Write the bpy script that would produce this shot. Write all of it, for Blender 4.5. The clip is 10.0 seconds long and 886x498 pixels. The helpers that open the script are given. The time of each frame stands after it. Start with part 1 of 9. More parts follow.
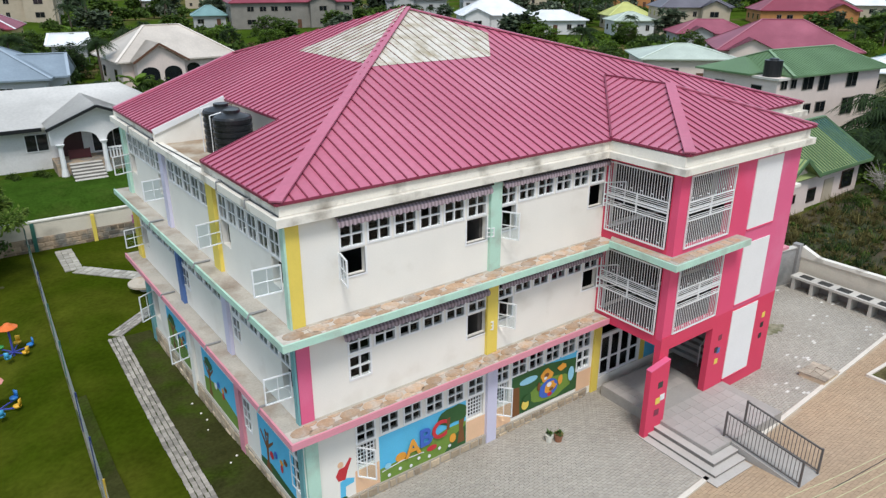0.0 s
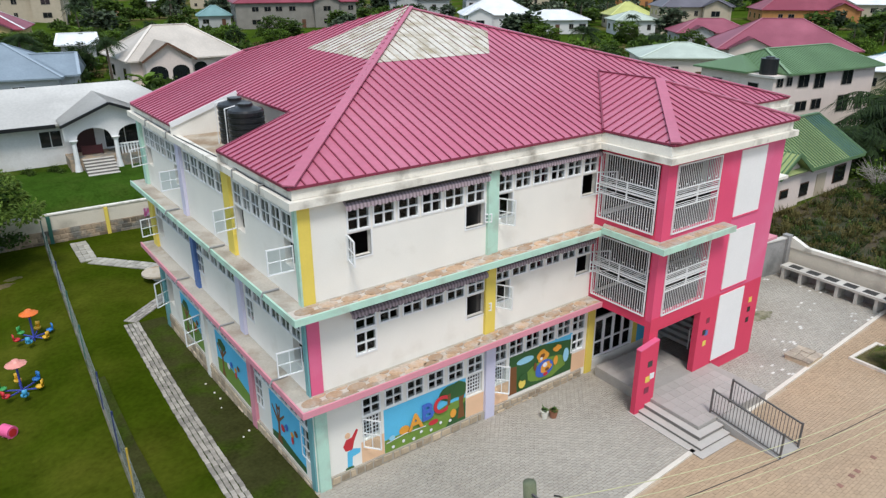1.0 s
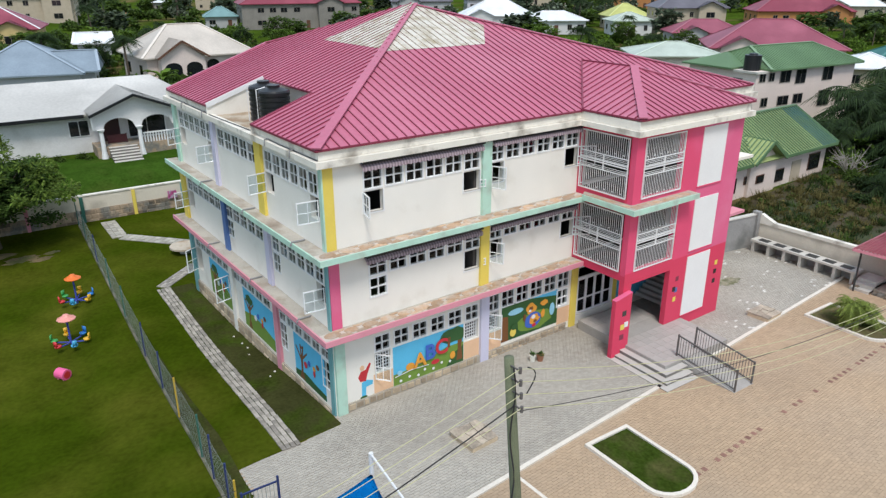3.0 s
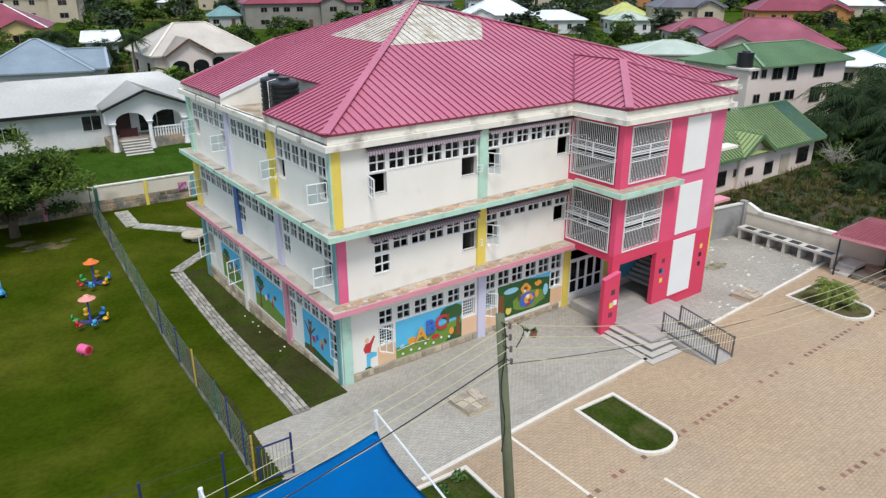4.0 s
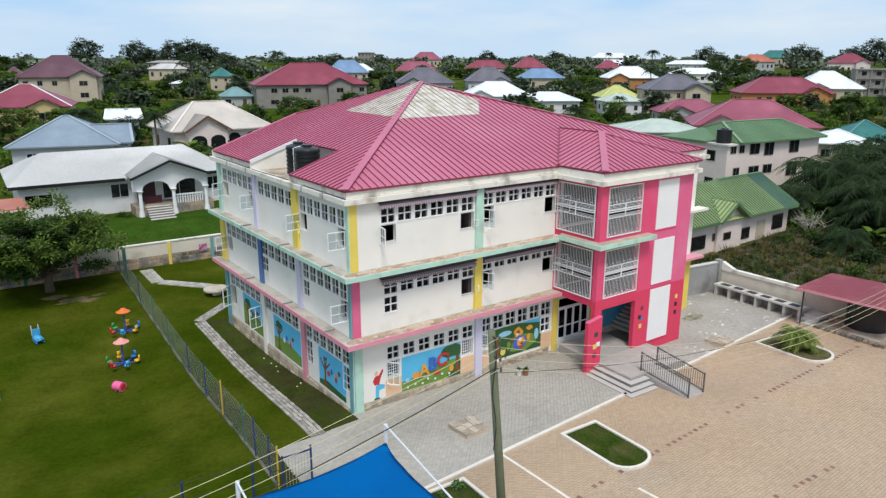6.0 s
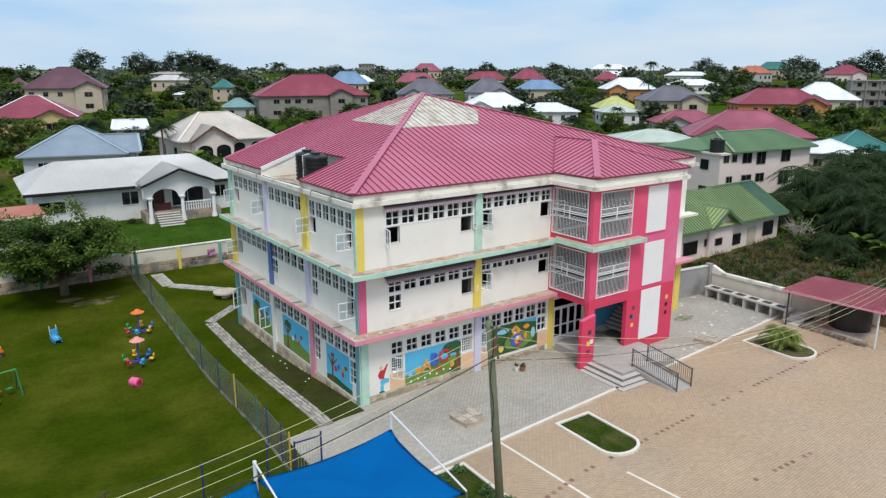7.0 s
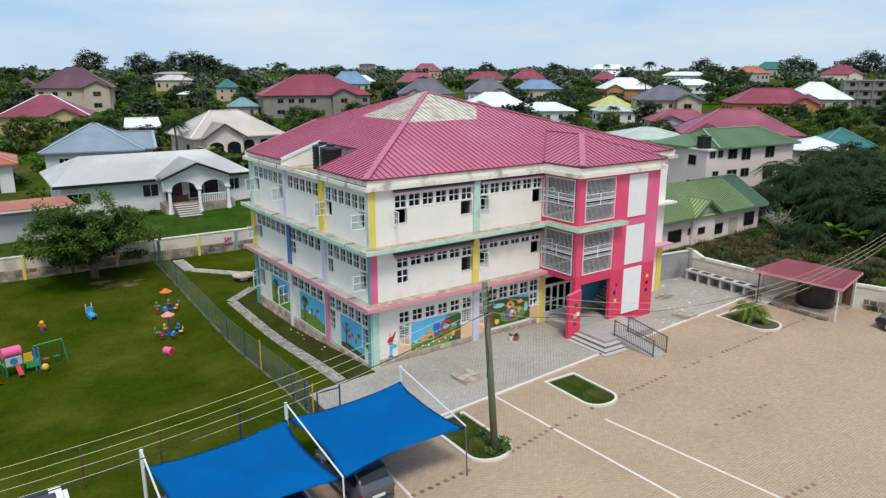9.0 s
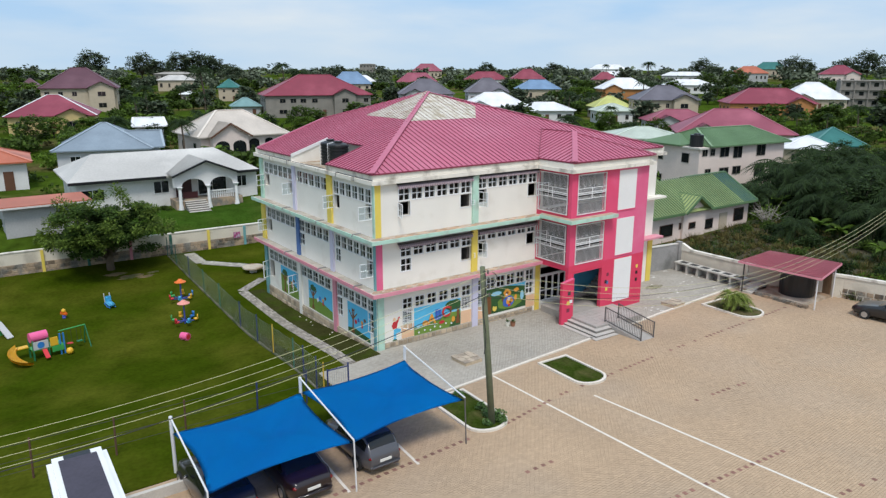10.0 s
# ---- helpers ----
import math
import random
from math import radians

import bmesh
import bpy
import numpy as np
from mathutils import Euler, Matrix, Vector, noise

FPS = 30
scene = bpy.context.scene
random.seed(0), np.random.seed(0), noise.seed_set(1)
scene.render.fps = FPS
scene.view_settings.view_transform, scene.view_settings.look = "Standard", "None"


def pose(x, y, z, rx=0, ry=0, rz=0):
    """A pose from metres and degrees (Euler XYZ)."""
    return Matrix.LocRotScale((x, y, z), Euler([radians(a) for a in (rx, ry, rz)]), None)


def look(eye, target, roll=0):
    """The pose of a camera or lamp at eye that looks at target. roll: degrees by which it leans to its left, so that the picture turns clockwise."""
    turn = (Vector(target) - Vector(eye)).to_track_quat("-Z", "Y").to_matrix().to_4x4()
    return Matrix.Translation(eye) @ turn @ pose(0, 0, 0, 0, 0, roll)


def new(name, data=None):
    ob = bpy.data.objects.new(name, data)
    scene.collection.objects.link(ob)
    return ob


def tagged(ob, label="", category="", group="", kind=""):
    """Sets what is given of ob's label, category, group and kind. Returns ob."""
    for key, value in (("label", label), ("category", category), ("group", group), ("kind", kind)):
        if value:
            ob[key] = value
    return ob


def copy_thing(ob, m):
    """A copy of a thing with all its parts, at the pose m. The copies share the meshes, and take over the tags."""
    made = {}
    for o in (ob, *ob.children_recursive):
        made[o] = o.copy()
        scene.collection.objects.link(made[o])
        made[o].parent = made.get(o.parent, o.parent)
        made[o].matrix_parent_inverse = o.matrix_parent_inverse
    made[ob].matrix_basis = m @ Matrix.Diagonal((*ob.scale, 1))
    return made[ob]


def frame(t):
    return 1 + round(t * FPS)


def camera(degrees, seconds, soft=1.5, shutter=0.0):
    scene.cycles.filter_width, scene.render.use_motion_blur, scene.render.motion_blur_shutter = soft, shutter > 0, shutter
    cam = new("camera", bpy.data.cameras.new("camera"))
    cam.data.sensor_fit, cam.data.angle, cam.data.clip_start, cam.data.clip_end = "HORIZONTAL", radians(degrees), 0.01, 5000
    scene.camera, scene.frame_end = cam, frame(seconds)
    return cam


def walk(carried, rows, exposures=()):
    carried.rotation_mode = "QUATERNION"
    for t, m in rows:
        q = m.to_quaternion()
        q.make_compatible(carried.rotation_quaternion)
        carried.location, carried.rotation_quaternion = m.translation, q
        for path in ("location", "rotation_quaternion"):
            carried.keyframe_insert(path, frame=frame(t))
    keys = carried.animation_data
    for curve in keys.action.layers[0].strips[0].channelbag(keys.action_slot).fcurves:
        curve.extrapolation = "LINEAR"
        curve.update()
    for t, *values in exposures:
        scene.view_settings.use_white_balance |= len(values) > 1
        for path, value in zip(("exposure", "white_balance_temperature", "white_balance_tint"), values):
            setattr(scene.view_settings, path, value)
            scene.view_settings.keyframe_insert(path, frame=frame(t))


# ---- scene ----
cam = camera(64.2, 10.0, 1.35)
PATH = [
    (0, (3.276, 4.704, 15.348), (4.331, 6.237, 14.615), -0.0),
    (0.5, (2.933, 4.123, 15.344), (3.985, 5.66, 14.615), -0.1),
    (1, (2.507, 3.441, 15.394), (3.554, 4.979, 14.661), -0.1),
    (1.5, (1.934, 2.641, 15.387), (2.982, 4.18, 14.656), -0.1),
    (2, (1.357, 1.805, 15.386), (2.405, 3.343, 14.654), -0.1),
    (2.5, (0.768, 0.906, 15.351), (1.815, 2.446, 14.622), -0.1),
    (4, (-0.884, -1.715, 15.29), (0.158, -0.171, 14.562), -0.1),
    (4.5, (-1.448, -2.617, 15.276), (-0.407, -1.072, 14.548), -0.1),
    (5, (-2.09, -3.508, 15.316), (-1.037, -1.95, 14.636), -0.0),
    (5.5, (-2.708, -4.318, 15.339), (-1.64, -2.738, 14.735), -0.0),
    (6, (-3.271, -5.187, 15.336), (-2.192, -3.586, 14.812), 0.1),
    (6.3, (-3.614, -5.67, 15.354), (-2.531, -4.063, 14.859), 0.1),
    (7.5, (-4.987, -7.6, 15.425), (-3.904, -5.993, 14.93), 0.1),
    (8, (-5.573, -8.447, 15.435), (-4.49, -6.84, 14.94), 0.1),
    (8.5, (-6.227, -9.336, 15.473), (-5.144, -7.73, 14.976), 0.1),
    (9, (-6.96, -10.367, 15.441), (-5.877, -8.76, 14.946), 0.1),
    (9.5, (-7.706, -11.453, 15.46), (-6.624, -9.845, 14.966), 0.1),
    (10, (-8.454, -12.5, 15.532), (-7.371, -10.893, 15.037), 0.1),
]
walk(cam, [(t, look(eye, target, roll)) for t, eye, target, roll in PATH],
     exposures=[(0, 0.01), (2.5, 0.04), (4.5, 0.07), (5.5, 0.06), (6.5, 0.0), (8, -0.05), (10, -0.05)])

# ---- light ----
world = bpy.data.worlds.new("world")
scene.world = world
world.use_nodes = True
wn, wl = world.node_tree.nodes, world.node_tree.links
wn.clear()
SUN_EL, SUN_AZ = 60.0, 204.0
w_out, w_bg = wn.new("ShaderNodeOutputWorld"), wn.new("ShaderNodeBackground")
w_sky = wn.new("ShaderNodeTexSky")
w_sky.sky_type, w_sky.sun_disc = "NISHITA", False
w_sky.sun_elevation, w_sky.sun_rotation = radians(SUN_EL), radians(SUN_AZ)
w_sky.air_density, w_sky.dust_density, w_sky.ozone_density = 1.2, 3.0, 1.5
w_co, w_map, w_noise, w_ramp, w_mix = (wn.new("ShaderNodeTexCoord"), wn.new("ShaderNodeMapping"), wn.new("ShaderNodeTexNoise"),
                                       wn.new("ShaderNodeValToRGB"), wn.new("ShaderNodeMixRGB"))
w_map.inputs["Scale"].default_value = (1.6, 1.6, 7.0)
w_noise.inputs["Scale"].default_value, w_noise.inputs["Detail"].default_value = 1.5, 6.0
w_ramp.color_ramp.elements[0].position, w_ramp.color_ramp.elements[0].color = 0.38, (0.54, 0.82, 1.16, 1)
w_ramp.color_ramp.elements[1].position, w_ramp.color_ramp.elements[1].color = 0.66, (1.0, 1.07, 1.13, 1)
w_haze, w_sep, w_fall, w_gain = wn.new("ShaderNodeMixRGB"), wn.new("ShaderNodeSeparateXYZ"), wn.new("ShaderNodeMapRange"), wn.new("ShaderNodeVectorMath")
w_fall.inputs["From Min"].default_value, w_fall.inputs["From Max"].default_value = 0.0, 0.07
w_fall.inputs["To Min"].default_value, w_fall.inputs["To Max"].default_value = 0.6, 0.0
w_haze.inputs[2].default_value = (0.76, 0.98, 1.18, 1)
w_gain.operation = "SCALE"
w_gain.inputs["Scale"].default_value = 10.2
w_mix.inputs[0].default_value = 0.82
wl.new(w_co.outputs["Generated"], w_map.inputs["Vector"])
wl.new(w_co.outputs["Generated"], w_sep.inputs["Vector"])
wl.new(w_sep.outputs["Z"], w_fall.inputs["Value"])
wl.new(w_map.outputs["Vector"], w_noise.inputs["Vector"])
wl.new(w_noise.outputs["Fac"], w_ramp.inputs["Fac"])
wl.new(w_ramp.outputs["Color"], w_haze.inputs[1])
wl.new(w_fall.outputs["Result"], w_haze.inputs[0])
wl.new(w_haze.outputs["Color"], w_gain.inputs[0])
wl.new(w_gain.outputs["Vector"], w_mix.inputs[2])
wl.new(w_sky.outputs["Color"], w_mix.inputs[1])
wl.new(w_mix.outputs["Color"], w_bg.inputs["Color"])
w_bg.inputs["Strength"].default_value = 0.09
wl.new(w_bg.outputs["Background"], w_out.inputs["Surface"])
sun = new("sun", bpy.data.lights.new("sun", "SUN"))
sun.data.energy, sun.data.angle, sun.data.color = 2.45, radians(16), (1.0, 0.965, 0.92)
az = radians(SUN_AZ)
sun.matrix_basis = look((0, 0, 0), (-math.sin(az) * math.cos(radians(SUN_EL)), -math.cos(az) * math.cos(radians(SUN_EL)), -math.sin(radians(SUN_EL))))

# ---- materials ----
def mat(name, color, rough=0.8, vary=0.15, scale=1.2, fine=18.0, bump=0.15, metal=0.0, stain=None, stain_at=(0.55, 0.75), stain_scale=0.5, per_object=0.0, per_island=0.0, spec=0.5):
    """A surface with large and fine variation of its colour, relief, and an optional second colour in patches."""
    m = bpy.data.materials.new(name)
    m.use_nodes = True
    n, l = m.node_tree.nodes, m.node_tree.links
    b = n["Principled BSDF"]
    b.inputs["Roughness"].default_value, b.inputs["Metallic"].default_value = rough, metal
    b.inputs["Specular IOR Level"].default_value = spec
    co = n.new("ShaderNodeTexCoord")
    big, small = n.new("ShaderNodeTexNoise"), n.new("ShaderNodeTexNoise")
    big.inputs["Scale"].default_value, big.inputs["Detail"].default_value = scale, 5.0
    small.inputs["Scale"].default_value, small.inputs["Detail"].default_value = fine, 4.0
    for t in (big, small):
        l.new(co.outputs["Object"], t.inputs["Vector"])
    add = n.new("ShaderNodeMath"); add.operation = "ADD"
    l.new(big.outputs["Fac"], add.inputs[0]); l.new(small.outputs["Fac"], add.inputs[1])
    rng = n.new("ShaderNodeMapRange")
    rng.inputs["From Min"].default_value, rng.inputs["From Max"].default_value = 0.6, 1.4
    rng.inputs["To Min"].default_value, rng.inputs["To Max"].default_value = 1.0 - vary, 1.0 + vary
    l.new(add.outputs[0], rng.inputs["Value"])
    value = rng.outputs["Result"]
    for amount, node, out in ((per_object, "ShaderNodeObjectInfo", "Random"), (per_island, "ShaderNodeNewGeometry", "Random Per Island")):
        if amount:
            src = n.new(node)
            r2 = n.new("ShaderNodeMapRange")
            r2.inputs["To Min"].default_value, r2.inputs["To Max"].default_value = 1.0 - amount, 1.0 + amount
            l.new(src.outputs[out], r2.inputs["Value"])
            mul = n.new("ShaderNodeMath"); mul.operation = "MULTIPLY"
            l.new(value, mul.inputs[0]); l.new(r2.outputs["Result"], mul.inputs[1])
            value = mul.outputs[0]
    vm = n.new("ShaderNodeVectorMath"); vm.operation = "SCALE"
    if stain:
        sn, sr, mx = n.new("ShaderNodeTexNoise"), n.new("ShaderNodeMapRange"), n.new("ShaderNodeMixRGB")
        sn.inputs["Scale"].default_value, sn.inputs["Detail"].default_value = stain_scale, 8.0
        sr.inputs["From Min"].default_value, sr.inputs["From Max"].default_value = stain_at
        mx.inputs[1].default_value, mx.inputs[2].default_value = (*color, 1), (*stain, 1)
        l.new(co.outputs["Object"], sn.inputs["Vector"]); l.new(sn.outputs["Fac"], sr.inputs["Value"]); l.new(sr.outputs["Result"], mx.inputs[0])
        l.new(mx.outputs[0], vm.inputs[0])
    else:
        vm.inputs[0].default_value = color
    l.new(value, vm.inputs["Scale"])
    l.new(vm.outputs["Vector"], b.inputs["Base Color"])
    if bump:
        bp = n.new("ShaderNodeBump")
        bp.inputs["Strength"].default_value, bp.inputs["Distance"].default_value = bump, 0.02
        l.new(small.outputs["Fac"], bp.inputs["Height"]); l.new(bp.outputs["Normal"], b.inputs["Normal"])
    return m


def glass_mat(name, tint=(0.75, 0.82, 0.85), rough=0.03):
    m = bpy.data.materials.new(name)
    m.use_nodes = True
    b = m.node_tree.nodes["Principled BSDF"]
    b.inputs["Base Color"].default_value, b.inputs["Roughness"].default_value = (*tint, 1), rough
    b.inputs["Transmission Weight"].default_value, b.inputs["IOR"].default_value = 1.0, 1.25
    return m


M = {
    "plaster": mat("cream_plaster", (0.82, 0.785, 0.72), 0.85, 0.05, 0.8, 30, 0.08, stain=(0.66, 0.61, 0.53), stain_at=(0.58, 0.85), stain_scale=0.7),
    "fascia": mat("white_fascia_paint", (0.78, 0.735, 0.65), 0.75, 0.08, 1.5, 20, 0.08, stain=(0.3, 0.26, 0.21), stain_at=(0.53, 0.75), stain_scale=1.3),
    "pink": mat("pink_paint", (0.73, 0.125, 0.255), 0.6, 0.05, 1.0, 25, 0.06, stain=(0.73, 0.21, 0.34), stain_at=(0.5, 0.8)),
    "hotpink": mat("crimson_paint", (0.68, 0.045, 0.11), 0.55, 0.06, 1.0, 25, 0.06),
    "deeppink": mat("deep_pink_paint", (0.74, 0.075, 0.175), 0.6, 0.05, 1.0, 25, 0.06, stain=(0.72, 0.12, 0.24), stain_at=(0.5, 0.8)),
    "dusty": mat("faded_pink_paint", (0.68, 0.27, 0.33), 0.7, 0.08, 2.0, 25, 0.08, stain=(0.5, 0.3, 0.3), stain_at=(0.6, 0.85)),
    "mint": mat("mint_paint", (0.46, 0.68, 0.56), 0.65, 0.1, 1.5, 25, 0.06, stain=(0.38, 0.44, 0.37), stain_at=(0.5, 0.75), stain_scale=1.2),
    "yellow": mat("yellow_paint", (0.78, 0.6, 0.11), 0.65, 0.06, 1.5, 25, 0.06),
    "lavender": mat("lavender_paint", (0.6, 0.58, 0.72), 0.65, 0.05, 1.5, 25, 0.06),
    "blue": mat("blue_paint", (0.08, 0.16, 0.38), 0.6, 0.06, 1.5, 25, 0.06),
    "teal": mat("teal_paint", (0.16, 0.36, 0.38), 0.6, 0.06, 1.5, 25, 0.06),
    "peach": mat("peach_paint", (0.78, 0.5, 0.31), 0.75, 0.06, 1.5, 25, 0.06),
    "white": mat("white_metal_paint", (0.8, 0.8, 0.8), 0.45, 0.04, 3.0, 40, 0.03),
    "panel": mat("white_panel_plaster", (0.8, 0.79, 0.78), 0.8, 0.04, 1.0, 14, 0.12),
    "concrete": mat("weathered_concrete", (0.44, 0.4, 0.34), 0.9, 0.2, 1.2, 16, 0.3, stain=(0.25, 0.19, 0.14), stain_at=(0.5, 0.75), stain_scale=0.9),
    "pale_concrete": mat("pale_concrete", (0.56, 0.53, 0.48), 0.9, 0.14, 1.2, 16, 0.25, stain=(0.36, 0.33, 0.3), stain_at=(0.52, 0.8), stain_scale=0.8),
    "roof": mat("crimson_roof_sheet", (0.49, 0.128, 0.2), 0.42, 0.12, 0.25, 6, 0.04, stain=(0.56, 0.2, 0.28), stain_at=(0.45, 0.8), stain_scale=0.18, per_island=0.06),
    "roof_dark": mat("crimson_trim_and_seam_shade", (0.22, 0.027, 0.058), 0.45, 0.1, 1.0, 10, 0.04),
    "clear_roof": mat("weathered_clear_roof_sheet", (0.62, 0.58, 0.51), 0.6, 0.1, 1.5, 6, 0.05, stain=(0.36, 0.3, 0.2), stain_at=(0.46, 0.7), stain_scale=1.6),
    "clear_seam": mat("weathered_seam", (0.5, 0.43, 0.35), 0.7, 0.2, 2, 10, 0.05),
    "tile_tan": mat("tan_ledge_stone", (0.5, 0.33, 0.21), 0.85, 0.25, 2.5, 14, 0.2, stain=(0.44, 0.37, 0.31), stain_at=(0.42, 0.66), stain_scale=2.5, per_object=0.25),
    "tile_grey": mat("grey_ledge_mortar", (0.56, 0.5, 0.44), 0.9, 0.2, 2.0, 20, 0.2, stain=(0.34, 0.3, 0.26), stain_at=(0.5, 0.7), stain_scale=2.0),
    "awning": None,
    # Room surfaces: the gloom behind the windows is put into these dark colours.
    "inside": mat("brown_room_shade", (0.09, 0.08, 0.075), 0.9, 0.15),
    "dark": mat("dark_paint_and_room_shade", (0.06, 0.055, 0.05), 0.9, 0.1),
    "tank": mat("black_tank_plastic", (0.012, 0.012, 0.014), 0.35, 0.1, 2, 20, 0.02),
    "pipe": mat("grey_pipe_plastic", (0.25, 0.25, 0.25), 0.5, 0.1),
    "stone": mat("brown_cladding_stone", (0.42, 0.33, 0.23), 0.85, 0.2, 2.5, 14, 0.35, per_object=0.35),
    "mortar": mat("plinth_mortar", (0.38, 0.34, 0.28), 0.95, 0.15, 2, 20, 0.25),
    "dirty_slab": mat("dirt_covered_slab", (0.5, 0.43, 0.34), 0.9, 0.18, 1.2, 14, 0.25, stain=(0.3, 0.2, 0.12), stain_at=(0.45, 0.65), stain_scale=0.8),
    "pane": glass_mat("window_glass"),
}


def stripe_mat(name, a, b, period, axis):
    m = bpy.data.materials.new(name)
    m.use_nodes = True
    n, l = m.node_tree.nodes, m.node_tree.links
    co, wv, cr = n.new("ShaderNodeTexCoord"), n.new("ShaderNodeTexWave"), n.new("ShaderNodeMixRGB")
    wv.wave_type, wv.bands_direction = "BANDS", axis
    wv.inputs["Scale"].default_value = 0.314 / period
    cr.inputs[1].default_value, cr.inputs[2].default_value = (*a, 1), (*b, 1)
    l.new(co.outputs["Object"], wv.inputs["Vector"]); l.new(wv.outputs["Fac"], cr.inputs[0])
    l.new(cr.outputs[0], n["Principled BSDF"].inputs["Base Color"])
    n["Principled BSDF"].inputs["Roughness"].default_value = 0.8
    return m


M["awning"] = stripe_mat("striped_awning_cloth", (0.42, 0.33, 0.36), (0.2, 0.15, 0.17), 0.12, "X")

# ---- builders ----
PLACE = {}


def thing(name, at=(0, 0, 0), label="", category="", group="", kind="", turn=0.0):
    ob = new(name)
    ob.empty_display_size = 0.3
    ob.matrix_basis = PLACE[ob] = pose(*at, 0, 0, turn)
    return tagged(ob, label, category, group, kind)


def solid(name, bm, material, label="", category="", group="", kind="", at=(0, 0, 0), turn=0.0, smooth=False):
    """A top-level mesh, its bmesh given round its own base."""
    ob = new(name, to_mesh(name, bm, material, smooth))
    ob.matrix_basis = PLACE[ob] = pose(*at, 0, 0, turn)
    return tagged(ob, label, category, group, kind)


def to_mesh(name, bm, material, smooth=False):
    me = bpy.data.meshes.new(name)
    bm.to_mesh(me)
    bm.free()
    for m in material if isinstance(material, (list, tuple)) else [material]:
        me.materials.append(m)
    if smooth:
        me.shade_smooth()
    return me


def part(name, bm, material, parent, label="", smooth=False, local=False):
    """One mesh under a thing or a part. The bmesh is in the world's metres, or local to the parent."""
    if not local:
        bm.transform(PLACE[parent].inverted())
    ob = new(name, to_mesh(name, bm, material, smooth))
    ob.parent = parent
    PLACE[ob] = PLACE[parent].copy()
    return tagged(ob, label)


def piece(name, me, parent, at, turn=0.0):
    """A part that shares its mesh with the others like it, at a place in the world."""
    ob = new(name, me)
    ob.parent = parent
    ob.matrix_basis = PLACE[parent].inverted() @ pose(*at, 0, 0, turn)
    PLACE[ob] = pose(*at, 0, 0, turn)
    return ob


def box(bm, x0, x1, y0, y1, z0, z1, mi=0):
    v = [bm.verts.new(p) for p in ((x0, y0, z0), (x1, y0, z0), (x1, y1, z0), (x0, y1, z0), (x0, y0, z1), (x1, y0, z1), (x1, y1, z1), (x0, y1, z1))]
    for f in ((0, 3, 2, 1), (4, 5, 6, 7), (0, 1, 5, 4), (1, 2, 6, 5), (2, 3, 7, 6), (3, 0, 4, 7)):
        bm.faces.new([v[i] for i in f]).material_index = mi
    return v


def boxes(*dims):
    bm = bmesh.new()
    for d in dims:
        box(bm, *d)
    return bm


def beam(bm, a, b, w, h=None, up=(0, 0, 1)):
    """A square bar from a to b."""
    a, b, h = Vector(a), Vector(b), h or w
    d = (b - a).normalized()
    s = d.cross(Vector(up))
    s = (s if s.length > 1e-4 else d.cross(Vector((1, 0, 0)))).normalized()
    u = s.cross(d).normalized()
    v = [bm.verts.new(p + s * i * w / 2 + u * j * h / 2) for p in (a, b) for i, j in ((-1, -1), (1, -1), (1, 1), (-1, 1))]
    for f in ((0, 1, 2, 3), (7, 6, 5, 4), (0, 4, 5, 1), (1, 5, 6, 2), (2, 6, 7, 3), (3, 7, 4, 0)):
        bm.faces.new([v[i] for i in f])


def tube(bm, pts, r, n=8, r2=None):
    """A round bar through the points, tapering from r to r2."""
    pts = [Vector(p) for p in pts]
    r2 = r if r2 is None else r2
    rings = []
    for i, p in enumerate(pts):
        d = (pts[min(i + 1, len(pts) - 1)] - pts[max(i - 1, 0)]).normalized()
        s = d.cross(Vector((0, 0, 1)))
        s = (s if s.length > 1e-3 else d.cross(Vector((1, 0, 0)))).normalized()
        u = s.cross(d)
        rr = r + (r2 - r) * i / max(1, len(pts) - 1)
        rings.append([bm.verts.new(p + (s * math.cos(k * 2 * math.pi / n) + u * math.sin(k * 2 * math.pi / n)) * rr) for k in range(n)])
    for a, b in zip(rings, rings[1:]):
        for k in range(n):
            bm.faces.new((a[k], b[k], b[(k + 1) % n], a[(k + 1) % n]))
    bm.faces.new(rings[0]); bm.faces.new(rings[-1][::-1])


def poly(bm, pts, mi=0):
    f = bm.faces.new([bm.verts.new(p) for p in pts])
    f.material_index = mi
    return f


def slab(bm, pts, z0, z1):
    """An upright prism over a plan given counter-clockwise; z0 and z1 are heights or functions of x and y."""
    lo = [bm.verts.new((x, y, z0(x, y) if callable(z0) else z0)) for x, y in pts]
    hi = [bm.verts.new((x, y, z1(x, y) if callable(z1) else z1)) for x, y in pts]
    bm.faces.new(hi); bm.faces.new(lo[::-1])
    for i in range(len(pts)):
        j = (i + 1) % len(pts)
        bm.faces.new((lo[i], lo[j], hi[j], hi[i]))


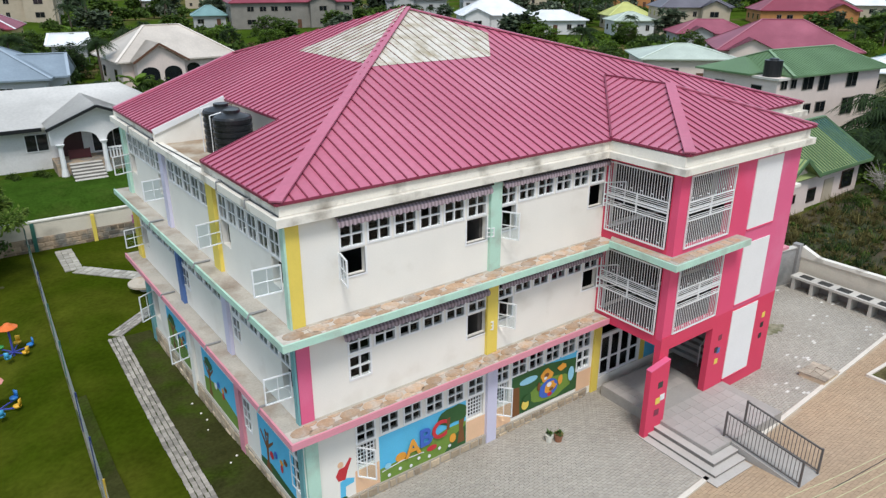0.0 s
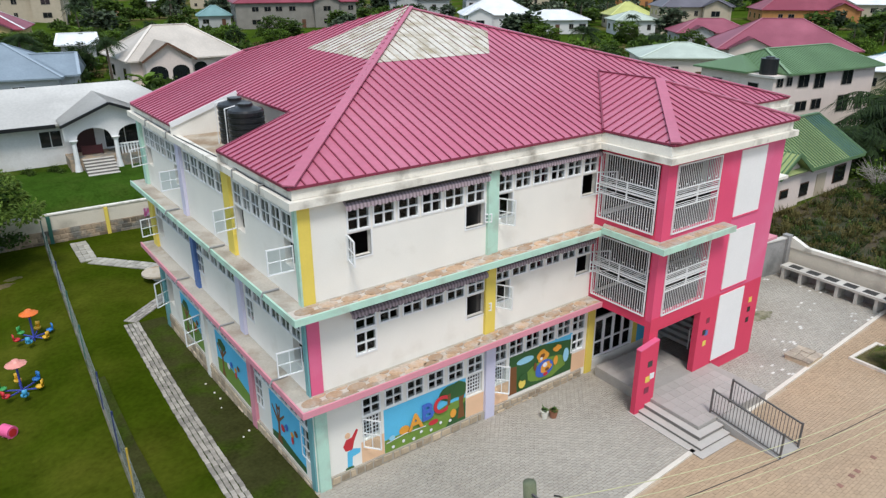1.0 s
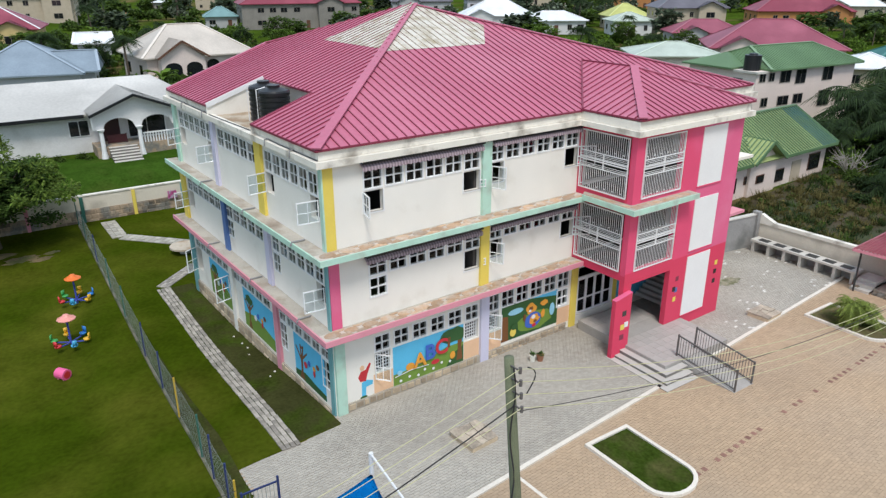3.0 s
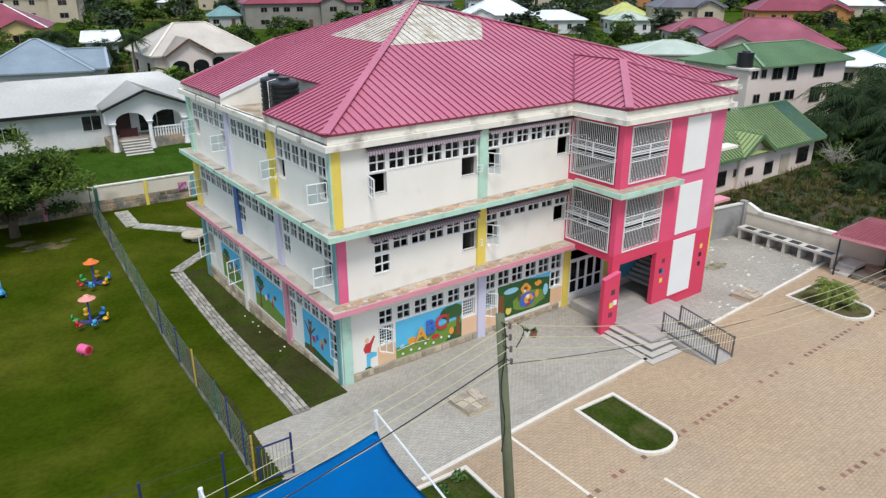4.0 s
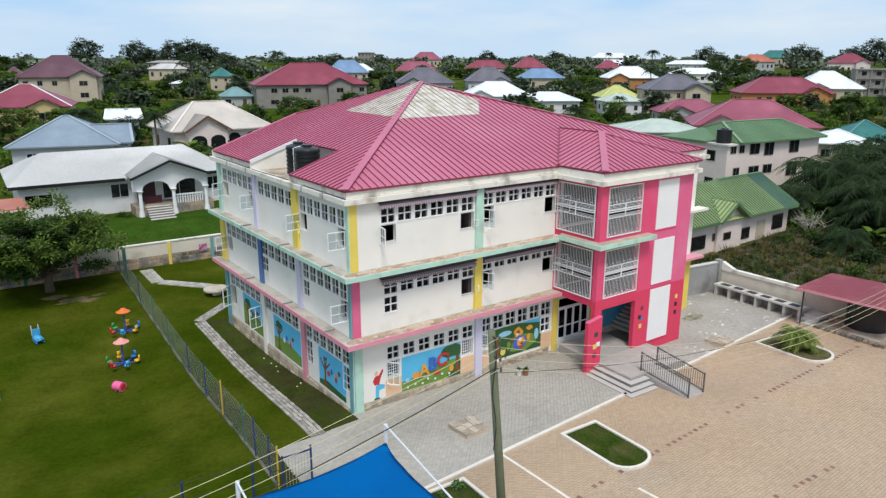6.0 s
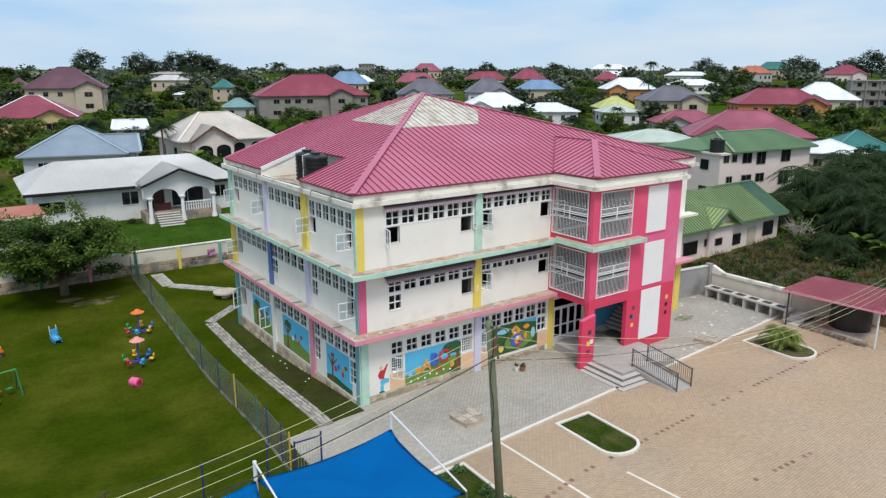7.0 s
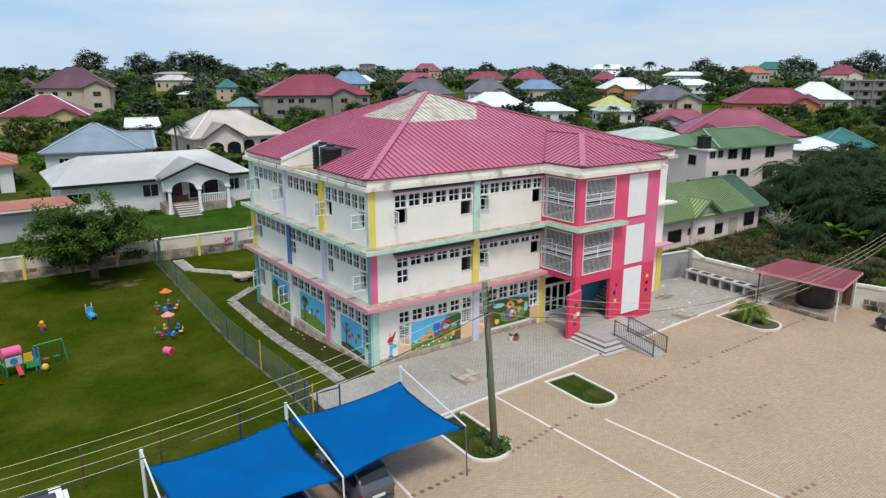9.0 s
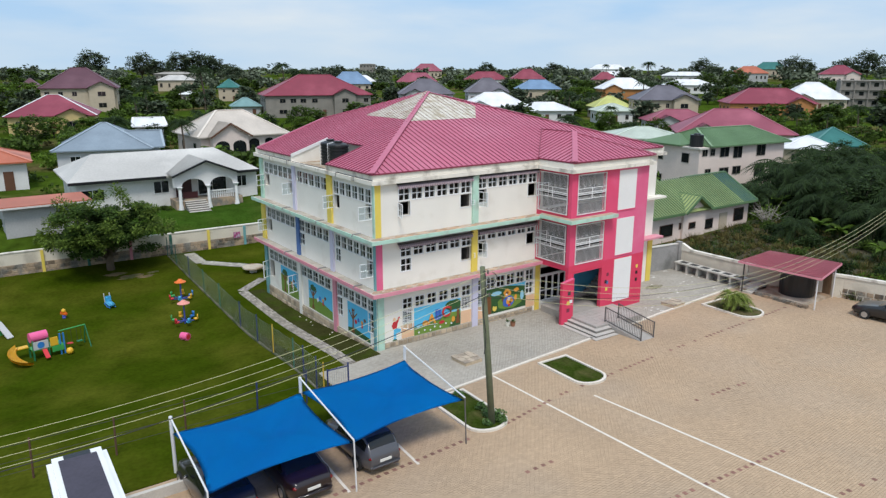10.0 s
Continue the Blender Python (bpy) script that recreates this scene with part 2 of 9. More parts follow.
def holed(bm, u0, u1, z0, z1, thick, holes, put):
    """A wall from u0 to u1 with openings (ua, ub, za, zb) through its thickness; put(u, depth, z) gives the place."""
    us = sorted({u0, u1, *[min(max(h[i], u0), u1) for h in holes for i in (0, 1)]})
    zs = sorted({z0, z1, *[min(max(h[i], z0), z1) for h in holes for i in (2, 3)]})
    full = lambda i, j: 0 <= i < len(us) - 1 and 0 <= j < len(zs) - 1 and not any(
        h[0] - 1e-6 < (us[i] + us[i + 1]) / 2 < h[1] + 1e-6 and h[2] - 1e-6 < (zs[j] + zs[j + 1]) / 2 < h[3] + 1e-6 for h in holes)
    verts = {}
    def v(i, d, j):
        if (i, d, j) not in verts:
            verts[i, d, j] = bm.verts.new(put(us[i], d * thick, zs[j]))
        return verts[i, d, j]
    for i in range(len(us) - 1):
        for j in range(len(zs) - 1):
            if not full(i, j):
                continue
            bm.faces.new((v(i, 0, j), v(i + 1, 0, j), v(i + 1, 0, j + 1), v(i, 0, j + 1)))
            bm.faces.new((v(i, 1, j), v(i, 1, j + 1), v(i + 1, 1, j + 1), v(i + 1, 1, j)))
            if not full(i - 1, j): bm.faces.new((v(i, 0, j), v(i, 0, j + 1), v(i, 1, j + 1), v(i, 1, j)))
            if not full(i + 1, j): bm.faces.new((v(i + 1, 0, j), v(i + 1, 1, j), v(i + 1, 1, j + 1), v(i + 1, 0, j + 1)))
            if not full(i, j - 1): bm.faces.new((v(i, 0, j), v(i, 1, j), v(i + 1, 1, j), v(i + 1, 0, j)))
            if not full(i, j + 1): bm.faces.new((v(i, 0, j + 1), v(i + 1, 0, j + 1), v(i + 1, 1, j + 1), v(i, 1, j + 1)))


def smooth01(t):
    t = min(1.0, max(0.0, t))
    return t * t * (3 - 2 * t)


def terrain(x, y):
    """Height of the land: a near-level compound, rising gently outside it."""
    h = -0.65 * smooth01((y - 19) / 12) * (1 - smooth01((x - 12) / 12))
    h -= 0.55 * smooth01((5.6 - x) / 4) * smooth01((y - 17) / 11) * (1 - smooth01((y - 43) / 8))
    dx, dy = max(-45 - x, 0, x - 42), max(-40 - y, 0, y - 52)
    d = math.hypot(dx, dy)
    h += 2.6 * smooth01((y - 52.2) / 3.5) * (1 - smooth01((x - 20) / 20))
    h += 0.013 * min(d, 620)
    h += smooth01((d - 60) / 200) * 1.6 * (math.sin(x / 61 + 1) * math.cos(y / 73) + 0.5 * math.sin(x / 27 + y / 33)) + smooth01((d - 20) / 60) * 0.25 * math.sin(x / 9) * math.cos(y / 11)
    return h - 0.55 * smooth01((y - 53) / 2) * (1 - smooth01((y - 61) / 3)) * smooth01((x + 4) / 4) * (1 - smooth01((x - 18) / 4))

# ---- school building ----
SK = 0.005
LEAN_DEG = math.degrees(math.atan(SK))
YF, XL, YT, XT0, XT1, YB, XR = 20.59, 9.38, 17.6, 21.3, 28.4, 36.4, 33.1
XTC = 21.33
TURN_DEG = 1.72
slant = lambda y: XT0 + (XTC - XT0) * (YF - y) / (YF - YT)
F2, F3 = 3.43, 6.70
FL2, FL3 = 3.58, 6.57


def skew(bm):
    for v in bm.verts:
        v.co.x -= SK * (v.co.y - YF)
    return bm


def skx(x, y):
    return x - SK * (y - YF)


school = thing("school_building", (XL, YF, 0), "three-storey cream school building with crimson roof and coloured columns", "school building")


def bpart(name, bm, material, parent=None, label="", smooth=False):
    return part(name, skew(bm), material, parent or school, label, smooth)


WINDOWS = {}
for k, a0, aw in ((1, 11.07, 0.7), (2, 10.97, 0.77), (3, 10.89, 0.78)):
    WINDOWS[k] = ([(a0 + (0.85 if k == 1 else 0.86) * i, a0 + (0.85 if k == 1 else 0.86) * i + aw) for i in range(6)], [(max(16.5, 16.42 + 0.815 * i), 17.15 + 0.815 * i) for i in range(6)])
FRONT = {1: ((2.1, 2.8), (2.16, 2.95)), 2: ((5.22, 5.95), (5.4, 6.05)), 3: ((8.43, 9.2), (8.58, 9.28))}
LOW = {1: (1.22, 1.25), 2: (4.36, 4.62), 3: (7.62, 7.75)}
holes = []
for k in (1, 2, 3):
    for bay in (0, 1):
        za, zb = FRONT[k][bay]
        run_ = WINDOWS[k][bay]
        holes += [(a, b, za, zb) for a, b in run_]
        holes += [(*run_[i], LOW[k][bay], za - 0.05) for i in (0, 5)]
# The two upper holes are added behind the grilles to darken the balconies.
holes += [(21.8, 24.25, 0.48, 2.9), (21.8, 28.05, 3.6, 6.1), (21.8, 28.05, 6.9, 9.2)]
bm = bmesh.new()
holed(bm, XL, XR, -0.9, 9.5, 0.2, holes, lambda u, d, z: (u, YF + d, z))
bpart("front_wall", bm, M["plaster"])
# side wall: bays along y
BAYS = [(20.85, 25.3), (26.1, 30.35), (31.0, 35.7)]
SIDE = []
for a, b in BAYS:
    n = round((b - a) / 0.8)
    SIDE.append([(a + (b - a) / n * i + 0.04, a + (b - a) / n * (i + 1) - 0.04) for i in range(n)])
SFRONT = {1: (2.15, 2.9), 2: (5.2, 6.0), 3: (8.4, 9.22)}
side_low = {(3, 0, 0), (3, 0, -1), (3, 2, 0), (3, 2, -1), (2, 0, 0), (2, 0, -1), (2, 1, -1), (2, 2, -1), (1, 0, 0), (1, 0, -1), (1, 2, 0), (1, 2, -1)}
SLOW = {1: 0.85, 2: 4.3, 3: 7.55}
sholes = []
for k in (1, 2, 3):
    za, zb = SFRONT[k]
    for bay in range(3):
        sholes += [(a, b, za, zb) for a, b in SIDE[bay]]
    for kk, bay, i in side_low:
        if kk == k:
            sholes.append((*SIDE[bay][i], SLOW[k], za - 0.05))
bm = bmesh.new()
holed(bm, YF + 0.2, YB, -1.2, 9.5, 0.2, sholes, lambda u, d, z: (XL + d, u, z))
bpart("side_wall", bm, M["plaster"])
bpart("back_wall", boxes((XL + 0.2, XR, YB - 0.2, YB - 0.01, -1.2, 9.5)), M["plaster"])
bpart("end_wall", boxes((XR - 0.2, XR, YF + 0.2, YB - 0.2, -0.9, 9.5)), M["plaster"])
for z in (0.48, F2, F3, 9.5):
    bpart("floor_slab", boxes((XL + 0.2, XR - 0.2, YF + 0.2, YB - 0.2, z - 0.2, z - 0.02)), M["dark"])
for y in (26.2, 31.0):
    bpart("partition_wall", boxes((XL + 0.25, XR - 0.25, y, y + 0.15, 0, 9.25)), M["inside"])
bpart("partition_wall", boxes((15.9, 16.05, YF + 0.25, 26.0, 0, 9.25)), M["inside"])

# windows
def window_meshes(w, h, cols=2, rows=2, bar=0.055, deep=0.07, m=0.022):
    bm = bmesh.new()
    box(bm, 0, w, -0.025, deep, 0, bar); box(bm, 0, w, -0.025, deep, h - bar, h)
    box(bm, 0, bar, -0.025, deep, bar, h - bar); box(bm, w - bar, w, -0.025, deep, bar, h - bar)
    cw, ch = (w - 2 * bar) / cols, (h - 2 * bar) / rows
    for i in range(1, cols):
        box(bm, bar + cw * i - m, bar + cw * i + m, -0.015, deep - 0.01, bar, h - bar)
    for j in range(1, rows):
        z = bar + ch * j
        for i in range(cols):
            box(bm, bar + cw * i + (m if i else 0), bar + cw * (i + 1) - (m if i < cols - 1 else 0), -0.015, deep - 0.01, z - m, z + m)
    frame_me = to_mesh("window_frame", bm, M["white"])
    pane_me = to_mesh("pane", boxes((0.002, cw - 0.002, deep * 0.3, deep * 0.3 + 0.007, 0.002, ch - 0.002)), M["pane"])
    return frame_me, pane_me, [(bar + cw * i, 0, bar + ch * j) for i in range(cols) for j in range(rows)]


WIN = {}
SIDE_TURN = -90 + LEAN_DEG


def window(parent, at, turn, w, h, cols=2, rows=2, name="window", gaps=()):
    thin = name == "open_casement"
    flat = not thin and turn == SIDE_TURN
    key = (round(w, 3), round(h, 3), cols, rows, thin, flat)
    if key not in WIN:
        WIN[key] = window_meshes(w, h, cols, rows, 0.034, 0.022, 0.012) if thin else window_meshes(w, h, cols, rows, 0.05, 0.025, 0.017) if flat else window_meshes(w, h, cols, rows)
    fm, pm, cells = WIN[key]
    win = piece(name, fm, parent, at, turn)
    for i, c in enumerate(cells):
        if i in gaps:
            continue
        p = new("pane", pm)
        p.parent, p.location = win, c
        p.visible_shadow = False
    return win


rnd = random.Random(4)
for k in (1, 2, 3):
    for bay in (0, 1):
        za, zb = FRONT[k][bay]
        for a, b in WINDOWS[k][bay]:
            window(school, (a, YF, za), 0, b - a, zb - za, gaps=(rnd.randrange(4),) if rnd.random() < 0.3 else ())
    za, zb = SFRONT[k]
    for bay in range(3):
        for a, b in SIDE[bay]:
            window(school, (skx(XL, b), b, za), SIDE_TURN, b - a, zb - za, gaps=(rnd.randrange(4),) if rnd.random() < 0.3 else ())
# lower lights: glazed, barred or standing open
for k in (1, 2, 3):
    for bay in (0, 1):
        za = FRONT[k][bay][0]
        h = za - 0.05 - LOW[k][bay]
        for i in (0, 5):
            w = WINDOWS[k][bay][i]
            if (k, bay, i) in ((2, 0, 0), (1, 1, 5)):
                window(school, (w[0], YF, LOW[k][bay]), 0, w[1] - w[0], h, 2, 2)
            elif k == 1:
                bm = bmesh.new()
                for n_ in range(6):
                    x = w[0] + (w[1] - w[0]) * (n_ + 0.5) / 6
                    box(bm, x - 0.014, x + 0.014, YF + 0.05, YF + 0.075, LOW[k][bay], LOW[k][bay] + h)
                for n_ in range(6):
                    z = LOW[k][bay] + h * (n_ + 0.5) / 6
                    box(bm, w[0], w[1], YF + 0.076, YF + 0.096, z - 0.014, z + 0.014)
                bpart("window_grille", bm, M["white"])
            else:
                bpart("opening_frame", boxes((w[0] - 0.05, w[0], YF - 0.02, YF + 0.06, LOW[k][bay] - 0.05, za - 0.05), (w[1], w[1] + 0.05, YF - 0.02, YF + 0.06, LOW[k][bay] - 0.05, za - 0.05),
                                             (w[0], w[1], YF - 0.02, YF + 0.06, LOW[k][bay] - 0.05, LOW[k][bay])), M["white"])
    h = SFRONT[k][0] - 0.05 - SLOW[k]
    for kk, bay, i in sorted(side_low):
        if kk == k and (kk, bay, i) in ((2, 0, -1), (2, 1, -1), (1, 0, 0), (1, 0, -1)):
            a, b = SIDE[bay][i]
            window(school, (skx(XL, b), b, SLOW[k]), SIDE_TURN, b - a, h, 2, 2 if k == 2 else 3)
# open casements: hinge place, turn, size
W1, W2, W3 = WINDOWS[1], WINDOWS[2], WINDOWS[3]
for x, z, turn, w, h in (
        (W3[0][0][0], 7.6, -102, 0.62, 0.78), (W3[0][5][1] - 0.02, 7.7, -28, 0.25, 0.3), (W3[1][0][0] + 0.03, 7.55, -62, 0.62, 0.9), (W3[1][5][1] - 0.03, 7.8, -30, 0.3, 0.35),
        (W2[0][5][1] - 0.02, 4.45, -28, 0.25, 0.3), (W2[1][0][0] + 0.03, 4.45, -60, 0.62, 0.9), (W2[1][5][1] - 0.03, 4.65, -30, 0.3, 0.35),
        (W1[0][0][0], 0.98, -50, 0.62, 1.1), (W1[1][0][0] + 0.03, 0.98, -50, 0.6, 1.15), (21.2, 7.72, -28, 0.8, 0.85), (21.2, 4.6, -28, 0.8, 0.85)):
    window(school, (x, YF - 0.03, z), turn, w, h, 2, 2, "open_casement")
for bay, i, k, far, turn in ((0, 0, 3, False, 176), (0, -1, 3, True, -172), (0, 0, 2, False, 176), (2, -1, 3, True, -160), (2, 0, 3, False, 185), (2, 0, 1, False, 195), (2, -1, 1, True, -150), (2, -1, 2, True, -170)):
    a, b = SIDE[bay][i]
    y = b if far else a
    window(school, (skx(XL, y) - 0.03, y, SLOW[k]), turn, 0.78, SFRONT[k][0] - 0.08 - SLOW[k], 2, 2, "open_casement")

# striped awnings over the windows
def awning(x0, x1, z, axis="x"):
    n = max(2, int((x1 - x0) / 0.2))
    bm = bmesh.new()
    rows = []
    for i in range(n * 4 + 1):
        u = x0 + (x1 - x0) * i / (n * 4)
        dip = 0.05 * abs(math.sin(math.pi * i / 4))
        rows.append([(u, YF - 0.02, z), (u, YF - 0.2, z - 0.13), (u, YF - 0.215, z - 0.22 - dip), (u, YF - 0.205, z - 0.22 - dip), (u, YF - 0.19, z - 0.125), (u, YF - 0.02, z - 0.02)])
    vs = [[bm.verts.new(p) for p in r] for r in rows]
    for a, b in zip(vs, vs[1:]):
        for j in range(5):
            bm.faces.new((a[j], a[j + 1], b[j + 1], b[j]))
    bpart("awning", bm, M["awning"], None, "striped mauve cloth awning with a scalloped edge")


for z in (6.03, 9.4):
    for x0, x1 in ((10.8, 16.03), (16.5, 21.25)):
        awning(x0, x1, z + (0.06 if x0 > 16 else 0))
        # Black strip above the awning paints in the shadow gap under ledge and gutter.
        bpart("awning_rail", boxes((x0, x1, YF - 0.24, YF - 0.002, z + 0.004, z + 0.06)), M["tank"])

# coloured columns
def column(x0, x1, y0, y1, z0, z1, m):
    bpart("column", boxes((x0, x1, y0, y1, z0, z1)), M[m])


column(XL + 0.0, XL + 0.38, YF - 0.05, YF - 0.001, FL3 - 0.02, 9.5, "yellow")
column(XL - 0.06, XL - 0.002, YF - 0.06, YF + 0.15, FL3 - 0.02, 9.5, "mint")
column(XL + 0.02, XL + 0.42, YF - 0.05, YF - 0.001, F2, 6.33, "pink")
column(XL - 0.06, XL - 0.002, YF - 0.06, YF + 0.15, F2, 6.33, "teal")
column(XL + 0.03, XL + 0.42, YF - 0.12, YF - 0.001, -0.9, 3.36, "mint")
column(XL - 0.06, XL - 0.002, YF - 0.0005, YF + 0.28, -0.9, 3.36, "teal")
for x0, z0, z1, m in ((16.04, FL3 - 0.02, 9.5, "mint"), (16.01, F2, 6.33, "yellow"), (16.1, -0.4, 3.36, "lavender")):
    column(x0, x0 + 0.43, YF - 0.12, YF - 0.001, z0, z1, m)
column(21.38, 21.74, YF - 0.08, YF - 0.001, 0, 3.36, "yellow")
for ys, ms in (((25.42, 25.42, 25.25), ("yellow", "lavender", "dusty")), ((30.5, 30.25, 30.25), ("lavender", "blue", "plaster")), ((YB - 0.45,) * 3, ("mint", "yellow", "teal"))):
    for (z0, z1), y, m in zip(((FL3 - 0.02, 9.5), (F2, 6.33), (-1.3, 3.36)), ys, ms):
        column(XL - 0.12, XL - 0.001, y, y + (0.58 if m == "yellow" else 0.42), z0, z1, m)
column(XR - 0.45, XR + 0.04, YF - 0.08, YF - 0.001, -0.4, 3.2, "yellow")

# ledges at each floor: body with a painted edge
def ledge(z, m):
    bm = bmesh.new()
    y0, x0 = YF - 0.74, XL - 0.6
    slab(bm, [(x0, y0), (XT0 - 0.02, y0), (XT0 - 0.02, YF - 0.002), (XL - 0.002, YF - 0.002), (XL - 0.002, YB + 0.6), (x0, YB + 0.6)], z - 0.2, z - 0.02)
    return bm, x0, y0


stone_rnd = random.Random(11)
for z, m, lab in ((FL3, "mint", "mint-edged ledge with tan stones"), (FL2, "dusty", "pink-edged ledge with tan stones")):
    bm, x0, y0 = ledge(z, m)
    led = bpart("ledge", bm, M["concrete"], None, lab)
    bm = bmesh.new()
    for pts in ([(x0 - 0.02, y0 - 0.02), (XT0 - 0.02, y0 - 0.02), (XT0 - 0.02, y0 + 0.04), (x0 + 0.04, y0 + 0.04), (x0 + 0.04, YB + 0.62), (x0 - 0.02, YB + 0.62)],):
        slab(bm, pts, z - 0.21, z)
    bpart("ledge_edge", bm, M[m], led)
    bpart("ledge_mortar", boxes((x0 + 0.045, XT0 - 0.03, y0 + 0.045, YF - 0.14, z - 0.019, z - 0.006)), M["tile_grey"], led)
    # rounded flags near the wall, half flags along the edge between them
    x = x0 + 0.45
    while x < XT0 - 0.3:
        for cx, cy, rx, ry, half in ((x, y0 + 0.36, 0.31, 0.21, False), (x + 0.37, y0 + 0.08, 0.29, 0.2, True), (x + 0.37, y0 + 0.6, 0.2, -0.13, True)):
            if cx + rx > XT0 - 0.05:
                continue
            j = stone_rnd.uniform(0.88, 1.1)
            n_ = 7 if half else 11
            ry_ = ry * stone_rnd.uniform(0.92, 1.05)
            ring_ = [(cx + rx * j * math.cos(a), cy + ry_ * math.sin(a)) for a in ([math.pi * q / (n_ - 1) for q in range(n_)] if half else [2 * math.pi * q / n_ for q in range(n_)])]
            bm = bmesh.new()
            slab(bm, ring_ if ry > 0 else ring_[::-1], z - 0.008, z + 0.012)
            bpart("ledge_stone", bm, M["tile_tan"], led)
        x += 0.75 + stone_rnd.uniform(-0.03, 0.03)
# side drain hoops over the ledges
bm, led = None, None
for z in (FL2, FL3):
    for y in (22.0, 26.5, 31.5):
        bm = bmesh.new()
        tube(bm, [(XL - 0.1, y, z + 0.03), (XL - 0.6, y, z + 0.03), (XL - 0.67, y, z - 0.1)], 0.035, 6)
        bpart("drain_pipe", bm, M["pipe"])

# tower ledge
TL = FL3 + 0.12
bm = bmesh.new()
slab(bm, [(XTC - 0.5, YT - 0.55), (25.0, YT - 0.55), (25.0, YT - 0.002), (XTC - 0.002, YT - 0.002), (XT0 - 0.002, YF - 0.5), (XT0 - 0.44, YF - 0.76)], TL - 0.22, TL)
tled = bpart("ledge", bm, M["mint"], None, "mint ledge round the stair tower")
bm = bmesh.new()
slab(bm, [(XTC - 0.44, YT - 0.49), (24.95, YT - 0.49), (24.95, YT - 0.004), (XTC - 0.004, YT - 0.004), (XT0 - 0.02, YF - 0.55), (XT0 - 0.38, YF - 0.72)], TL + 0.001, TL + 0.012)
bpart("ledge_paving", bm, M["concrete"], tled)
ta, tb, tc = Vector((XT0 - 0.38, YF - 0.8)), Vector((XTC - 0.4, YT - 0.45)), Vector((24.9, YT - 0.45))
for a, b, off in ((ta, tb, Vector((0.3, 0.04))), (tb, tc, Vector((0, 0.38)))):
    run, at = (b - a).length, 0.1
    while at < run - 0.35:
        w = stone_rnd.uniform(0.34, 0.5)
        u = (b - a) / run
        q0, q1 = a + u * (at + stone_rnd.uniform(-0.03, 0.03)), a + u * min(run - 0.04, at + w)
        bm = bmesh.new()
        slab(bm, [tuple(q0), tuple(q1 + off * 0.06), tuple(q1 + off * 0.9), tuple(q0 + off * stone_rnd.uniform(0.8, 1.0))], TL + 0.005, TL + 0.022)
        bpart("ledge_stone", bm, M["tile_tan"], tled)
        at += w + 0.05
# short ledges beyond the tower
for z, m in ((FL3, "fascia"), (FL2, "dusty")):
    bpart("ledge", boxes((XT1 + 0.01, XR + 0.42, YF - 0.72, YF - 0.002, z - 0.14, z)), M[m])

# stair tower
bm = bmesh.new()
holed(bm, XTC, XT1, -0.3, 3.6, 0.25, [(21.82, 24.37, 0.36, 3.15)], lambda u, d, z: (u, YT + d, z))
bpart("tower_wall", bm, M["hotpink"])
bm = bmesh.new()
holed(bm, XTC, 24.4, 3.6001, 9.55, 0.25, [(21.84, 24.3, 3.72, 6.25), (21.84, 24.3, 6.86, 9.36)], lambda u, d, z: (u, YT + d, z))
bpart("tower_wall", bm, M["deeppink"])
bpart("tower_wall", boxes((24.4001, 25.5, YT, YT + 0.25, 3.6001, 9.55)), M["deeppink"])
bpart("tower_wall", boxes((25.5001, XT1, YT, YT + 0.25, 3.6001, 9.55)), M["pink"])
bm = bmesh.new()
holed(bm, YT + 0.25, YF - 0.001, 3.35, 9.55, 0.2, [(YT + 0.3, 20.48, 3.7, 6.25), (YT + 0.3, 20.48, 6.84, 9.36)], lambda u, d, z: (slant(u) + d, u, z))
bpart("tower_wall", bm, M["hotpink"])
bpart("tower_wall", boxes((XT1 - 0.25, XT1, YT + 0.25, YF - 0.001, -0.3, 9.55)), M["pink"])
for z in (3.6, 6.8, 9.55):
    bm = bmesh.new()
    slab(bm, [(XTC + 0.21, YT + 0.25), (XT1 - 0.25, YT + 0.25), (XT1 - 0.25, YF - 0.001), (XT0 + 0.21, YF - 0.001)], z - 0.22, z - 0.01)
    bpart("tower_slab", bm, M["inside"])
# crimson bands and frames
for d in ((XTC - 0.02, 24.4, YT - 0.02, YT - 0.001, 3.3, 3.7), (XTC - 0.02, 24.4, YT - 0.02, YT - 0.001, 9.36, 9.5), (XTC - 0.02, 24.4, YT - 0.02, YT - 0.001, 6.26, 6.46),
          (24.31, 24.42, YT - 0.021, YT - 0.001, 6.86, 9.34), (24.31, 24.42, YT - 0.021, YT - 0.001, 3.75, 6.24)):
    bpart("band", boxes(d), M["hotpink"])
# white panels with crimson sills
for z0, z1 in ((6.77, 9.32), (3.78, 6.2), (0.6, 3.5)):
    pan = bpart("wall_panel", boxes((25.52, 27.18, YT - 0.03, YT - 0.001, z0, z1)), M["panel"], None, "rough white panel set in the pink wall")
    bpart("panel_frame", boxes((25.5, 27.2, YT - 0.045, YT - 0.001, z0 - 0.06, z0 - 0.004)), M["hotpink" if z0 < 3 else "deeppink"], pan)
# small painted squares
for x, z, c in ((24.95, 2.6, "roof_dark"), (24.8, 2.12, "dark"), (24.95, 2.05, "blue"), (24.9, 1.6, "yellow"), (27.82, 2.7, "yellow"), (27.82, 2.26, "dark"), (27.82, 1.77, "dark")):
    bpart("painted_square", boxes((x - 0.1, x + 0.1, YT - 0.012, YT - 0.001, z - 0.11, z + 0.11)), M["tank" if c == "dark" else c])

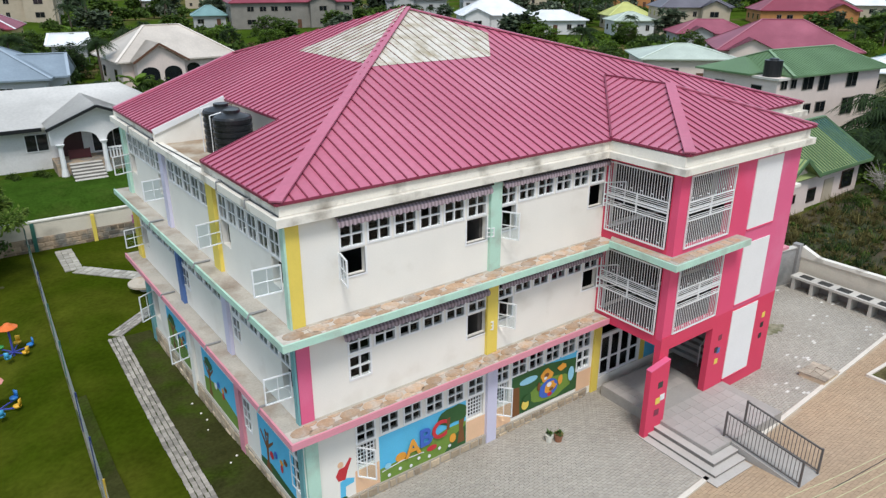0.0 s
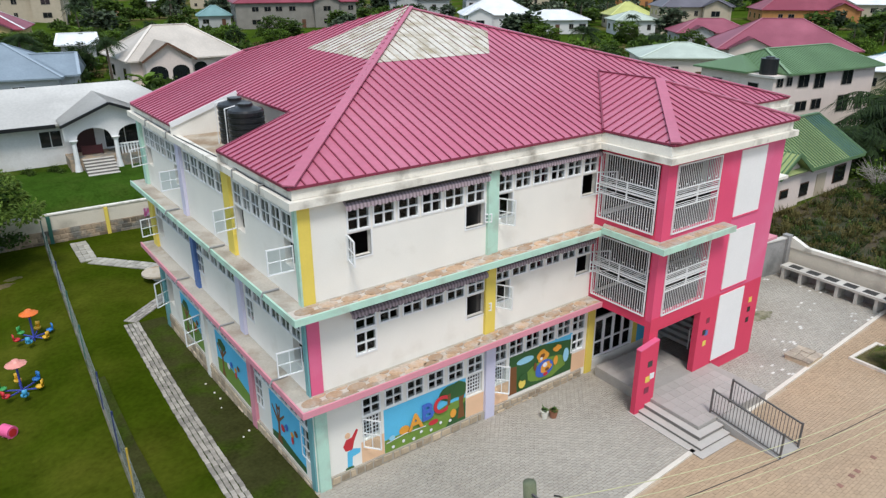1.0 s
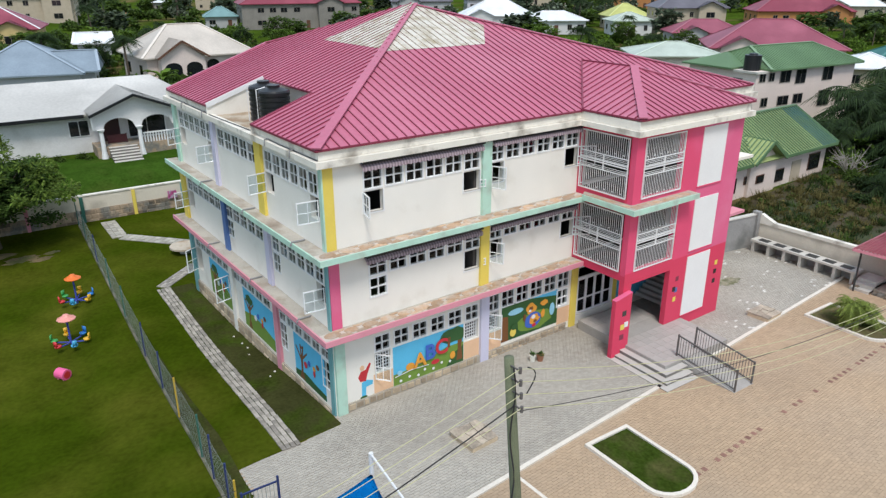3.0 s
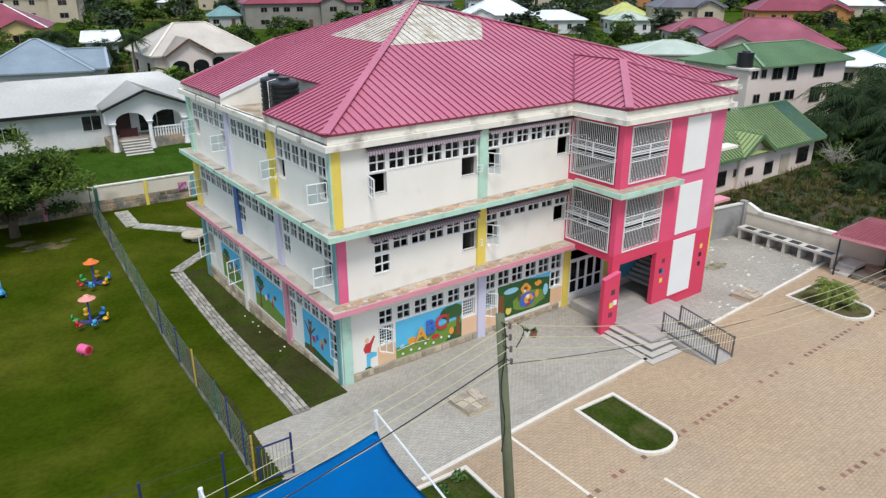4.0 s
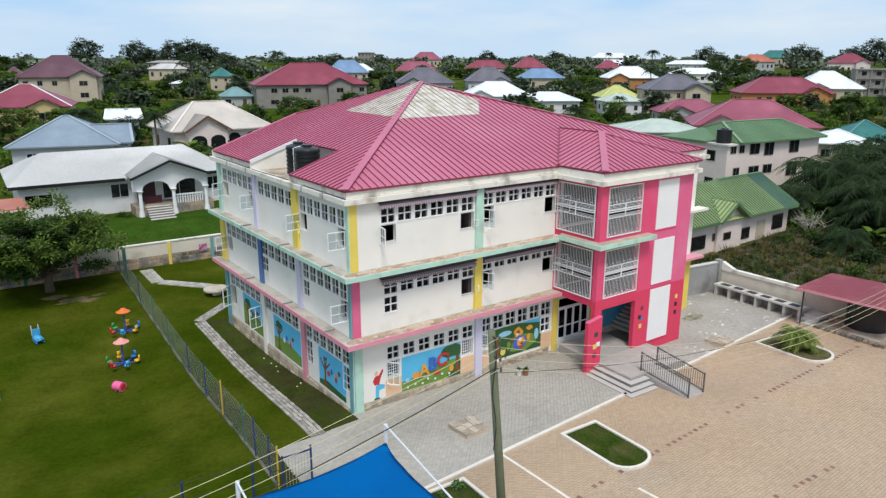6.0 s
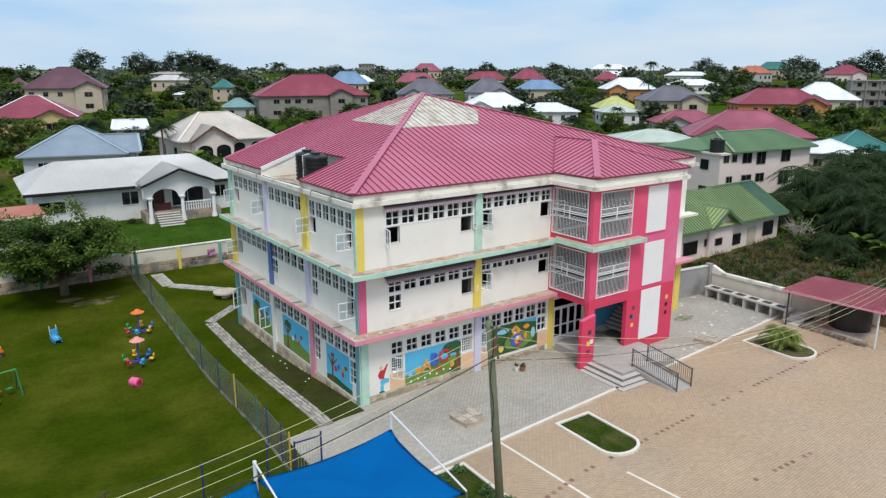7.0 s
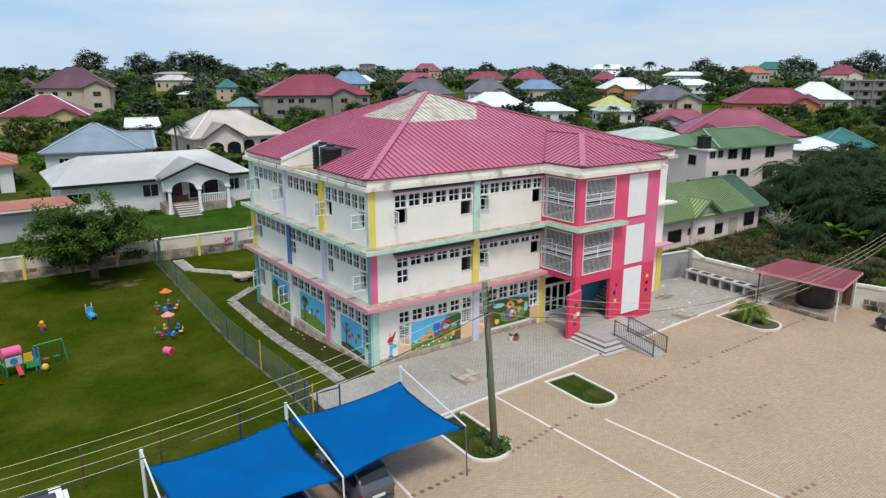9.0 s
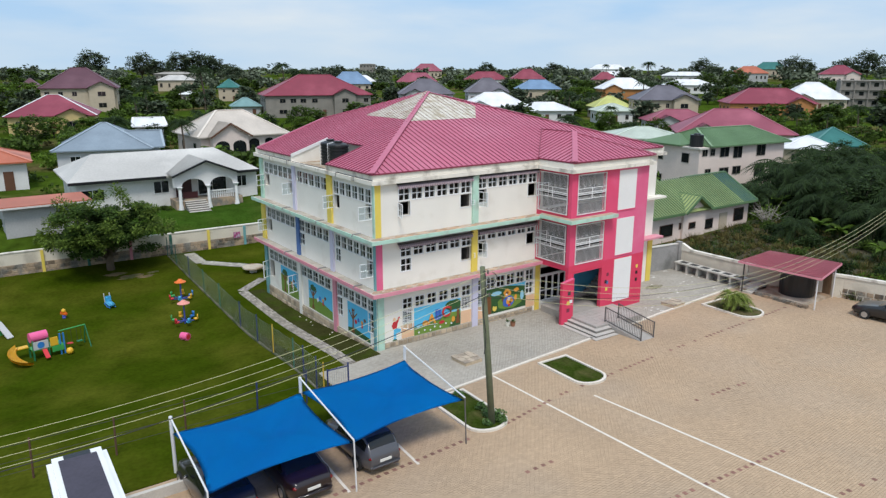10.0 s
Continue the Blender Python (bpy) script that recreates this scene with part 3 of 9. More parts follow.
# balcony grilles: upright bars above and below, level bars between, a stout double rail in the middle
bar_v = {h: to_mesh("bar", boxes((-0.0082, 0.0082, -0.008, 0.008, 0, h)), M["white"]) for h in (0.86, 0.94)}
bar_s = to_mesh("bar", boxes((0, 0.1, -0.011, 0.011, -0.014, 0.014)), M["white"])
HB = {}


def grille(at, turn, w, h):
    bm = boxes((0, 0.036, -0.022, 0.022, 0, h), (w - 0.036, w, -0.022, 0.022, 0, h), (0.045, w - 0.045, -0.022, 0.022, 0, 0.045), (0.045, w - 0.045, -0.022, 0.022, h - 0.045, h),
               (0.045, w - 0.045, -0.022, 0.022, 0.94, 0.98), (0.045, w - 0.045, -0.022, 0.022, h - 0.9, h - 0.86), (w / 2 - 0.024, w / 2 + 0.024, -0.022, 0.022, 0.98, h - 0.9),
               (0.045, w - 0.045, -0.026, 0.026, h * 0.5 - 0.02, h * 0.5 + 0.03), (0.045, w - 0.045, -0.026, 0.026, h * 0.5 + 0.07, h * 0.5 + 0.12))
    g = piece("balcony_grille", to_mesh("balcony_grille", bm, M["white"]), school, at, turn)
    if w not in HB:
        HB[w] = to_mesh("bar", boxes((0.036, w - 0.036, -0.01, 0.01, -0.009, 0.009)), M["white"])
    n = int(w / 0.104)
    for z, hh in ((0.03, 0.94), (h - 0.88, 0.86)):
        for i in range(1, n):
            b = new("bar", bar_v[hh])
            b.parent, b.location = g, (w * i / n, 0, z)
    for k in range(1, n - 2, 4):
        for z in (0.17, h - 0.74):
            b = new("bar", bar_s)
            b.parent, b.location = g, (w * k / n, 0, z)
    for z in (1.03, 1.1, h - 1.09, h - 1.02, h - 0.955):
        b = new("bar", HB[w])
        b.parent, b.location = g, (0, 0, z)


for z, h in ((3.73, 2.5), (6.87, 2.48)):
    grille((21.82, YT - 0.035, z), 0, 2.5, h)
    grille((slant(20.46) - 0.035, 20.46, z), -90 + math.degrees(math.atan((XTC - XT0) / (YF - YT))), 20.46 - YT - 0.32, h)
# cable clipped under the gutter, also drawing in the shadow line there
bm = bmesh.new()
tube(bm, [(XL + 2.1 + k * 0.49, YF - 0.2 + 0.012 * math.sin(k * 1.7), 9.48 - 0.012 * (k % 3)) for k in range(21)], 0.014, 5)
bpart("cable", bm, M["dark"])

# roof gutter: two stepped bands round the eaves
def around(o, z0, z1, thick, gap=None):
    bm = bmesh.new()
    i = o - thick
    out = [(XL - o, YB + 0.5), (XL - o, YF - o), (XT0 - o, YF - o), (XTC - o, YT - o), (XT1 + o, YT - o), (XT1 + o, YF - o), (XR + o + 0.35, YF - o)]
    inn = [(XL - i, YB + 0.5), (XL - i, YF - i), (XT0 - i, YF - i), (XTC - i, YT - i), (XT1 + i, YT - i), (XT1 + i, YF - i), (XR + o + 0.35, YF - i)]
    for k in range(6):
        if k == 0 and gap:
            slab(bm, [out[0], (out[0][0], gap[1]), (inn[0][0], gap[1]), inn[0]], z0, z1)
            slab(bm, [(out[0][0], gap[0]), out[1], inn[1], (inn[0][0], gap[0])], z0, z1)
        else:
            slab(bm, [out[k], out[k + 1], inn[k + 1], inn[k]], z0, z1)
    bmesh.ops.remove_doubles(bm, verts=bm.verts[:], dist=0.001)
    bmesh.ops.recalc_face_normals(bm, faces=bm.faces)
    return bm


bpart("eaves_gutter", around(0.3, 9.5, 9.72, 0.34), M["fascia"], None, "stained white concrete gutter band")
bpart("eaves_band", around(0.13, 9.73, 10.05, 0.25, (25.75, 30.55)), M["fascia"], None, "white painted band under the roof edge")
bpart("gutter_floor", boxes((XL - 0.1, XT0, YF - 0.1, YF + 0.4, 9.6, 9.65), (XL - 0.1, XL + 2.4, YF, YB + 0.4, 9.57, 9.63)), M["pale_concrete"])

bm = bmesh.new()
tube(bm, [(XL - 0.15, YF - 0.1, 9.74), (XL - 0.17, 23.5, 9.74), (XL - 0.05, 26, 9.75), (XL - 0.2, 30, 9.74), (XL - 0.12, 36.3, 9.74)], 0.02, 6)
bpart("gutter_cable", bm, M["tank"], None, "black cable lying on the gutter")
for y in (22.3, 24.4, 31.2, 34.0):
    bm = bmesh.new()
    tube(bm, [(XL + 0.1, y, 9.77), (XL - 0.3, y - 0.05, 9.76), (XL - 0.33, y - 0.05, 9.52)], 0.028, 6)
    bpart("gutter_pipe", bm, M["pipe"])

# roof
RK, RZ = 0.355, 10.1
RX0, RY0, RX1, AX, AY = 9.15, 20.4, 33.35, 20.1, 31.0
RYC = 36.3


def clip(pts, lo, hi, axis):
    for sign, lim in ((1, lo), (-1, -hi)):
        out = []
        for i, p in enumerate(pts):
            q = pts[(i + 1) % len(pts)]
            a, b = sign * p[axis] - lim, sign * q[axis] - lim
            if a >= 0:
                out.append(p)
            if a * b < 0:
                t = a / (a - b)
                out.append(tuple(p[j] + (q[j] - p[j]) * t for j in range(2)))
        pts = out
        if len(pts) < 3:
            return []
    return pts


def sheets(plan, axis, height, material, parent, name, width=0.37, lift=0.0, rib=0.042, seam_mat=None, seam_w=0.031):
    """Roof sheets over a convex plan, cut along the axis, each with a raised seam on its edge."""
    lo, hi = min(p[axis] for p in plan), max(p[axis] for p in plan)
    u = math.floor(lo / width) * width
    while u < hi:
        strip = clip(plan, u, u + width, axis)
        if strip:
            bm = bmesh.new()
            poly(bm, [(x, y, height(x, y) + lift) for x, y in strip])
            seam = clip(plan, u, u + seam_w, axis)
            if seam:
                lo_v = [bm.verts.new((x, y, height(x, y) + lift)) for x, y in seam]
                hi_v = [bm.verts.new((x, y, height(x, y) + lift + rib)) for x, y in seam]
                # Seams use the darker trim colour, painting in the shadow line along each.
                bm.faces.new(hi_v).material_index = 1
                for i in range(len(seam)):
                    j = (i + 1) % len(seam)
                    bm.faces.new((lo_v[i], lo_v[j], hi_v[j], hi_v[i])).material_index = 1
            bmesh.ops.recalc_face_normals(bm, faces=bm.faces)
            bpart(name, bm, [material, seam_mat or M["roof_dark"]], parent)
        u += width


roof = bpart("roof", boxes((RX0 + 0.3, RX1 - 0.3, RY0 + 0.3, 25.75, 9.9, 10.02), (12.1, RX1 - 0.3, 25.75, 30.55, 9.9, 10.02), (RX0 + 0.3, RX1 - 0.3, 30.55, YB - 1.5, 9.9, 10.02)), M["roof_dark"], None, "crimson standing-seam hipped roof with a weathered clear top")
front_h = lambda x, y: RZ + RK * (y - RY0)
left_h = lambda x, y: RZ + RK * (x - RX0)
NX, NY0, NY1 = 11.75, 25.75, 30.55
TZ = 6.1
sheets([(RX0, RY0), (RX1, RY0), (AX, AY)], 0, front_h, M["roof"], roof, "roof_sheet")
left_tri = [(RX0, RY0), (AX, AY), (RX0, RY0 + 2 * (AY - RY0))]
sheets(clip(left_tri, RY0, NY0, 1), 1, left_h, M["roof"], roof, "roof_sheet")
sheets(clip(left_tri, NY1, RYC, 1), 1, left_h, M["roof"], roof, "roof_sheet")
sheets(clip(clip(left_tri, NY0, NY1, 1), NX, 99, 0), 1, left_h, M["roof"], roof, "roof_sheet")
# rear slopes, plain
bm = bmesh.new()
AZ = front_h(AX, AY)
xc = RX0 + (RY0 + 2 * (AY - RY0) - RYC)
poly(bm, [(AX, AY, AZ), (RX1, RY0, RZ), (RX1, YB, RZ)])
poly(bm, [(AX, AY, AZ), (RX1, YB, RZ), (xc, RYC, left_h(xc, RYC))])
poly(bm, [(xc, RYC, left_h(xc, RYC)), (RX1, YB, RZ), (RX0, RYC, RZ)])
bpart("rear_slope", bm, M["roof"], roof)
# clear sheets at the top
sheets([(15.55, RY0 + TZ), (20.95, RY0 + TZ), (22.4, 28.4), (AX, AY)], 0, front_h, M["clear_roof"], roof, "clear_sheet", 0.37, 0.012, 0.035, M["clear_seam"], 0.03)
sheets([(RX0 + 6.35, RY0 + 6.35), (AX, AY), (RX0 + 6.35, 31.9)], 1, left_h, M["clear_roof"], roof, "clear_sheet", 0.37, 0.012, 0.035, M["clear_seam"], 0.03)
# hip caps and edge trims
def cap(a, b, w=0.3, m="roof"):
    bm = bmesh.new()
    beam(bm, a, b, w, 0.05)
    bpart("ridge_cap", bm, M[m], roof)


cap((RX0, RY0, RZ + 0.065), (AX, AY, AZ + 0.075), 0.34)
cap((AX, AY, AZ + 0.04), (RX1, RY0, RZ + 0.04))
cap((AX, AY, AZ + 0.04), (xc, RYC, left_h(xc, RYC) + 0.04))
cap((xc, RYC, left_h(xc, RYC) + 0.03), (RX0, RYC, RZ + 0.03), 0.2)
for a, b in (((RX0, RY0, RZ - 0.03), (RX1, RY0, RZ - 0.03)), ((RX0, RY0, RZ - 0.03), (RX0, NY0, RZ - 0.03)), ((RX0, NY1, RZ - 0.03), (RX0, RYC, RZ - 0.03)), ((NX, NY0, left_h(NX, 0) - 0.03), (NX, NY1, left_h(NX, 0) - 0.03)),
             ((RX0, NY0, RZ - 0.02), (NX, NY0, left_h(NX, 0) - 0.02))):
    bm = bmesh.new()
    beam(bm, a, b, 0.05, 0.075)
    bpart("eaves_trim", bm, M["roof_dark"], roof)
# the cut in the roof for the water tanks
bpart("tank_terrace", boxes((RX0 + 0.02, NX + 0.3, NY0 + 0.05, NY1 - 0.05, 9.58, 9.66)), M["dirty_slab"], None, "stained concrete terrace cut into the roof")
bm = bmesh.new()
poly(bm, [(RX0 - 0.05, NY1 - 0.04, 9.6), (NX + 0.3, NY1 - 0.04, 9.6), (NX + 0.3, NY1 - 0.04, left_h(NX + 0.3, 0)), (RX0 - 0.05, NY1 - 0.04, RZ)])
poly(bm, [(NX + 0.25, NY0, 9.6), (NX + 0.25, NY1, 9.6), (NX + 0.25, NY1, left_h(NX + 0.2, 0)), (NX + 0.25, NY0, left_h(NX + 0.2, 0))])
poly(bm, [(RX0, NY0 + 0.03, 9.6), (NX + 0.3, NY0 + 0.03, 9.6), (NX + 0.3, NY0 + 0.03, left_h(NX + 0.3, 0) - 0.03), (RX0, NY0 + 0.03, RZ - 0.03)])
bpart("terrace_wall", bm, M["plaster"])
bm = bmesh.new()
beam(bm, (RX0 - 0.05, NY1 - 0.08, RZ + 0.02), (NX, NY1 - 0.08, left_h(NX, 0) + 0.02), 0.05, 0.2)
bpart("terrace_fascia", bm, M["white"])
# roof of the stair tower
JX, CX, BX1, BY, RZ2 = XT0 - 0.15, XTC - 0.1, XT1 + 0.3, YT - 0.22, RZ + 0.05
ba = (BX1 - CX) / 2
bx, bz = CX + ba, RZ2 + RK * ba
TOP, END = Vector((bx, BY + ba, bz)), Vector((bx - (CX - JX), RY0 + ba, bz))
nrm = (Vector((CX, BY, RZ2)) - Vector((JX, RY0, RZ2))).cross(TOP - Vector((JX, RY0, RZ2)))
b_left = lambda x, y: RZ2 - (nrm.x * (x - JX) + nrm.y * (y - RY0)) / nrm.z
b_front = lambda x, y: RZ2 + RK * (y - BY)
sheets([(CX, BY), (TOP.x, TOP.y), (END.x, END.y), (JX, RY0)], 1, b_left, M["roof"], roof, "roof_sheet", 0.37, 0.01)
sheets([(CX, BY), (BX1, BY), (bx, BY + ba)], 0, b_front, M["roof"], roof, "roof_sheet", 0.37, 0.01)
bm = bmesh.new()
poly(bm, [(BX1, BY, RZ2), (BX1, RY0, RZ2), tuple(END), tuple(TOP)])
bpart("rear_slope", bm, M["roof"], roof)
up = lambda v, d: (v.x, v.y, v.z + d)
cap((CX, BY, RZ2 + 0.075), up(TOP, 0.075), 0.34)
cap(up(TOP, 0.04), (BX1, BY, RZ2 + 0.05), 0.2)
cap(up(TOP, 0.04), up(END, 0.04), 0.07, "roof_dark")
cap((JX, RY0, RZ2 + 0.03), up(END, 0.03), 0.06, "roof_dark")
for a, b in (((CX, BY, RZ2 - 0.03), (BX1, BY, RZ2 - 0.03)), ((CX, BY, RZ2 - 0.03), (JX, RY0, RZ2 - 0.03))):
    bm = bmesh.new()
    beam(bm, a, b, 0.05, 0.075)
    bpart("eaves_trim", bm, M["roof_dark"], roof)

# ---- land ----
GROUND = mat("grass_and_earth", (0.046, 0.078, 0.009), 0.95, 0.5, 0.15, 1.6, 0.4, stain=(0.13, 0.1, 0.045), stain_at=(0.52, 0.66), stain_scale=0.05, spec=0.0)
LAWN = mat("mown_lawn", (0.035, 0.054, 0.003), 0.95, 0.32, 0.7, 5, 0.7, stain=(0.072, 0.08, 0.009), stain_at=(0.4, 0.7), stain_scale=0.21, spec=0.0)
TANPAVE = mat("tan_paving", (0.445, 0.318, 0.207), 0.9, 0.14, 0.22, 4, 0.2, stain=(0.41, 0.31, 0.22), stain_at=(0.45, 0.72), stain_scale=0.14, per_island=0.05, per_object=0.05)
GREYPAVE = mat("grey_paving", (0.405, 0.372, 0.322), 0.9, 0.18, 0.3, 5, 0.2, stain=(0.335, 0.305, 0.26), stain_at=(0.48, 0.72), stain_scale=0.25, per_island=0.06, per_object=0.06)
JOINT = mat("paving_joint_sand", (0.42, 0.325, 0.235), 0.95, 0.2, 0.5, 12, 0.2, stain=(0.27, 0.22, 0.15), stain_at=(0.52, 0.75), stain_scale=0.3)
PALEPAVE = mat("pale_paver", (0.62, 0.6, 0.56), 0.85, 0.12, 1, 12, 0.1, per_island=0.15)
KERB = mat("white_kerb_paint", (0.7, 0.64, 0.56), 0.8, 0.12, 2, 15, 0.15)


def axis_steps(stops):
    out = []
    for (a, s), (b, _) in zip(stops, stops[1:]):
        out += list(np.arange(a, b, s))
    return out + [stops[-1][0]]


gx = axis_steps([(-2600, 130), (-400, 25), (-80, 5), (-20, 2), (50, 5), (120, 25), (500, 130), (2600, 130)])
gy = axis_steps([(-1500, 130), (-200, 25), (-60, 5), (10, 2), (62, 4), (130, 25), (700, 130), (3200, 130)])
bm = bmesh.new()
grid = [[bm.verts.new((x, y, terrain(x, y))) for x in gx] for y in gy]
for r0, r1 in zip(grid, grid[1:]):
    for i in range(len(gx) - 1):
        bm.faces.new((r0[i], r0[i + 1], r1[i + 1], r1[i]))
solid("ground", bm, GROUND, "grassy uneven land with bare earth patches", "ground", kind="structure", smooth=True)


def draped(name, pts, thick, material, label, kind="structure", category="pavement"):
    """A sheet of paving or turf laid on the land, cut fine enough to follow it."""
    bm = bmesh.new()
    f = bm.faces.new([bm.verts.new((x, y, 0)) for x, y in pts])
    for axis, dim in ((Vector((1, 0, 0)), 0), (Vector((0, 1, 0)), 1)):
        lo, hi = min(p[dim] for p in pts), max(p[dim] for p in pts)
        c = math.ceil(lo)
        while c < hi:
            bmesh.ops.bisect_plane(bm, geom=bm.verts[:] + bm.edges[:] + bm.faces[:], plane_co=axis * c, plane_no=axis)
            c += 2
    for v in bm.verts:
        v.co.z = terrain(v.co.x, v.co.y) + thick
    r = bmesh.ops.extrude_face_region(bm, geom=bm.faces[:])
    for v in r["geom"]:
        if isinstance(v, bmesh.types.BMVert):
            v.co.z -= thick + 0.06
    bmesh.ops.recalc_face_normals(bm, faces=bm.faces)
    return solid(name, bm, material, label, category, kind=kind)


draped("lawn", [(-40, 13.3), (4.2, 13.7), (4.4, 16.6), (5.1, 16.6), (5.3, 19.6), (9.2, 20.0), (9.2, 37.9), (17, 37.9), (17, 52), (-40, 52)], 0.05, LAWN, "mown green lawn round the playground", category="lawn")
LUSH = mat("lush_garden_grass", (0.034, 0.072, 0.009), 0.95, 0.4, 0.8, 6, 0.6, stain=(0.055, 0.085, 0.015), stain_at=(0.45, 0.65), stain_scale=0.3, spec=0.0)
draped("garden_lawn", [(-2.5, 52.4), (22, 52.4), (22, 61.5), (-2.5, 61.5)], 0.16, LUSH, "lush green lawn before the grey bungalow", category="lawn")
BORDER = mat("shaded_border_turf", (0.044, 0.046, 0.015), 0.95, 0.4, 0.8, 8, 0.6, stain=(0.04, 0.062, 0.008), stain_at=(0.48, 0.65), stain_scale=0.5, spec=0.0)
draped("border_turf", [(7.45, 19.87), (9.28, 20.04), (8.75, 37.3), (7.6, 37.3)], 0.056, BORDER, "dull trodden turf strip along the school wall", category="lawn")
YLINE = lambda x: 14.03 + (x - 9) * 0.0955
COURT = draped("courtyard", [(-40, -45), (52, -45), (52, 8.4), (42.2, 8.4), (41.3, 11.2), (40, 13.6), (40, YLINE(40)), (9, YLINE(9)), (-40, 13.2)], 0.015, JOINT, "tan block-paved car park with dark brick lines")
FORE = draped("forecourt", [(5.3, 13.2), (9, YLINE(9)), (40, YLINE(40)), (40, 23), (33, 27), (33, 21.45), (9.3, 20.7), (9.2, 20.0), (5.3, 19.6)], 0.025, JOINT, "grey block-paved forecourt beside the school")


# ---- paving blocks, laid in stretcher rows ----
def inside(x, y, pts):
    hit = False
    for (xa, ya), (xb, yb) in zip(pts, pts[1:] + pts[:1]):
        if (ya > y) != (yb > y) and x < xa + (y - ya) * (xb - xa) / (yb - ya):
            hit = not hit
    return hit


def pavers(parent, pts, turn, L, W, top, material, near, pale=None, g=0.006):
    """Blocks over a plan: those in the stretch near = (x0, x1, y0, y1) are parts, the rest one mesh."""
    q = random.Random(len(pts) * 31)
    c, s = math.cos(radians(turn)), math.sin(radians(turn))
    rot = lambda x, y: (x * c - y * s, x * s + y * c)
    uv = [(x * c + y * s, -x * s + y * c) for x, y in pts]
    u0, u1, v0, v1 = min(p[0] for p in uv), max(p[0] for p in uv), min(p[1] for p in uv), max(p[1] for p in uv)
    bm = bmesh.new()
    hi = [bm.verts.new((a * (L / 2 - g - e), b * (W / 2 - g - e), z)) for z, e in ((-0.013, 0), (-0.003, 0), (0, 0.006)) for a, b in ((-1, -1), (1, -1), (1, 1), (-1, 1))]
    for k in (0, 4):
        for i in range(4):
            bm.faces.new((hi[k + i], hi[k + (i + 1) % 4], hi[k + 4 + (i + 1) % 4], hi[k + 4 + i]))
    bm.faces.new(hi[8:])
    me = to_mesh("paver", bm, material)
    out = {0: ([], []), 1: ([], [])}
    count, j = 0, 0
    v = v0
    while v < v1:
        u = u0 + (L / 2 if j % 2 else 0)
        while u < u1:
            x, y = rot(u, v)
            if inside(x, y, pts):
                z = terrain(x, y) + top + q.uniform(-0.002, 0.001)
                if count < 300 and near[0] < x < near[1] and near[2] < y < near[3]:
                    piece("paver", me, parent, (x, y, z), turn)
                    count += 1
                else:
                    vs, fs = out[1 if pale and pale(x, y, q) else 0]
                    k = len(vs)
                    for zz in (-0.013, 0.0):
                        for a, b in ((-1, -1), (1, -1), (1, 1), (-1, 1)):
                            dx, dy = rot(a * (L / 2 - g), b * (W / 2 - g))
                            vs.append((x + dx, y + dy, z + zz))
                    fs += [(k, k + 1, k + 5, k + 4), (k + 1, k + 2, k + 6, k + 5), (k + 2, k + 3, k + 7, k + 6), (k + 3, k, k + 4, k + 7), (k + 4, k + 5, k + 6, k + 7)]
            u += L
        v += W
        j += 1
    for i, (name, m) in enumerate((("paver_field", material), ("pale_pavers", PALEPAVE))):
        if out[i][0]:
            d = bpy.data.meshes.new(name)
            d.from_pydata(out[i][0], [], out[i][1])
            d.materials.append(m)
            ob = new(name, d)
            ob.parent = parent
            ob.matrix_basis = PLACE[parent].inverted()
            tagged(ob, kind="stuff")

# ---- entrance ----
M["tile"] = mat("grey_porch_tile", (0.42, 0.385, 0.36), 0.55, 0.08, 2.0, 20, 0.08, per_object=0.05)
M["step"] = mat("grey_step_concrete", (0.36, 0.335, 0.31), 0.85, 0.12, 2.0, 20, 0.2)
# Dark risers and pale treads carry the steps' light and shade in their colours.
M["riser"] = mat("shaded_riser_concrete", (0.2, 0.185, 0.17), 0.9, 0.15, 2.0, 20, 0.2)
M["tread"] = mat("lit_step_tread", (0.5, 0.465, 0.43), 0.7, 0.1, 2.0, 20, 0.1)
M["iron"] = mat("black_iron", (0.035, 0.035, 0.035), 0.5, 0.1)
M["railiron"] = mat("grey_brown_iron", (0.11, 0.1, 0.095), 0.6, 0.2, 4, 30, 0.1)
M["alu"] = mat("white_aluminium", (0.78, 0.78, 0.78), 0.35, 0.03)
porch = thing("entrance_steps", (21.6, 15.5, 0), "grey tiled entrance platform with three wrap-round steps", "steps")
part("platform", boxes((21.62, 25.7, 15.58, 18.28, -0.1, 0.46), (21.62, 24.9, 18.28, 20.56, -0.1, 0.46)), M["step"], porch)
for i, (o, z) in enumerate(((0.31, 0.32), (0.6, 0.16), (0.88, 0.05))):
    part("step", boxes((21.62 - o, 22.62, 15.58 - o, 15.58 - o + 0.3, -0.1, z), (21.62 - o, 21.62 - o + 0.3, 15.58 - o + 0.3, 18.0, -0.1, z)), M["riser"], porch)
    part("tread", boxes((21.6 - o, 22.62, 15.56 - o, 15.58 - o + 0.29, z + 0.001, z + 0.025), (21.6 - o, 21.62 - o + 0.29, 15.58 - o + 0.29, 18.0, z + 0.001, z + 0.025)), M["tread"], porch)
tile_me = to_mesh("tile", boxes((0, 0.4, 0, 0.4, 0, 0.012)), M["tile"])
for i in range(10):
    for j in range(12):
        x, y = 21.64 + i * 0.408, 15.6 + j * 0.408
        if x + 0.4 < 25.7 and y + 0.4 < (18.28 if x > 24.4 else 20.5) and not (y + 0.4 > 18.2 and x < 22.4 and y < 18.7) and not (y + 0.4 > 18.25 and y < 18.6):
            piece("tile", tile_me, porch, (x, y, 0.461))
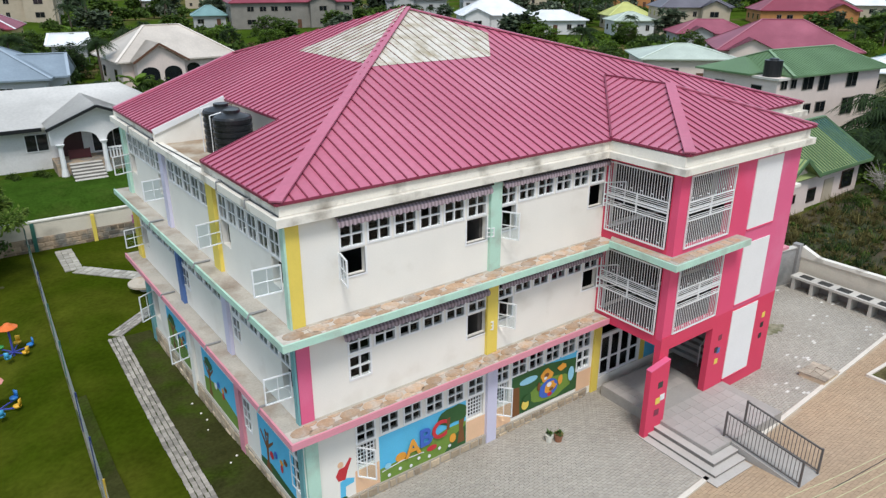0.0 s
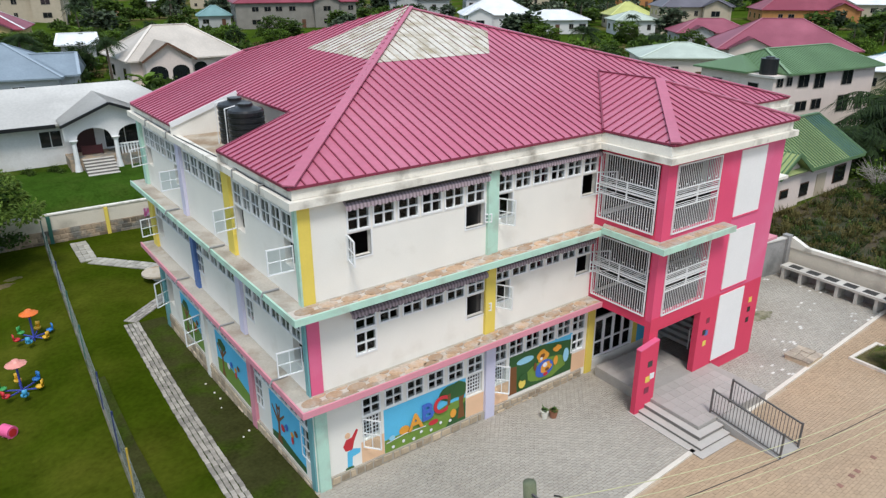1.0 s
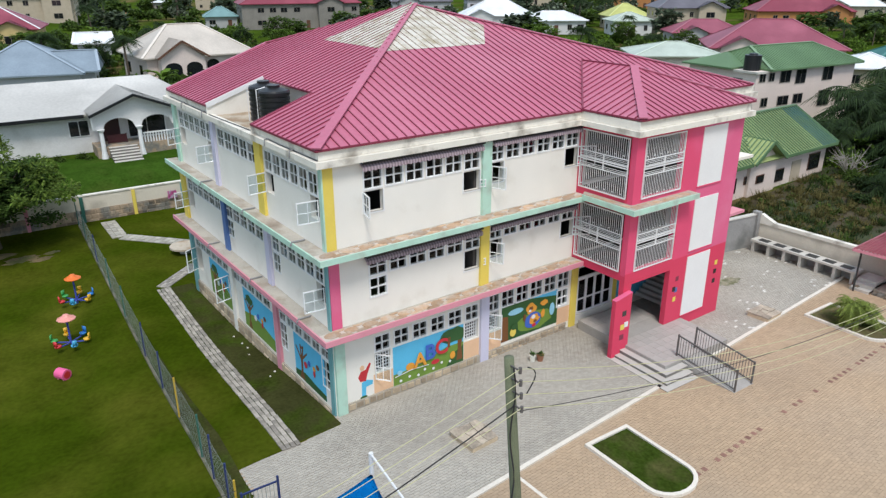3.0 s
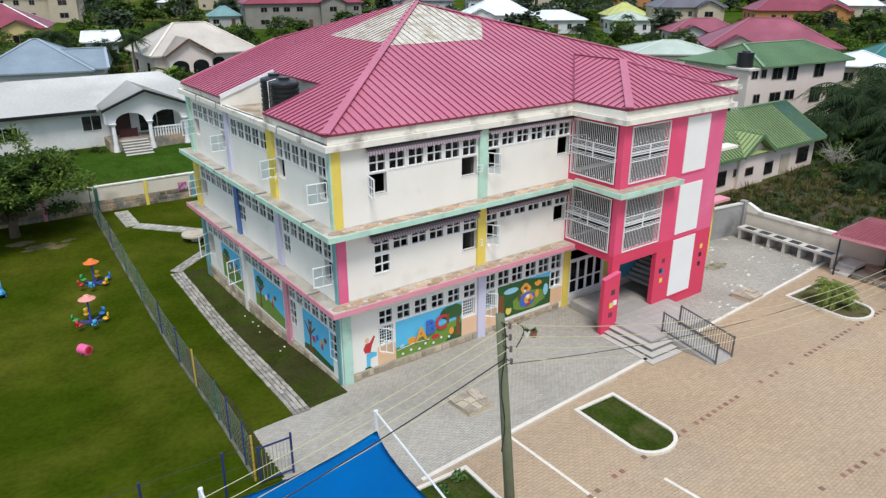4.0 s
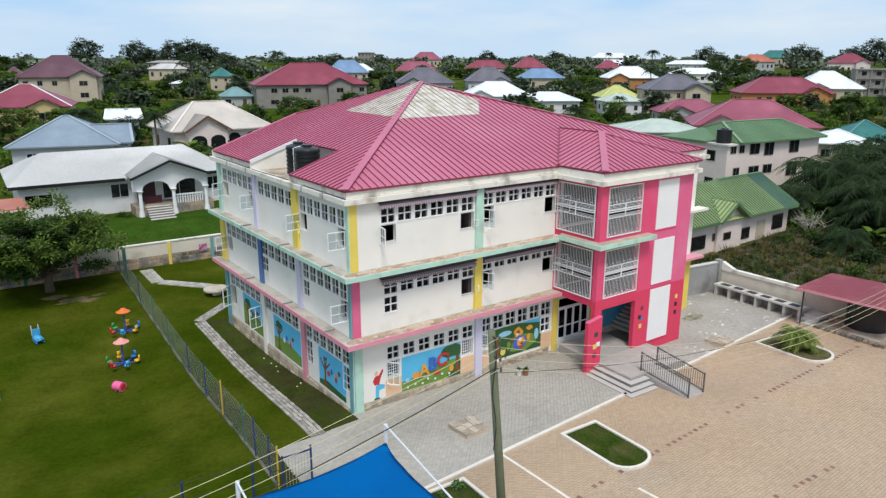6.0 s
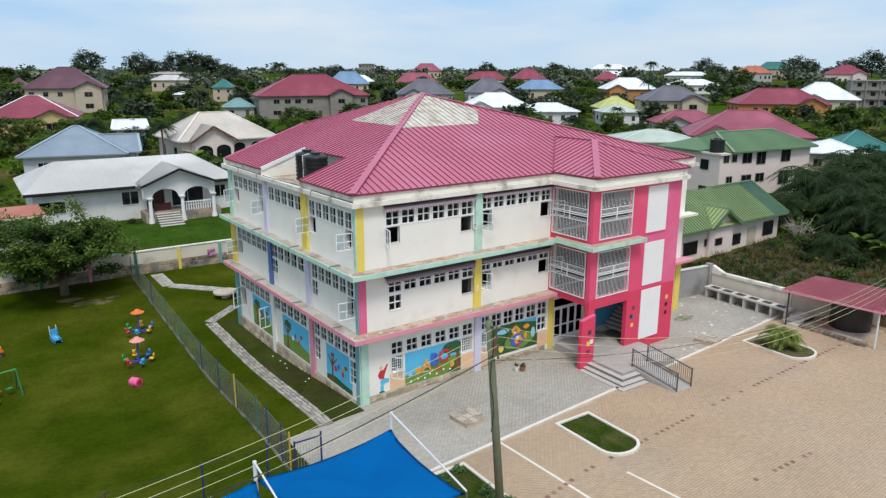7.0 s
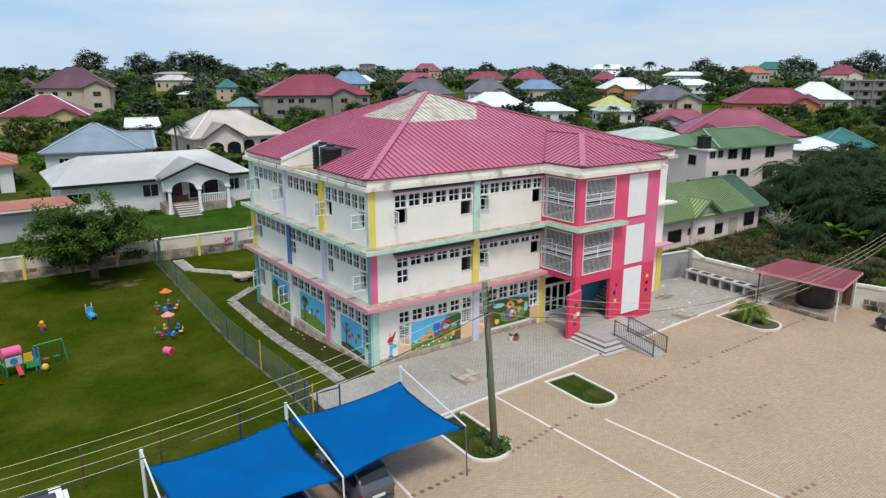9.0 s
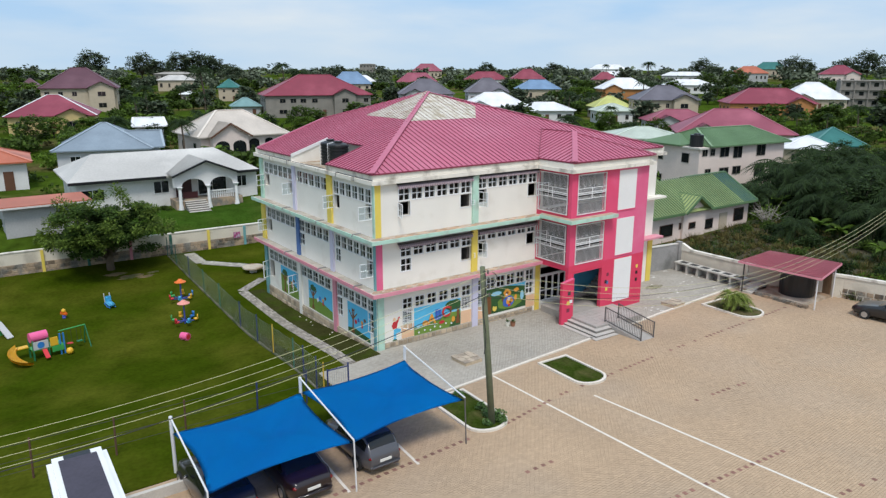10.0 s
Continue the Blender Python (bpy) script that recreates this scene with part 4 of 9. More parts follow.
# ramp
ramp = thing("ramp", (23.6, 13.4, 0), "grey concrete access ramp with black iron railings", "ramp")
bm = bmesh.new()
v = [bm.verts.new(p) for p in ((22.64, 15.56, -0.1), (23.92, 15.56, -0.1), (24.1, 13.2, -0.1), (22.86, 13.2, -0.1), (22.64, 15.56, 0.46), (23.92, 15.56, 0.46), (24.1, 13.2, 0.03), (22.86, 13.2, 0.03))]
for f in ((0, 1, 2, 3), (4, 7, 6, 5), (0, 4, 5, 1), (1, 5, 6, 2), (2, 6, 7, 3), (3, 7, 4, 0)):
    bm.faces.new([v[i] for i in f])
part("ramp_slope", bm, M["step"], ramp)
for x0, x1 in ((22.7, 22.93), (23.86, 24.03)):
    rail = None
    bm = bmesh.new()
    a, b = Vector((x0, 15.9, 0.46)), Vector((x1, 13.25, 0.03))
    beam(bm, a + Vector((0, 0, 0.95)), b + Vector((0, 0, 0.95)), 0.05)
    beam(bm, a + Vector((0, 0, 0.12)), b + Vector((0, 0, 0.12)), 0.04)
    beam(bm, a, a + Vector((0, 0, 1.0)), 0.06)
    beam(bm, b, b + Vector((0, 0, 1.0)), 0.06)
    rail = part("railing", bm, M["railiron"], ramp)
    n = 22
    for i in range(1, n):
        p = a + (b - a) * (i / n)
        bm = bmesh.new()
        beam(bm, p + Vector((0, 0, 0.12)), p + Vector((0, 0, 0.95)), 0.016)
        part("baluster", bm, M["railiron"], rail)
# crimson pier before the porch
bm = bmesh.new()
slab(bm, [(20.78, 17.72), (21.74, 17.72), (21.74, 17.93), (20.78, 17.93)], -0.2, lambda x, y: 2.72 + (x - 20.78) * 0.2)
pier = solid("entrance_pier", bm, M["hotpink"], "crimson painted fin wall beside the entrance steps", "wall", at=(0, 0, 0))
for x, z, c in ((21.35, 2.05, "dark"), (21.3, 1.42, "yellow"), (21.52, 1.5, "white"), (21.3, 0.95, "roof_dark")):
    part("painted_square", boxes((x - 0.12, x + 0.12, 17.708, 17.719, z - 0.12, z + 0.12)), M[c], pier)
bm = bmesh.new()
beam(bm, (20.77, 17.825, 2.735), (21.75, 17.825, 2.93), 0.23, 0.03)
part("coping", bm, M["pink"], pier)
# glazed entrance door
door = bpart("entrance_door", boxes((21.8, 21.87, YF + 0.02, YF + 0.1, 0.48, 2.9), (24.18, 24.25, YF + 0.02, YF + 0.1, 0.48, 2.9), (21.87, 24.18, YF + 0.02, YF + 0.1, 2.83, 2.9), (21.87, 24.18, YF + 0.02, YF + 0.1, 2.28, 2.36)), M["alu"], None, "white aluminium glazed double door")
for i in range(4):
    a = 21.87 + i * 0.5775
    leaf = bpart("door_leaf", boxes((a + 0.005, a + 0.075, YF + 0.03, YF + 0.08, 0.5, 2.27), (a + 0.505, a + 0.572, YF + 0.03, YF + 0.08, 0.5, 2.27), (a + 0.075, a + 0.505, YF + 0.03, YF + 0.08, 0.5, 0.6), (a + 0.075, a + 0.505, YF + 0.03, YF + 0.08, 2.19, 2.27), (a + 0.075, a + 0.505, YF + 0.03, YF + 0.08, 1.2, 1.27)), M["alu"], door)
    for z0, z1 in ((0.6, 1.2), (1.27, 2.19)):
        g = bpart("pane", boxes((a + 0.075, a + 0.505, YF + 0.05, YF + 0.058, z0, z1)), M["pane"], leaf)
        g.visible_shadow = False
bpart("porch_wall_paint", boxes((21.74, 21.79, YF - 0.012, YF - 0.001, 0.48, 3.2)), M["yellow"])
bpart("porch_wall_paint", boxes((24.26, 24.55, YF - 0.012, YF - 0.001, 0.48, 2.6)), M["yellow"])
M["paintblue"] = mat("sky_blue_mural_paint", (0.1, 0.48, 0.74), 0.7, 0.08, 1.5, 20, 0.05)
bpart("porch_wall_paint", boxes((24.551, 27.5, YF - 0.012, YF - 0.001, 0.48, 2.8)), M["paintblue"])
# stairs inside the porch
for i in range(9):
    bpart("stair", boxes((25.95 + i * 0.235, 28.1, 18.9, 20.5, 0.46 + i * 0.17, 0.46 + (i + 1) * 0.17)), M["step"])
bm = bmesh.new()
tube(bm, [(25.8, 18.85, 1.4), (28.0, 18.85, 3.0)], 0.03); tube(bm, [(25.8, 18.85, 0.46), (25.8, 18.85, 1.4)], 0.03)
bpart("stair_rail", bm, M["white"])

# ---- painted murals on the walls ----
PAINT = {"sky": M["paintblue"], "grass": mat("green_mural_paint", (0.16, 0.27, 0.04), 0.7, 0.15, 2, 20, 0.05), "dark": mat("dark_green_mural_paint", (0.03, 0.1, 0.025), 0.7, 0.15, 2, 20, 0.05),
         "brown": mat("brown_mural_paint", (0.18, 0.07, 0.02), 0.7, 0.15, 2, 20, 0.05), "red": mat("red_mural_paint", (0.55, 0.03, 0.04), 0.7, 0.1), "orange": mat("orange_mural_paint", (0.75, 0.33, 0.04), 0.7, 0.1),
         "yellow": M["yellow"], "white": M["white"], "blue": mat("blue_mural_paint", (0.05, 0.13, 0.5), 0.7, 0.1), "peach": M["peach"], "pale": mat("pale_blue_mural_paint", (0.3, 0.6, 0.75), 0.7, 0.1)}


def disc(cx, cz, rx, rz, n=14, wob=0.0, seed=1):
    r = random.Random(seed)
    return [(cx + math.cos(2 * math.pi * i / n) * rx * (1 + r.uniform(-wob, wob)), cz + math.sin(2 * math.pi * i / n) * rz * (1 + r.uniform(-wob, wob))) for i in range(n)]


def mural(label, put, u0, u1, z0, z1, shapes):
    """A painted panel: layers of flat paint, each a hair proud of the last. put(u, out, z) gives the place."""
    def layer(pts, d0, d1):
        bm = bmesh.new()
        lo = [bm.verts.new(put(u, d0, z)) for u, z in pts]
        hi = [bm.verts.new(put(u, d1, z)) for u, z in pts]
        bm.faces.new(hi); bm.faces.new(lo[::-1])
        for i in range(len(pts)):
            j = (i + 1) % len(pts)
            bm.faces.new((lo[i], lo[j], hi[j], hi[i]))
        bmesh.ops.recalc_face_normals(bm, faces=bm.faces)
        return bm
    panel = bpart("mural", layer([(u0, z0), (u1, z0), (u1, z1), (u0, z1)], 0.001, 0.008), PAINT["sky"], None, label)
    d = 0.009
    for name, paint, pts in shapes:
        pts = [(min(max(u, u0), u1), min(max(z, z0), z1)) for u, z in pts]
        bpart(name, layer(pts, d - 0.004, d + 0.004), PAINT[paint], panel)
        d += 0.0035
    return panel, d


def letter(ch, paint, u, z, size, out, parent):
    c = bpy.data.curves.new("letter", "FONT")
    c.body, c.size, c.extrude, c.offset = ch, size, 0.012, 0.02
    tmp = bpy.data.objects.new("letter", c)
    me = bpy.data.meshes.new_from_object(tmp)
    me.name = "letter"
    bpy.data.objects.remove(tmp)
    me.materials.clear(); me.materials.append(PAINT[paint])
    ob = new("letter", me)
    ob.parent = parent
    ob.matrix_basis = PLACE[parent].inverted() @ pose(*fput(u, out, z), 90, 0, 0)


fput = lambda u, d, z: (11.87 + (u - 11.8) * 1.027, YF - d, 0.3 + (z - 0.42) * 1.03)
gput = lambda u, d, z: (17.3 + (u - 17.18) * 1.09, YF - d, 0.5 + (z - 0.48) * 1.03)
sput = lambda u, d, z: (XL - d, u, z)
hill = lambda u0, u1, base, *hs: [(u0, base), (u1, base)] + [(u1 + (u0 - u1) * i / (len(hs) - 1), h) for i, h in enumerate(hs)]
m1, d1 = mural("bright mural of letters on a green meadow under blue sky", fput, 11.8, 15.1, 0.42, 2.12, [
    ("meadow", "grass", hill(11.8, 15.1, 0.42, 1.35, 1.35, 1.15, 0.98, 0.95)), ("meadow_shade", "dark", hill(14.2, 15.1, 0.42, 1.2, 1.0, 0.42)),
    ("tree_trunk", "brown", [(14.75, 0.6), (15.05, 0.6), (14.98, 1.2), (15.08, 1.75), (14.8, 1.72), (14.82, 1.1)]), ("tree_crown", "dark", disc(14.6, 1.78, 0.62, 0.33, 16, 0.18, 3)),
    ("tree_branch", "brown", [(14.3, 1.3), (14.42, 1.3), (14.45, 1.75), (14.34, 1.75)]),
    ("flower", "orange", disc(12.55, 1.08, 0.2, 0.16)), ("wheel", "red", disc(13.72, 0.9, 0.2, 0.1)), ("wheel", "orange", disc(14.55, 0.92, 0.13, 0.17)),
    ("path_line", "white", [(11.85, 0.86), (12.6, 0.95), (13.4, 0.9), (13.4, 0.87), (12.6, 0.92), (11.85, 0.83)])] +
    [("flower", "white", disc(u, z, 0.06, 0.06, 8)) for u, z in ((12.1, 0.62), (12.5, 0.68), (12.9, 0.6), (13.2, 0.75), (13.6, 0.65), (14.0, 0.78), (14.4, 0.7))] +
    [("flower", "pale", disc(12.05, 1.0, 0.12, 0.1, 8))])
letter("A", "orange", 12.7, 0.98, 0.85, d1 + 0.01, m1)
letter("B", "blue", 13.2, 1.15, 0.9, d1 + 0.01, m1)
letter("C", "red", 13.68, 1.2, 0.9, d1 + 0.01, m1)
mural("green garden mural with round coloured shapes", gput, 17.18, 20.2, 0.48, 2.12, [
    ("meadow", "dark", hill(17.18, 20.2, 0.48, 1.82, 1.95, 2.08, 2.12, 2.12)), ("earth", "brown", [(17.18, 0.48), (17.55, 0.48), (17.5, 1.6), (17.18, 1.65)]),
    ("patch", "grass", disc(18.9, 1.0, 0.95, 0.45, 16, 0.1, 5)), ("cloud", "pale", disc(17.9, 1.72, 0.4, 0.14)), ("round_shape", "orange", disc(18.72, 1.6, 0.27, 0.25, 14, 0.3, 6)), ("round_shape", "brown", disc(18.72, 1.62, 0.12, 0.1, 9, 0.2, 8)), ("round_shape", "white", disc(18.66, 1.52, 0.07, 0.06, 8)),
    ("round_shape", "blue", disc(18.82, 1.05, 0.44, 0.38, 14, 0.08, 7)), ("round_shape", "orange", disc(18.9, 1.08, 0.26, 0.24, 12, 0.2, 2)), ("round_shape", "white", disc(18.84, 1.2, 0.11, 0.1, 9)), ("round_shape", "brown", disc(18.95, 0.98, 0.1, 0.07, 9)), ("round_shape", "red", disc(18.88, 0.8, 0.11, 0.08, 9)), ("round_shape", "orange", disc(19.42, 1.72, 0.2, 0.13, 12, 0.25, 3)), ("round_shape", "orange", disc(19.35, 1.2, 0.1, 0.2, 10, 0.2, 5)), ("round_shape", "brown", disc(18.35, 1.3, 0.07, 0.18, 9)),
    ("round_shape", "pale", disc(19.85, 1.28, 0.14, 0.3)), ("round_shape", "yellow", disc(17.75, 0.82, 0.16, 0.2)), ("round_shape", "dark", disc(17.8, 1.05, 0.16, 0.13))])
for u0, u1, kind in ((21.35, 24.0, 0), (26.0, 29.35, 1), (30.95, 33.8, 2)):
    mid = (u0 + u1) / 2
    mural("blue wall mural with meadow and tree", sput, u0, u1, 0.2, 2.1, [
        ("meadow", "grass" if kind else "dark", hill(u0, u1, 0.2, *((0.45, 0.6, 0.5, 0.45), (0.85, 1.05, 0.95, 0.75), (1.5, 1.45, 1.2, 0.9))[kind])), ("tree_trunk", "brown", [(u1 - 0.85, 0.25), (u1 - 0.42, 0.25), (u1 - 0.55, 0.6), (u1 - 0.58, 1.2), (u1 - 0.52, 1.75), (u1 - 0.6, 1.78), (u1 - 0.66, 1.3), (u1 - 0.8, 1.8), (u1 - 0.86, 1.76), (u1 - 0.74, 1.2), (u1 - 0.7, 0.6)]), ("tree_branch", "brown", [(u1 - 0.7, 1.25), (u1 - 1.15, 1.62), (u1 - 1.18, 1.56), (u1 - 0.7, 1.1)]),
        ("tree_branch", "brown", [(u1 - 0.62, 1.2), (u1 - 0.2, 1.6), (u1 - 0.15, 1.55), (u1 - 0.6, 1.05)]), ("tree_crown" if kind else "tree_branch", "dark" if kind else "brown", disc(u1 - 0.7, 1.68, 0.4 if kind else 0.12, 0.22 if kind else 0.06, 12, 0.2, kind)),
        ("round_shape", "orange", disc(mid - 0.42, 1.2, 0.12, 0.1, 10, 0.15, 3)), ("round_shape", "red", disc(mid - 0.42, 0.98, 0.1, 0.14, 10, 0.15, 4)), ("round_shape", "brown", disc(mid - 0.75, 1.4, 0.12, 0.11, 10, 0.2, 5)), ("round_shape", "blue", disc(mid - 0.02, 1.25, 0.1, 0.13, 10, 0.2, 6)), ("round_shape", "white" if kind else "red", disc(mid + 0.3, 1.05, 0.14, 0.14))])
# peach dado paint and plain painted patches near the corner
for a, b in ((11.0, 11.86), (15.29, 16.09), (20.6, 21.36), (16.54, 17.29)):
    bpart("dado_paint", boxes((a, b, YF - 0.006, YF - 0.001, 0.36, 1.17)), M["peach"])
def patch(paint, pts, out):
    bm = bmesh.new()
    lo, hi = [bm.verts.new((u, YF - 0.001, z)) for u, z in pts], [bm.verts.new((u, YF - out, z)) for u, z in pts]
    bm.faces.new(hi); bm.faces.new(lo[::-1])
    for i in range(len(pts)):
        k = (i + 1) % len(pts)
        bm.faces.new((lo[i], lo[k], hi[k], hi[i]))
    bmesh.ops.recalc_face_normals(bm, faces=bm.faces)
    bpart("painted_patch", bm, PAINT[paint])


patch("sky", [(10.46, 0.42), (10.64, 0.42), (10.66, 0.78), (10.94, 0.82), (10.96, 0.98), (10.7, 1.08), (10.48, 1.02)], 0.006)
patch("red", [(10.42, 1.08), (10.66, 1.05), (10.74, 1.35), (10.9, 1.72), (10.84, 1.78), (10.66, 1.52), (10.46, 1.5), (10.34, 1.28)], 0.009)
patch("peach", disc(10.52, 1.64, 0.1, 0.11, 10), 0.012)
patch("dark", disc(10.54, 0.38, 0.16, 0.06, 10), 0.012)
# stone plinth
plinth = bpart("plinth", boxes((XL + 0.43, 21.15, YF - 0.07, YF - 0.002, -0.7, 0.35), (XL - 0.07, XL - 0.002, YF + 0.3, YB, -1.3, 0.12)), M["mortar"], None, "brown crazy-stone plinth")
pr = random.Random(21)


def stones(parent, u0, u1, z0, z1, put, rows, name="stone", mw=(0.22, 0.45)):
    """Rough stones in uneven courses, each a low block on the mortar."""
    h = (z1 - z0) / rows
    for r in range(rows):
        u = u0
        while u < u1 - 0.1:
            w = min(pr.uniform(*mw), u1 - u)
            j = lambda s: pr.uniform(-s, s)
            p = [(u + 0.015 + abs(j(0.02)), z0 + r * h + 0.015 + abs(j(0.02))), (u + w - 0.015 - abs(j(0.02)), z0 + r * h + 0.015 + abs(j(0.02))),
                 (u + w - 0.015 - abs(j(0.04)), z0 + (r + 1) * h - 0.015 - abs(j(0.04))), (u + 0.015 + abs(j(0.04)), z0 + (r + 1) * h - 0.015 - abs(j(0.04)))]
            d = pr.uniform(0.02, 0.045)
            bm = bmesh.new()
            lo = [bm.verts.new(put(a, 0, b)) for a, b in p]
            cu, cz = sum(a for a, b in p) / 4, sum(b for a, b in p) / 4
            hi = [bm.verts.new(put(cu + (a - cu) * 0.86, d, cz + (b - cz) * 0.86)) for a, b in p]
            bm.faces.new(hi)
            for i in range(4):
                bm.faces.new((lo[i], lo[(i + 1) % 4], hi[(i + 1) % 4], hi[i]))
            bmesh.ops.recalc_face_normals(bm, faces=bm.faces)
            yield bm
            u += w


for bm in stones(plinth, XL + 0.45, 15.95, -0.25, 0.34, lambda u, d, z: (u, YF - 0.071 - d, z), 2):
    bpart("stone", bm, M["stone"], plinth)
for bm in stones(plinth, 16.42, 21.1, -0.1, 0.34, lambda u, d, z: (u, YF - 0.071 - d, z), 2):
    bpart("stone", bm, M["stone"], plinth)
for bm in stones(plinth, YF + 0.35, YB - 0.4, -0.75, 0.1, lambda u, d, z: (XL - 0.071 - d, u, z), 2, mw=(0.3, 0.6)):
    bpart("stone", bm, M["stone"], plinth)

# water tanks on the roof terrace
def tank(at, h, r):
    t = thing("water_tank", at, "black ribbed plastic water tank on the roof terrace", "water tank", "tanks on the roof")
    bm = bmesh.new()
    n, prof = 28, []
    z = 0.0
    while z < h - 0.12:
        prof += [(r, z), (r, z + 0.12), (r - 0.035, z + 0.14), (r - 0.035, z + 0.18)]
        z += 0.2
    prof += [(r, h - 0.08), (r * 0.9, h), (r * 0.35, h + 0.12), (0.001, h + 0.13)]
    rings = [[bm.verts.new((math.cos(2 * math.pi * k / n) * q, math.sin(2 * math.pi * k / n) * q, zz)) for k in range(n)] for q, zz in prof]
    for a, b in zip(rings, rings[1:]):
        for k in range(n):
            bm.faces.new((a[k], a[(k + 1) % n], b[(k + 1) % n], b[k]))
    part("tank_body", bm, M["tank"], t, smooth=False, local=True)
    bm = bmesh.new()
    tube(bm, [(0, 0, h + 0.1), (0, 0, h + 0.2)], 0.25, 16)
    part("lid", bm, M["tank"], t, local=True)
    bm = bmesh.new()
    tube(bm, [(-r - 0.06, 0.1, 0), (-r - 0.06, 0.1, h + 0.05), (-r * 0.5, 0.1, h + 0.12)], 0.025, 6)
    part("pipe", bm, M["white"], t, local=True)


tank((10.5, 27.1, 9.66), 1.38, 0.62)
tank((10.6, 28.45, 9.66), 1.38, 0.62)

# potted plants by the wall
M["leaf"] = mat("green_leaf", (0.07, 0.14, 0.03), 0.55, 0.3, 3, 20, 0.0, per_island=0.45)
M["pot"] = mat("clay_pot", (0.3, 0.13, 0.07), 0.8, 0.15)
M["white_pot"] = mat("white_pot", (0.7, 0.68, 0.6), 0.7, 0.1)
for x, y, r, m in ((17.95, 19.5, 0.15, "white_pot"), (18.25, 19.35, 0.17, "pot")):
    t = thing("potted_plant", (x, y, 0.04), "small leafy plant in a round pot on the paving", "plant", "pots by the wall")
    bm = bmesh.new()
    tube(bm, [(0, 0, 0), (0, 0, 0.3)], r * 0.7, 12, r)
    part("pot", bm, M[m], t, local=True)
    bm = bmesh.new()
    lr = random.Random(int(x * 10))
    for i in range(44):
        a, e, l = lr.uniform(0, 6.28), lr.uniform(0.1, 1.4), lr.uniform(0.09, 0.2) * (1.2 if lr.random() < 0.15 else 0.8)
        o = Vector((math.cos(a) * math.cos(e), math.sin(a) * math.cos(e), math.sin(e))) * l
        s = Vector((-math.sin(a), math.cos(a), 0)) * 0.035
        b0 = Vector((0, 0, 0.3)) + o * 0.3
        poly(bm, [b0, b0 + o * 0.5 + s, b0 + o, b0 + o * 0.5 - s])
    part("leaves", bm, M["leaf"], t, local=True)
# concrete chamber covers
M["cover_stone"] = mat("pale_cover_stone", (0.46, 0.385, 0.3), 0.9, 0.25, 2.5, 14, 0.3, stain=(0.3, 0.25, 0.2), stain_at=(0.45, 0.65), stain_scale=3, per_object=0.2)
for x, y, w, d, lab in ((12.75, 16.6, 1.15, 1.2, "broken stone-topped chamber on the forecourt"), (29.9, 16.5, 1.2, 1.0, "low concrete block on the forecourt")):
    t = thing("inspection_chamber", (x, y, 0.03), lab, "chamber", turn=4)
    part("chamber_body", boxes((-w / 2, w / 2, -d / 2, d / 2, 0, 0.17)), M["stone"], t, local=True)
    cr = random.Random(int(x))
    knot = [[(-w / 2 - 0.03 + (w + 0.06) * i / 3 + (cr.uniform(-0.09, 0.09) if 0 < i < 3 else cr.uniform(-0.04, 0.04)), -d / 2 - 0.03 + (d + 0.06) * j / 3 + (cr.uniform(-0.09, 0.09) if 0 < j < 3 else cr.uniform(-0.04, 0.04))) for j in range(4)] for i in range(4)]
    for i in range(3):
        for j in range(3):
            q = [knot[i][j], knot[i + 1][j], knot[i + 1][j + 1], knot[i][j + 1]]
            cx, cy = sum(p[0] for p in q) / 4, sum(p[1] for p in q) / 4
            bm = bmesh.new()
            slab(bm, [(cx + (p[0] - cx) * 0.95, cy + (p[1] - cy) * 0.95) for p in q], 0.171, 0.2 + cr.uniform(0.0, 0.05))
            part("stone", bm, M["cover_stone"], t, local=True)

# ---- markings, kerbs and islands ----
def strip(name, a, b, w, z, m, label, category="marking"):
    a, b = Vector((*a, 0)), Vector((*b, 0))
    n = (b - a).normalized().cross(Vector((0, 0, 1))) * w / 2
    bm = bmesh.new()
    slab(bm, [(p.x, p.y) for p in (a + n, b + n, b - n, a - n)], 0.0, z)
    bmesh.ops.recalc_face_normals(bm, faces=bm.faces)
    return solid(name, bm, m, label, category, kind="structure")


strip("forecourt_kerb", (8.9, YLINE(8.9)), (20.9, YLINE(20.9)), 0.16, 0.075, KERB, "white painted kerb line between the pavings", "kerb")
strip("forecourt_kerb", (24.5, YLINE(24.5)), (40, YLINE(40)), 0.16, 0.075, KERB, "white painted kerb line between the pavings", "kerb")
for a, b in (((12.72, 14.25), (13.4, 0.4)), ((15.46, 9.7), (16.85, -2.6)), ((5.15, 12.6), (5.0, 9.2)), ((1.9, 12.4), (1.8, 9.0)), ((-1.35, 12.2), (-1.4, 8.9))):
    strip("parking_line", a, b, 0.12, 0.034, KERB, "worn white parking line")
M["brick"] = mat("dark_red_paver", (0.235, 0.12, 0.092), 0.9, 0.2, 2, 15, 0.15, per_object=0.25)
dash_me = to_mesh("paver", boxes((-0.09, 0.09, -0.09, 0.09, 0, 0.006)), M["brick"])
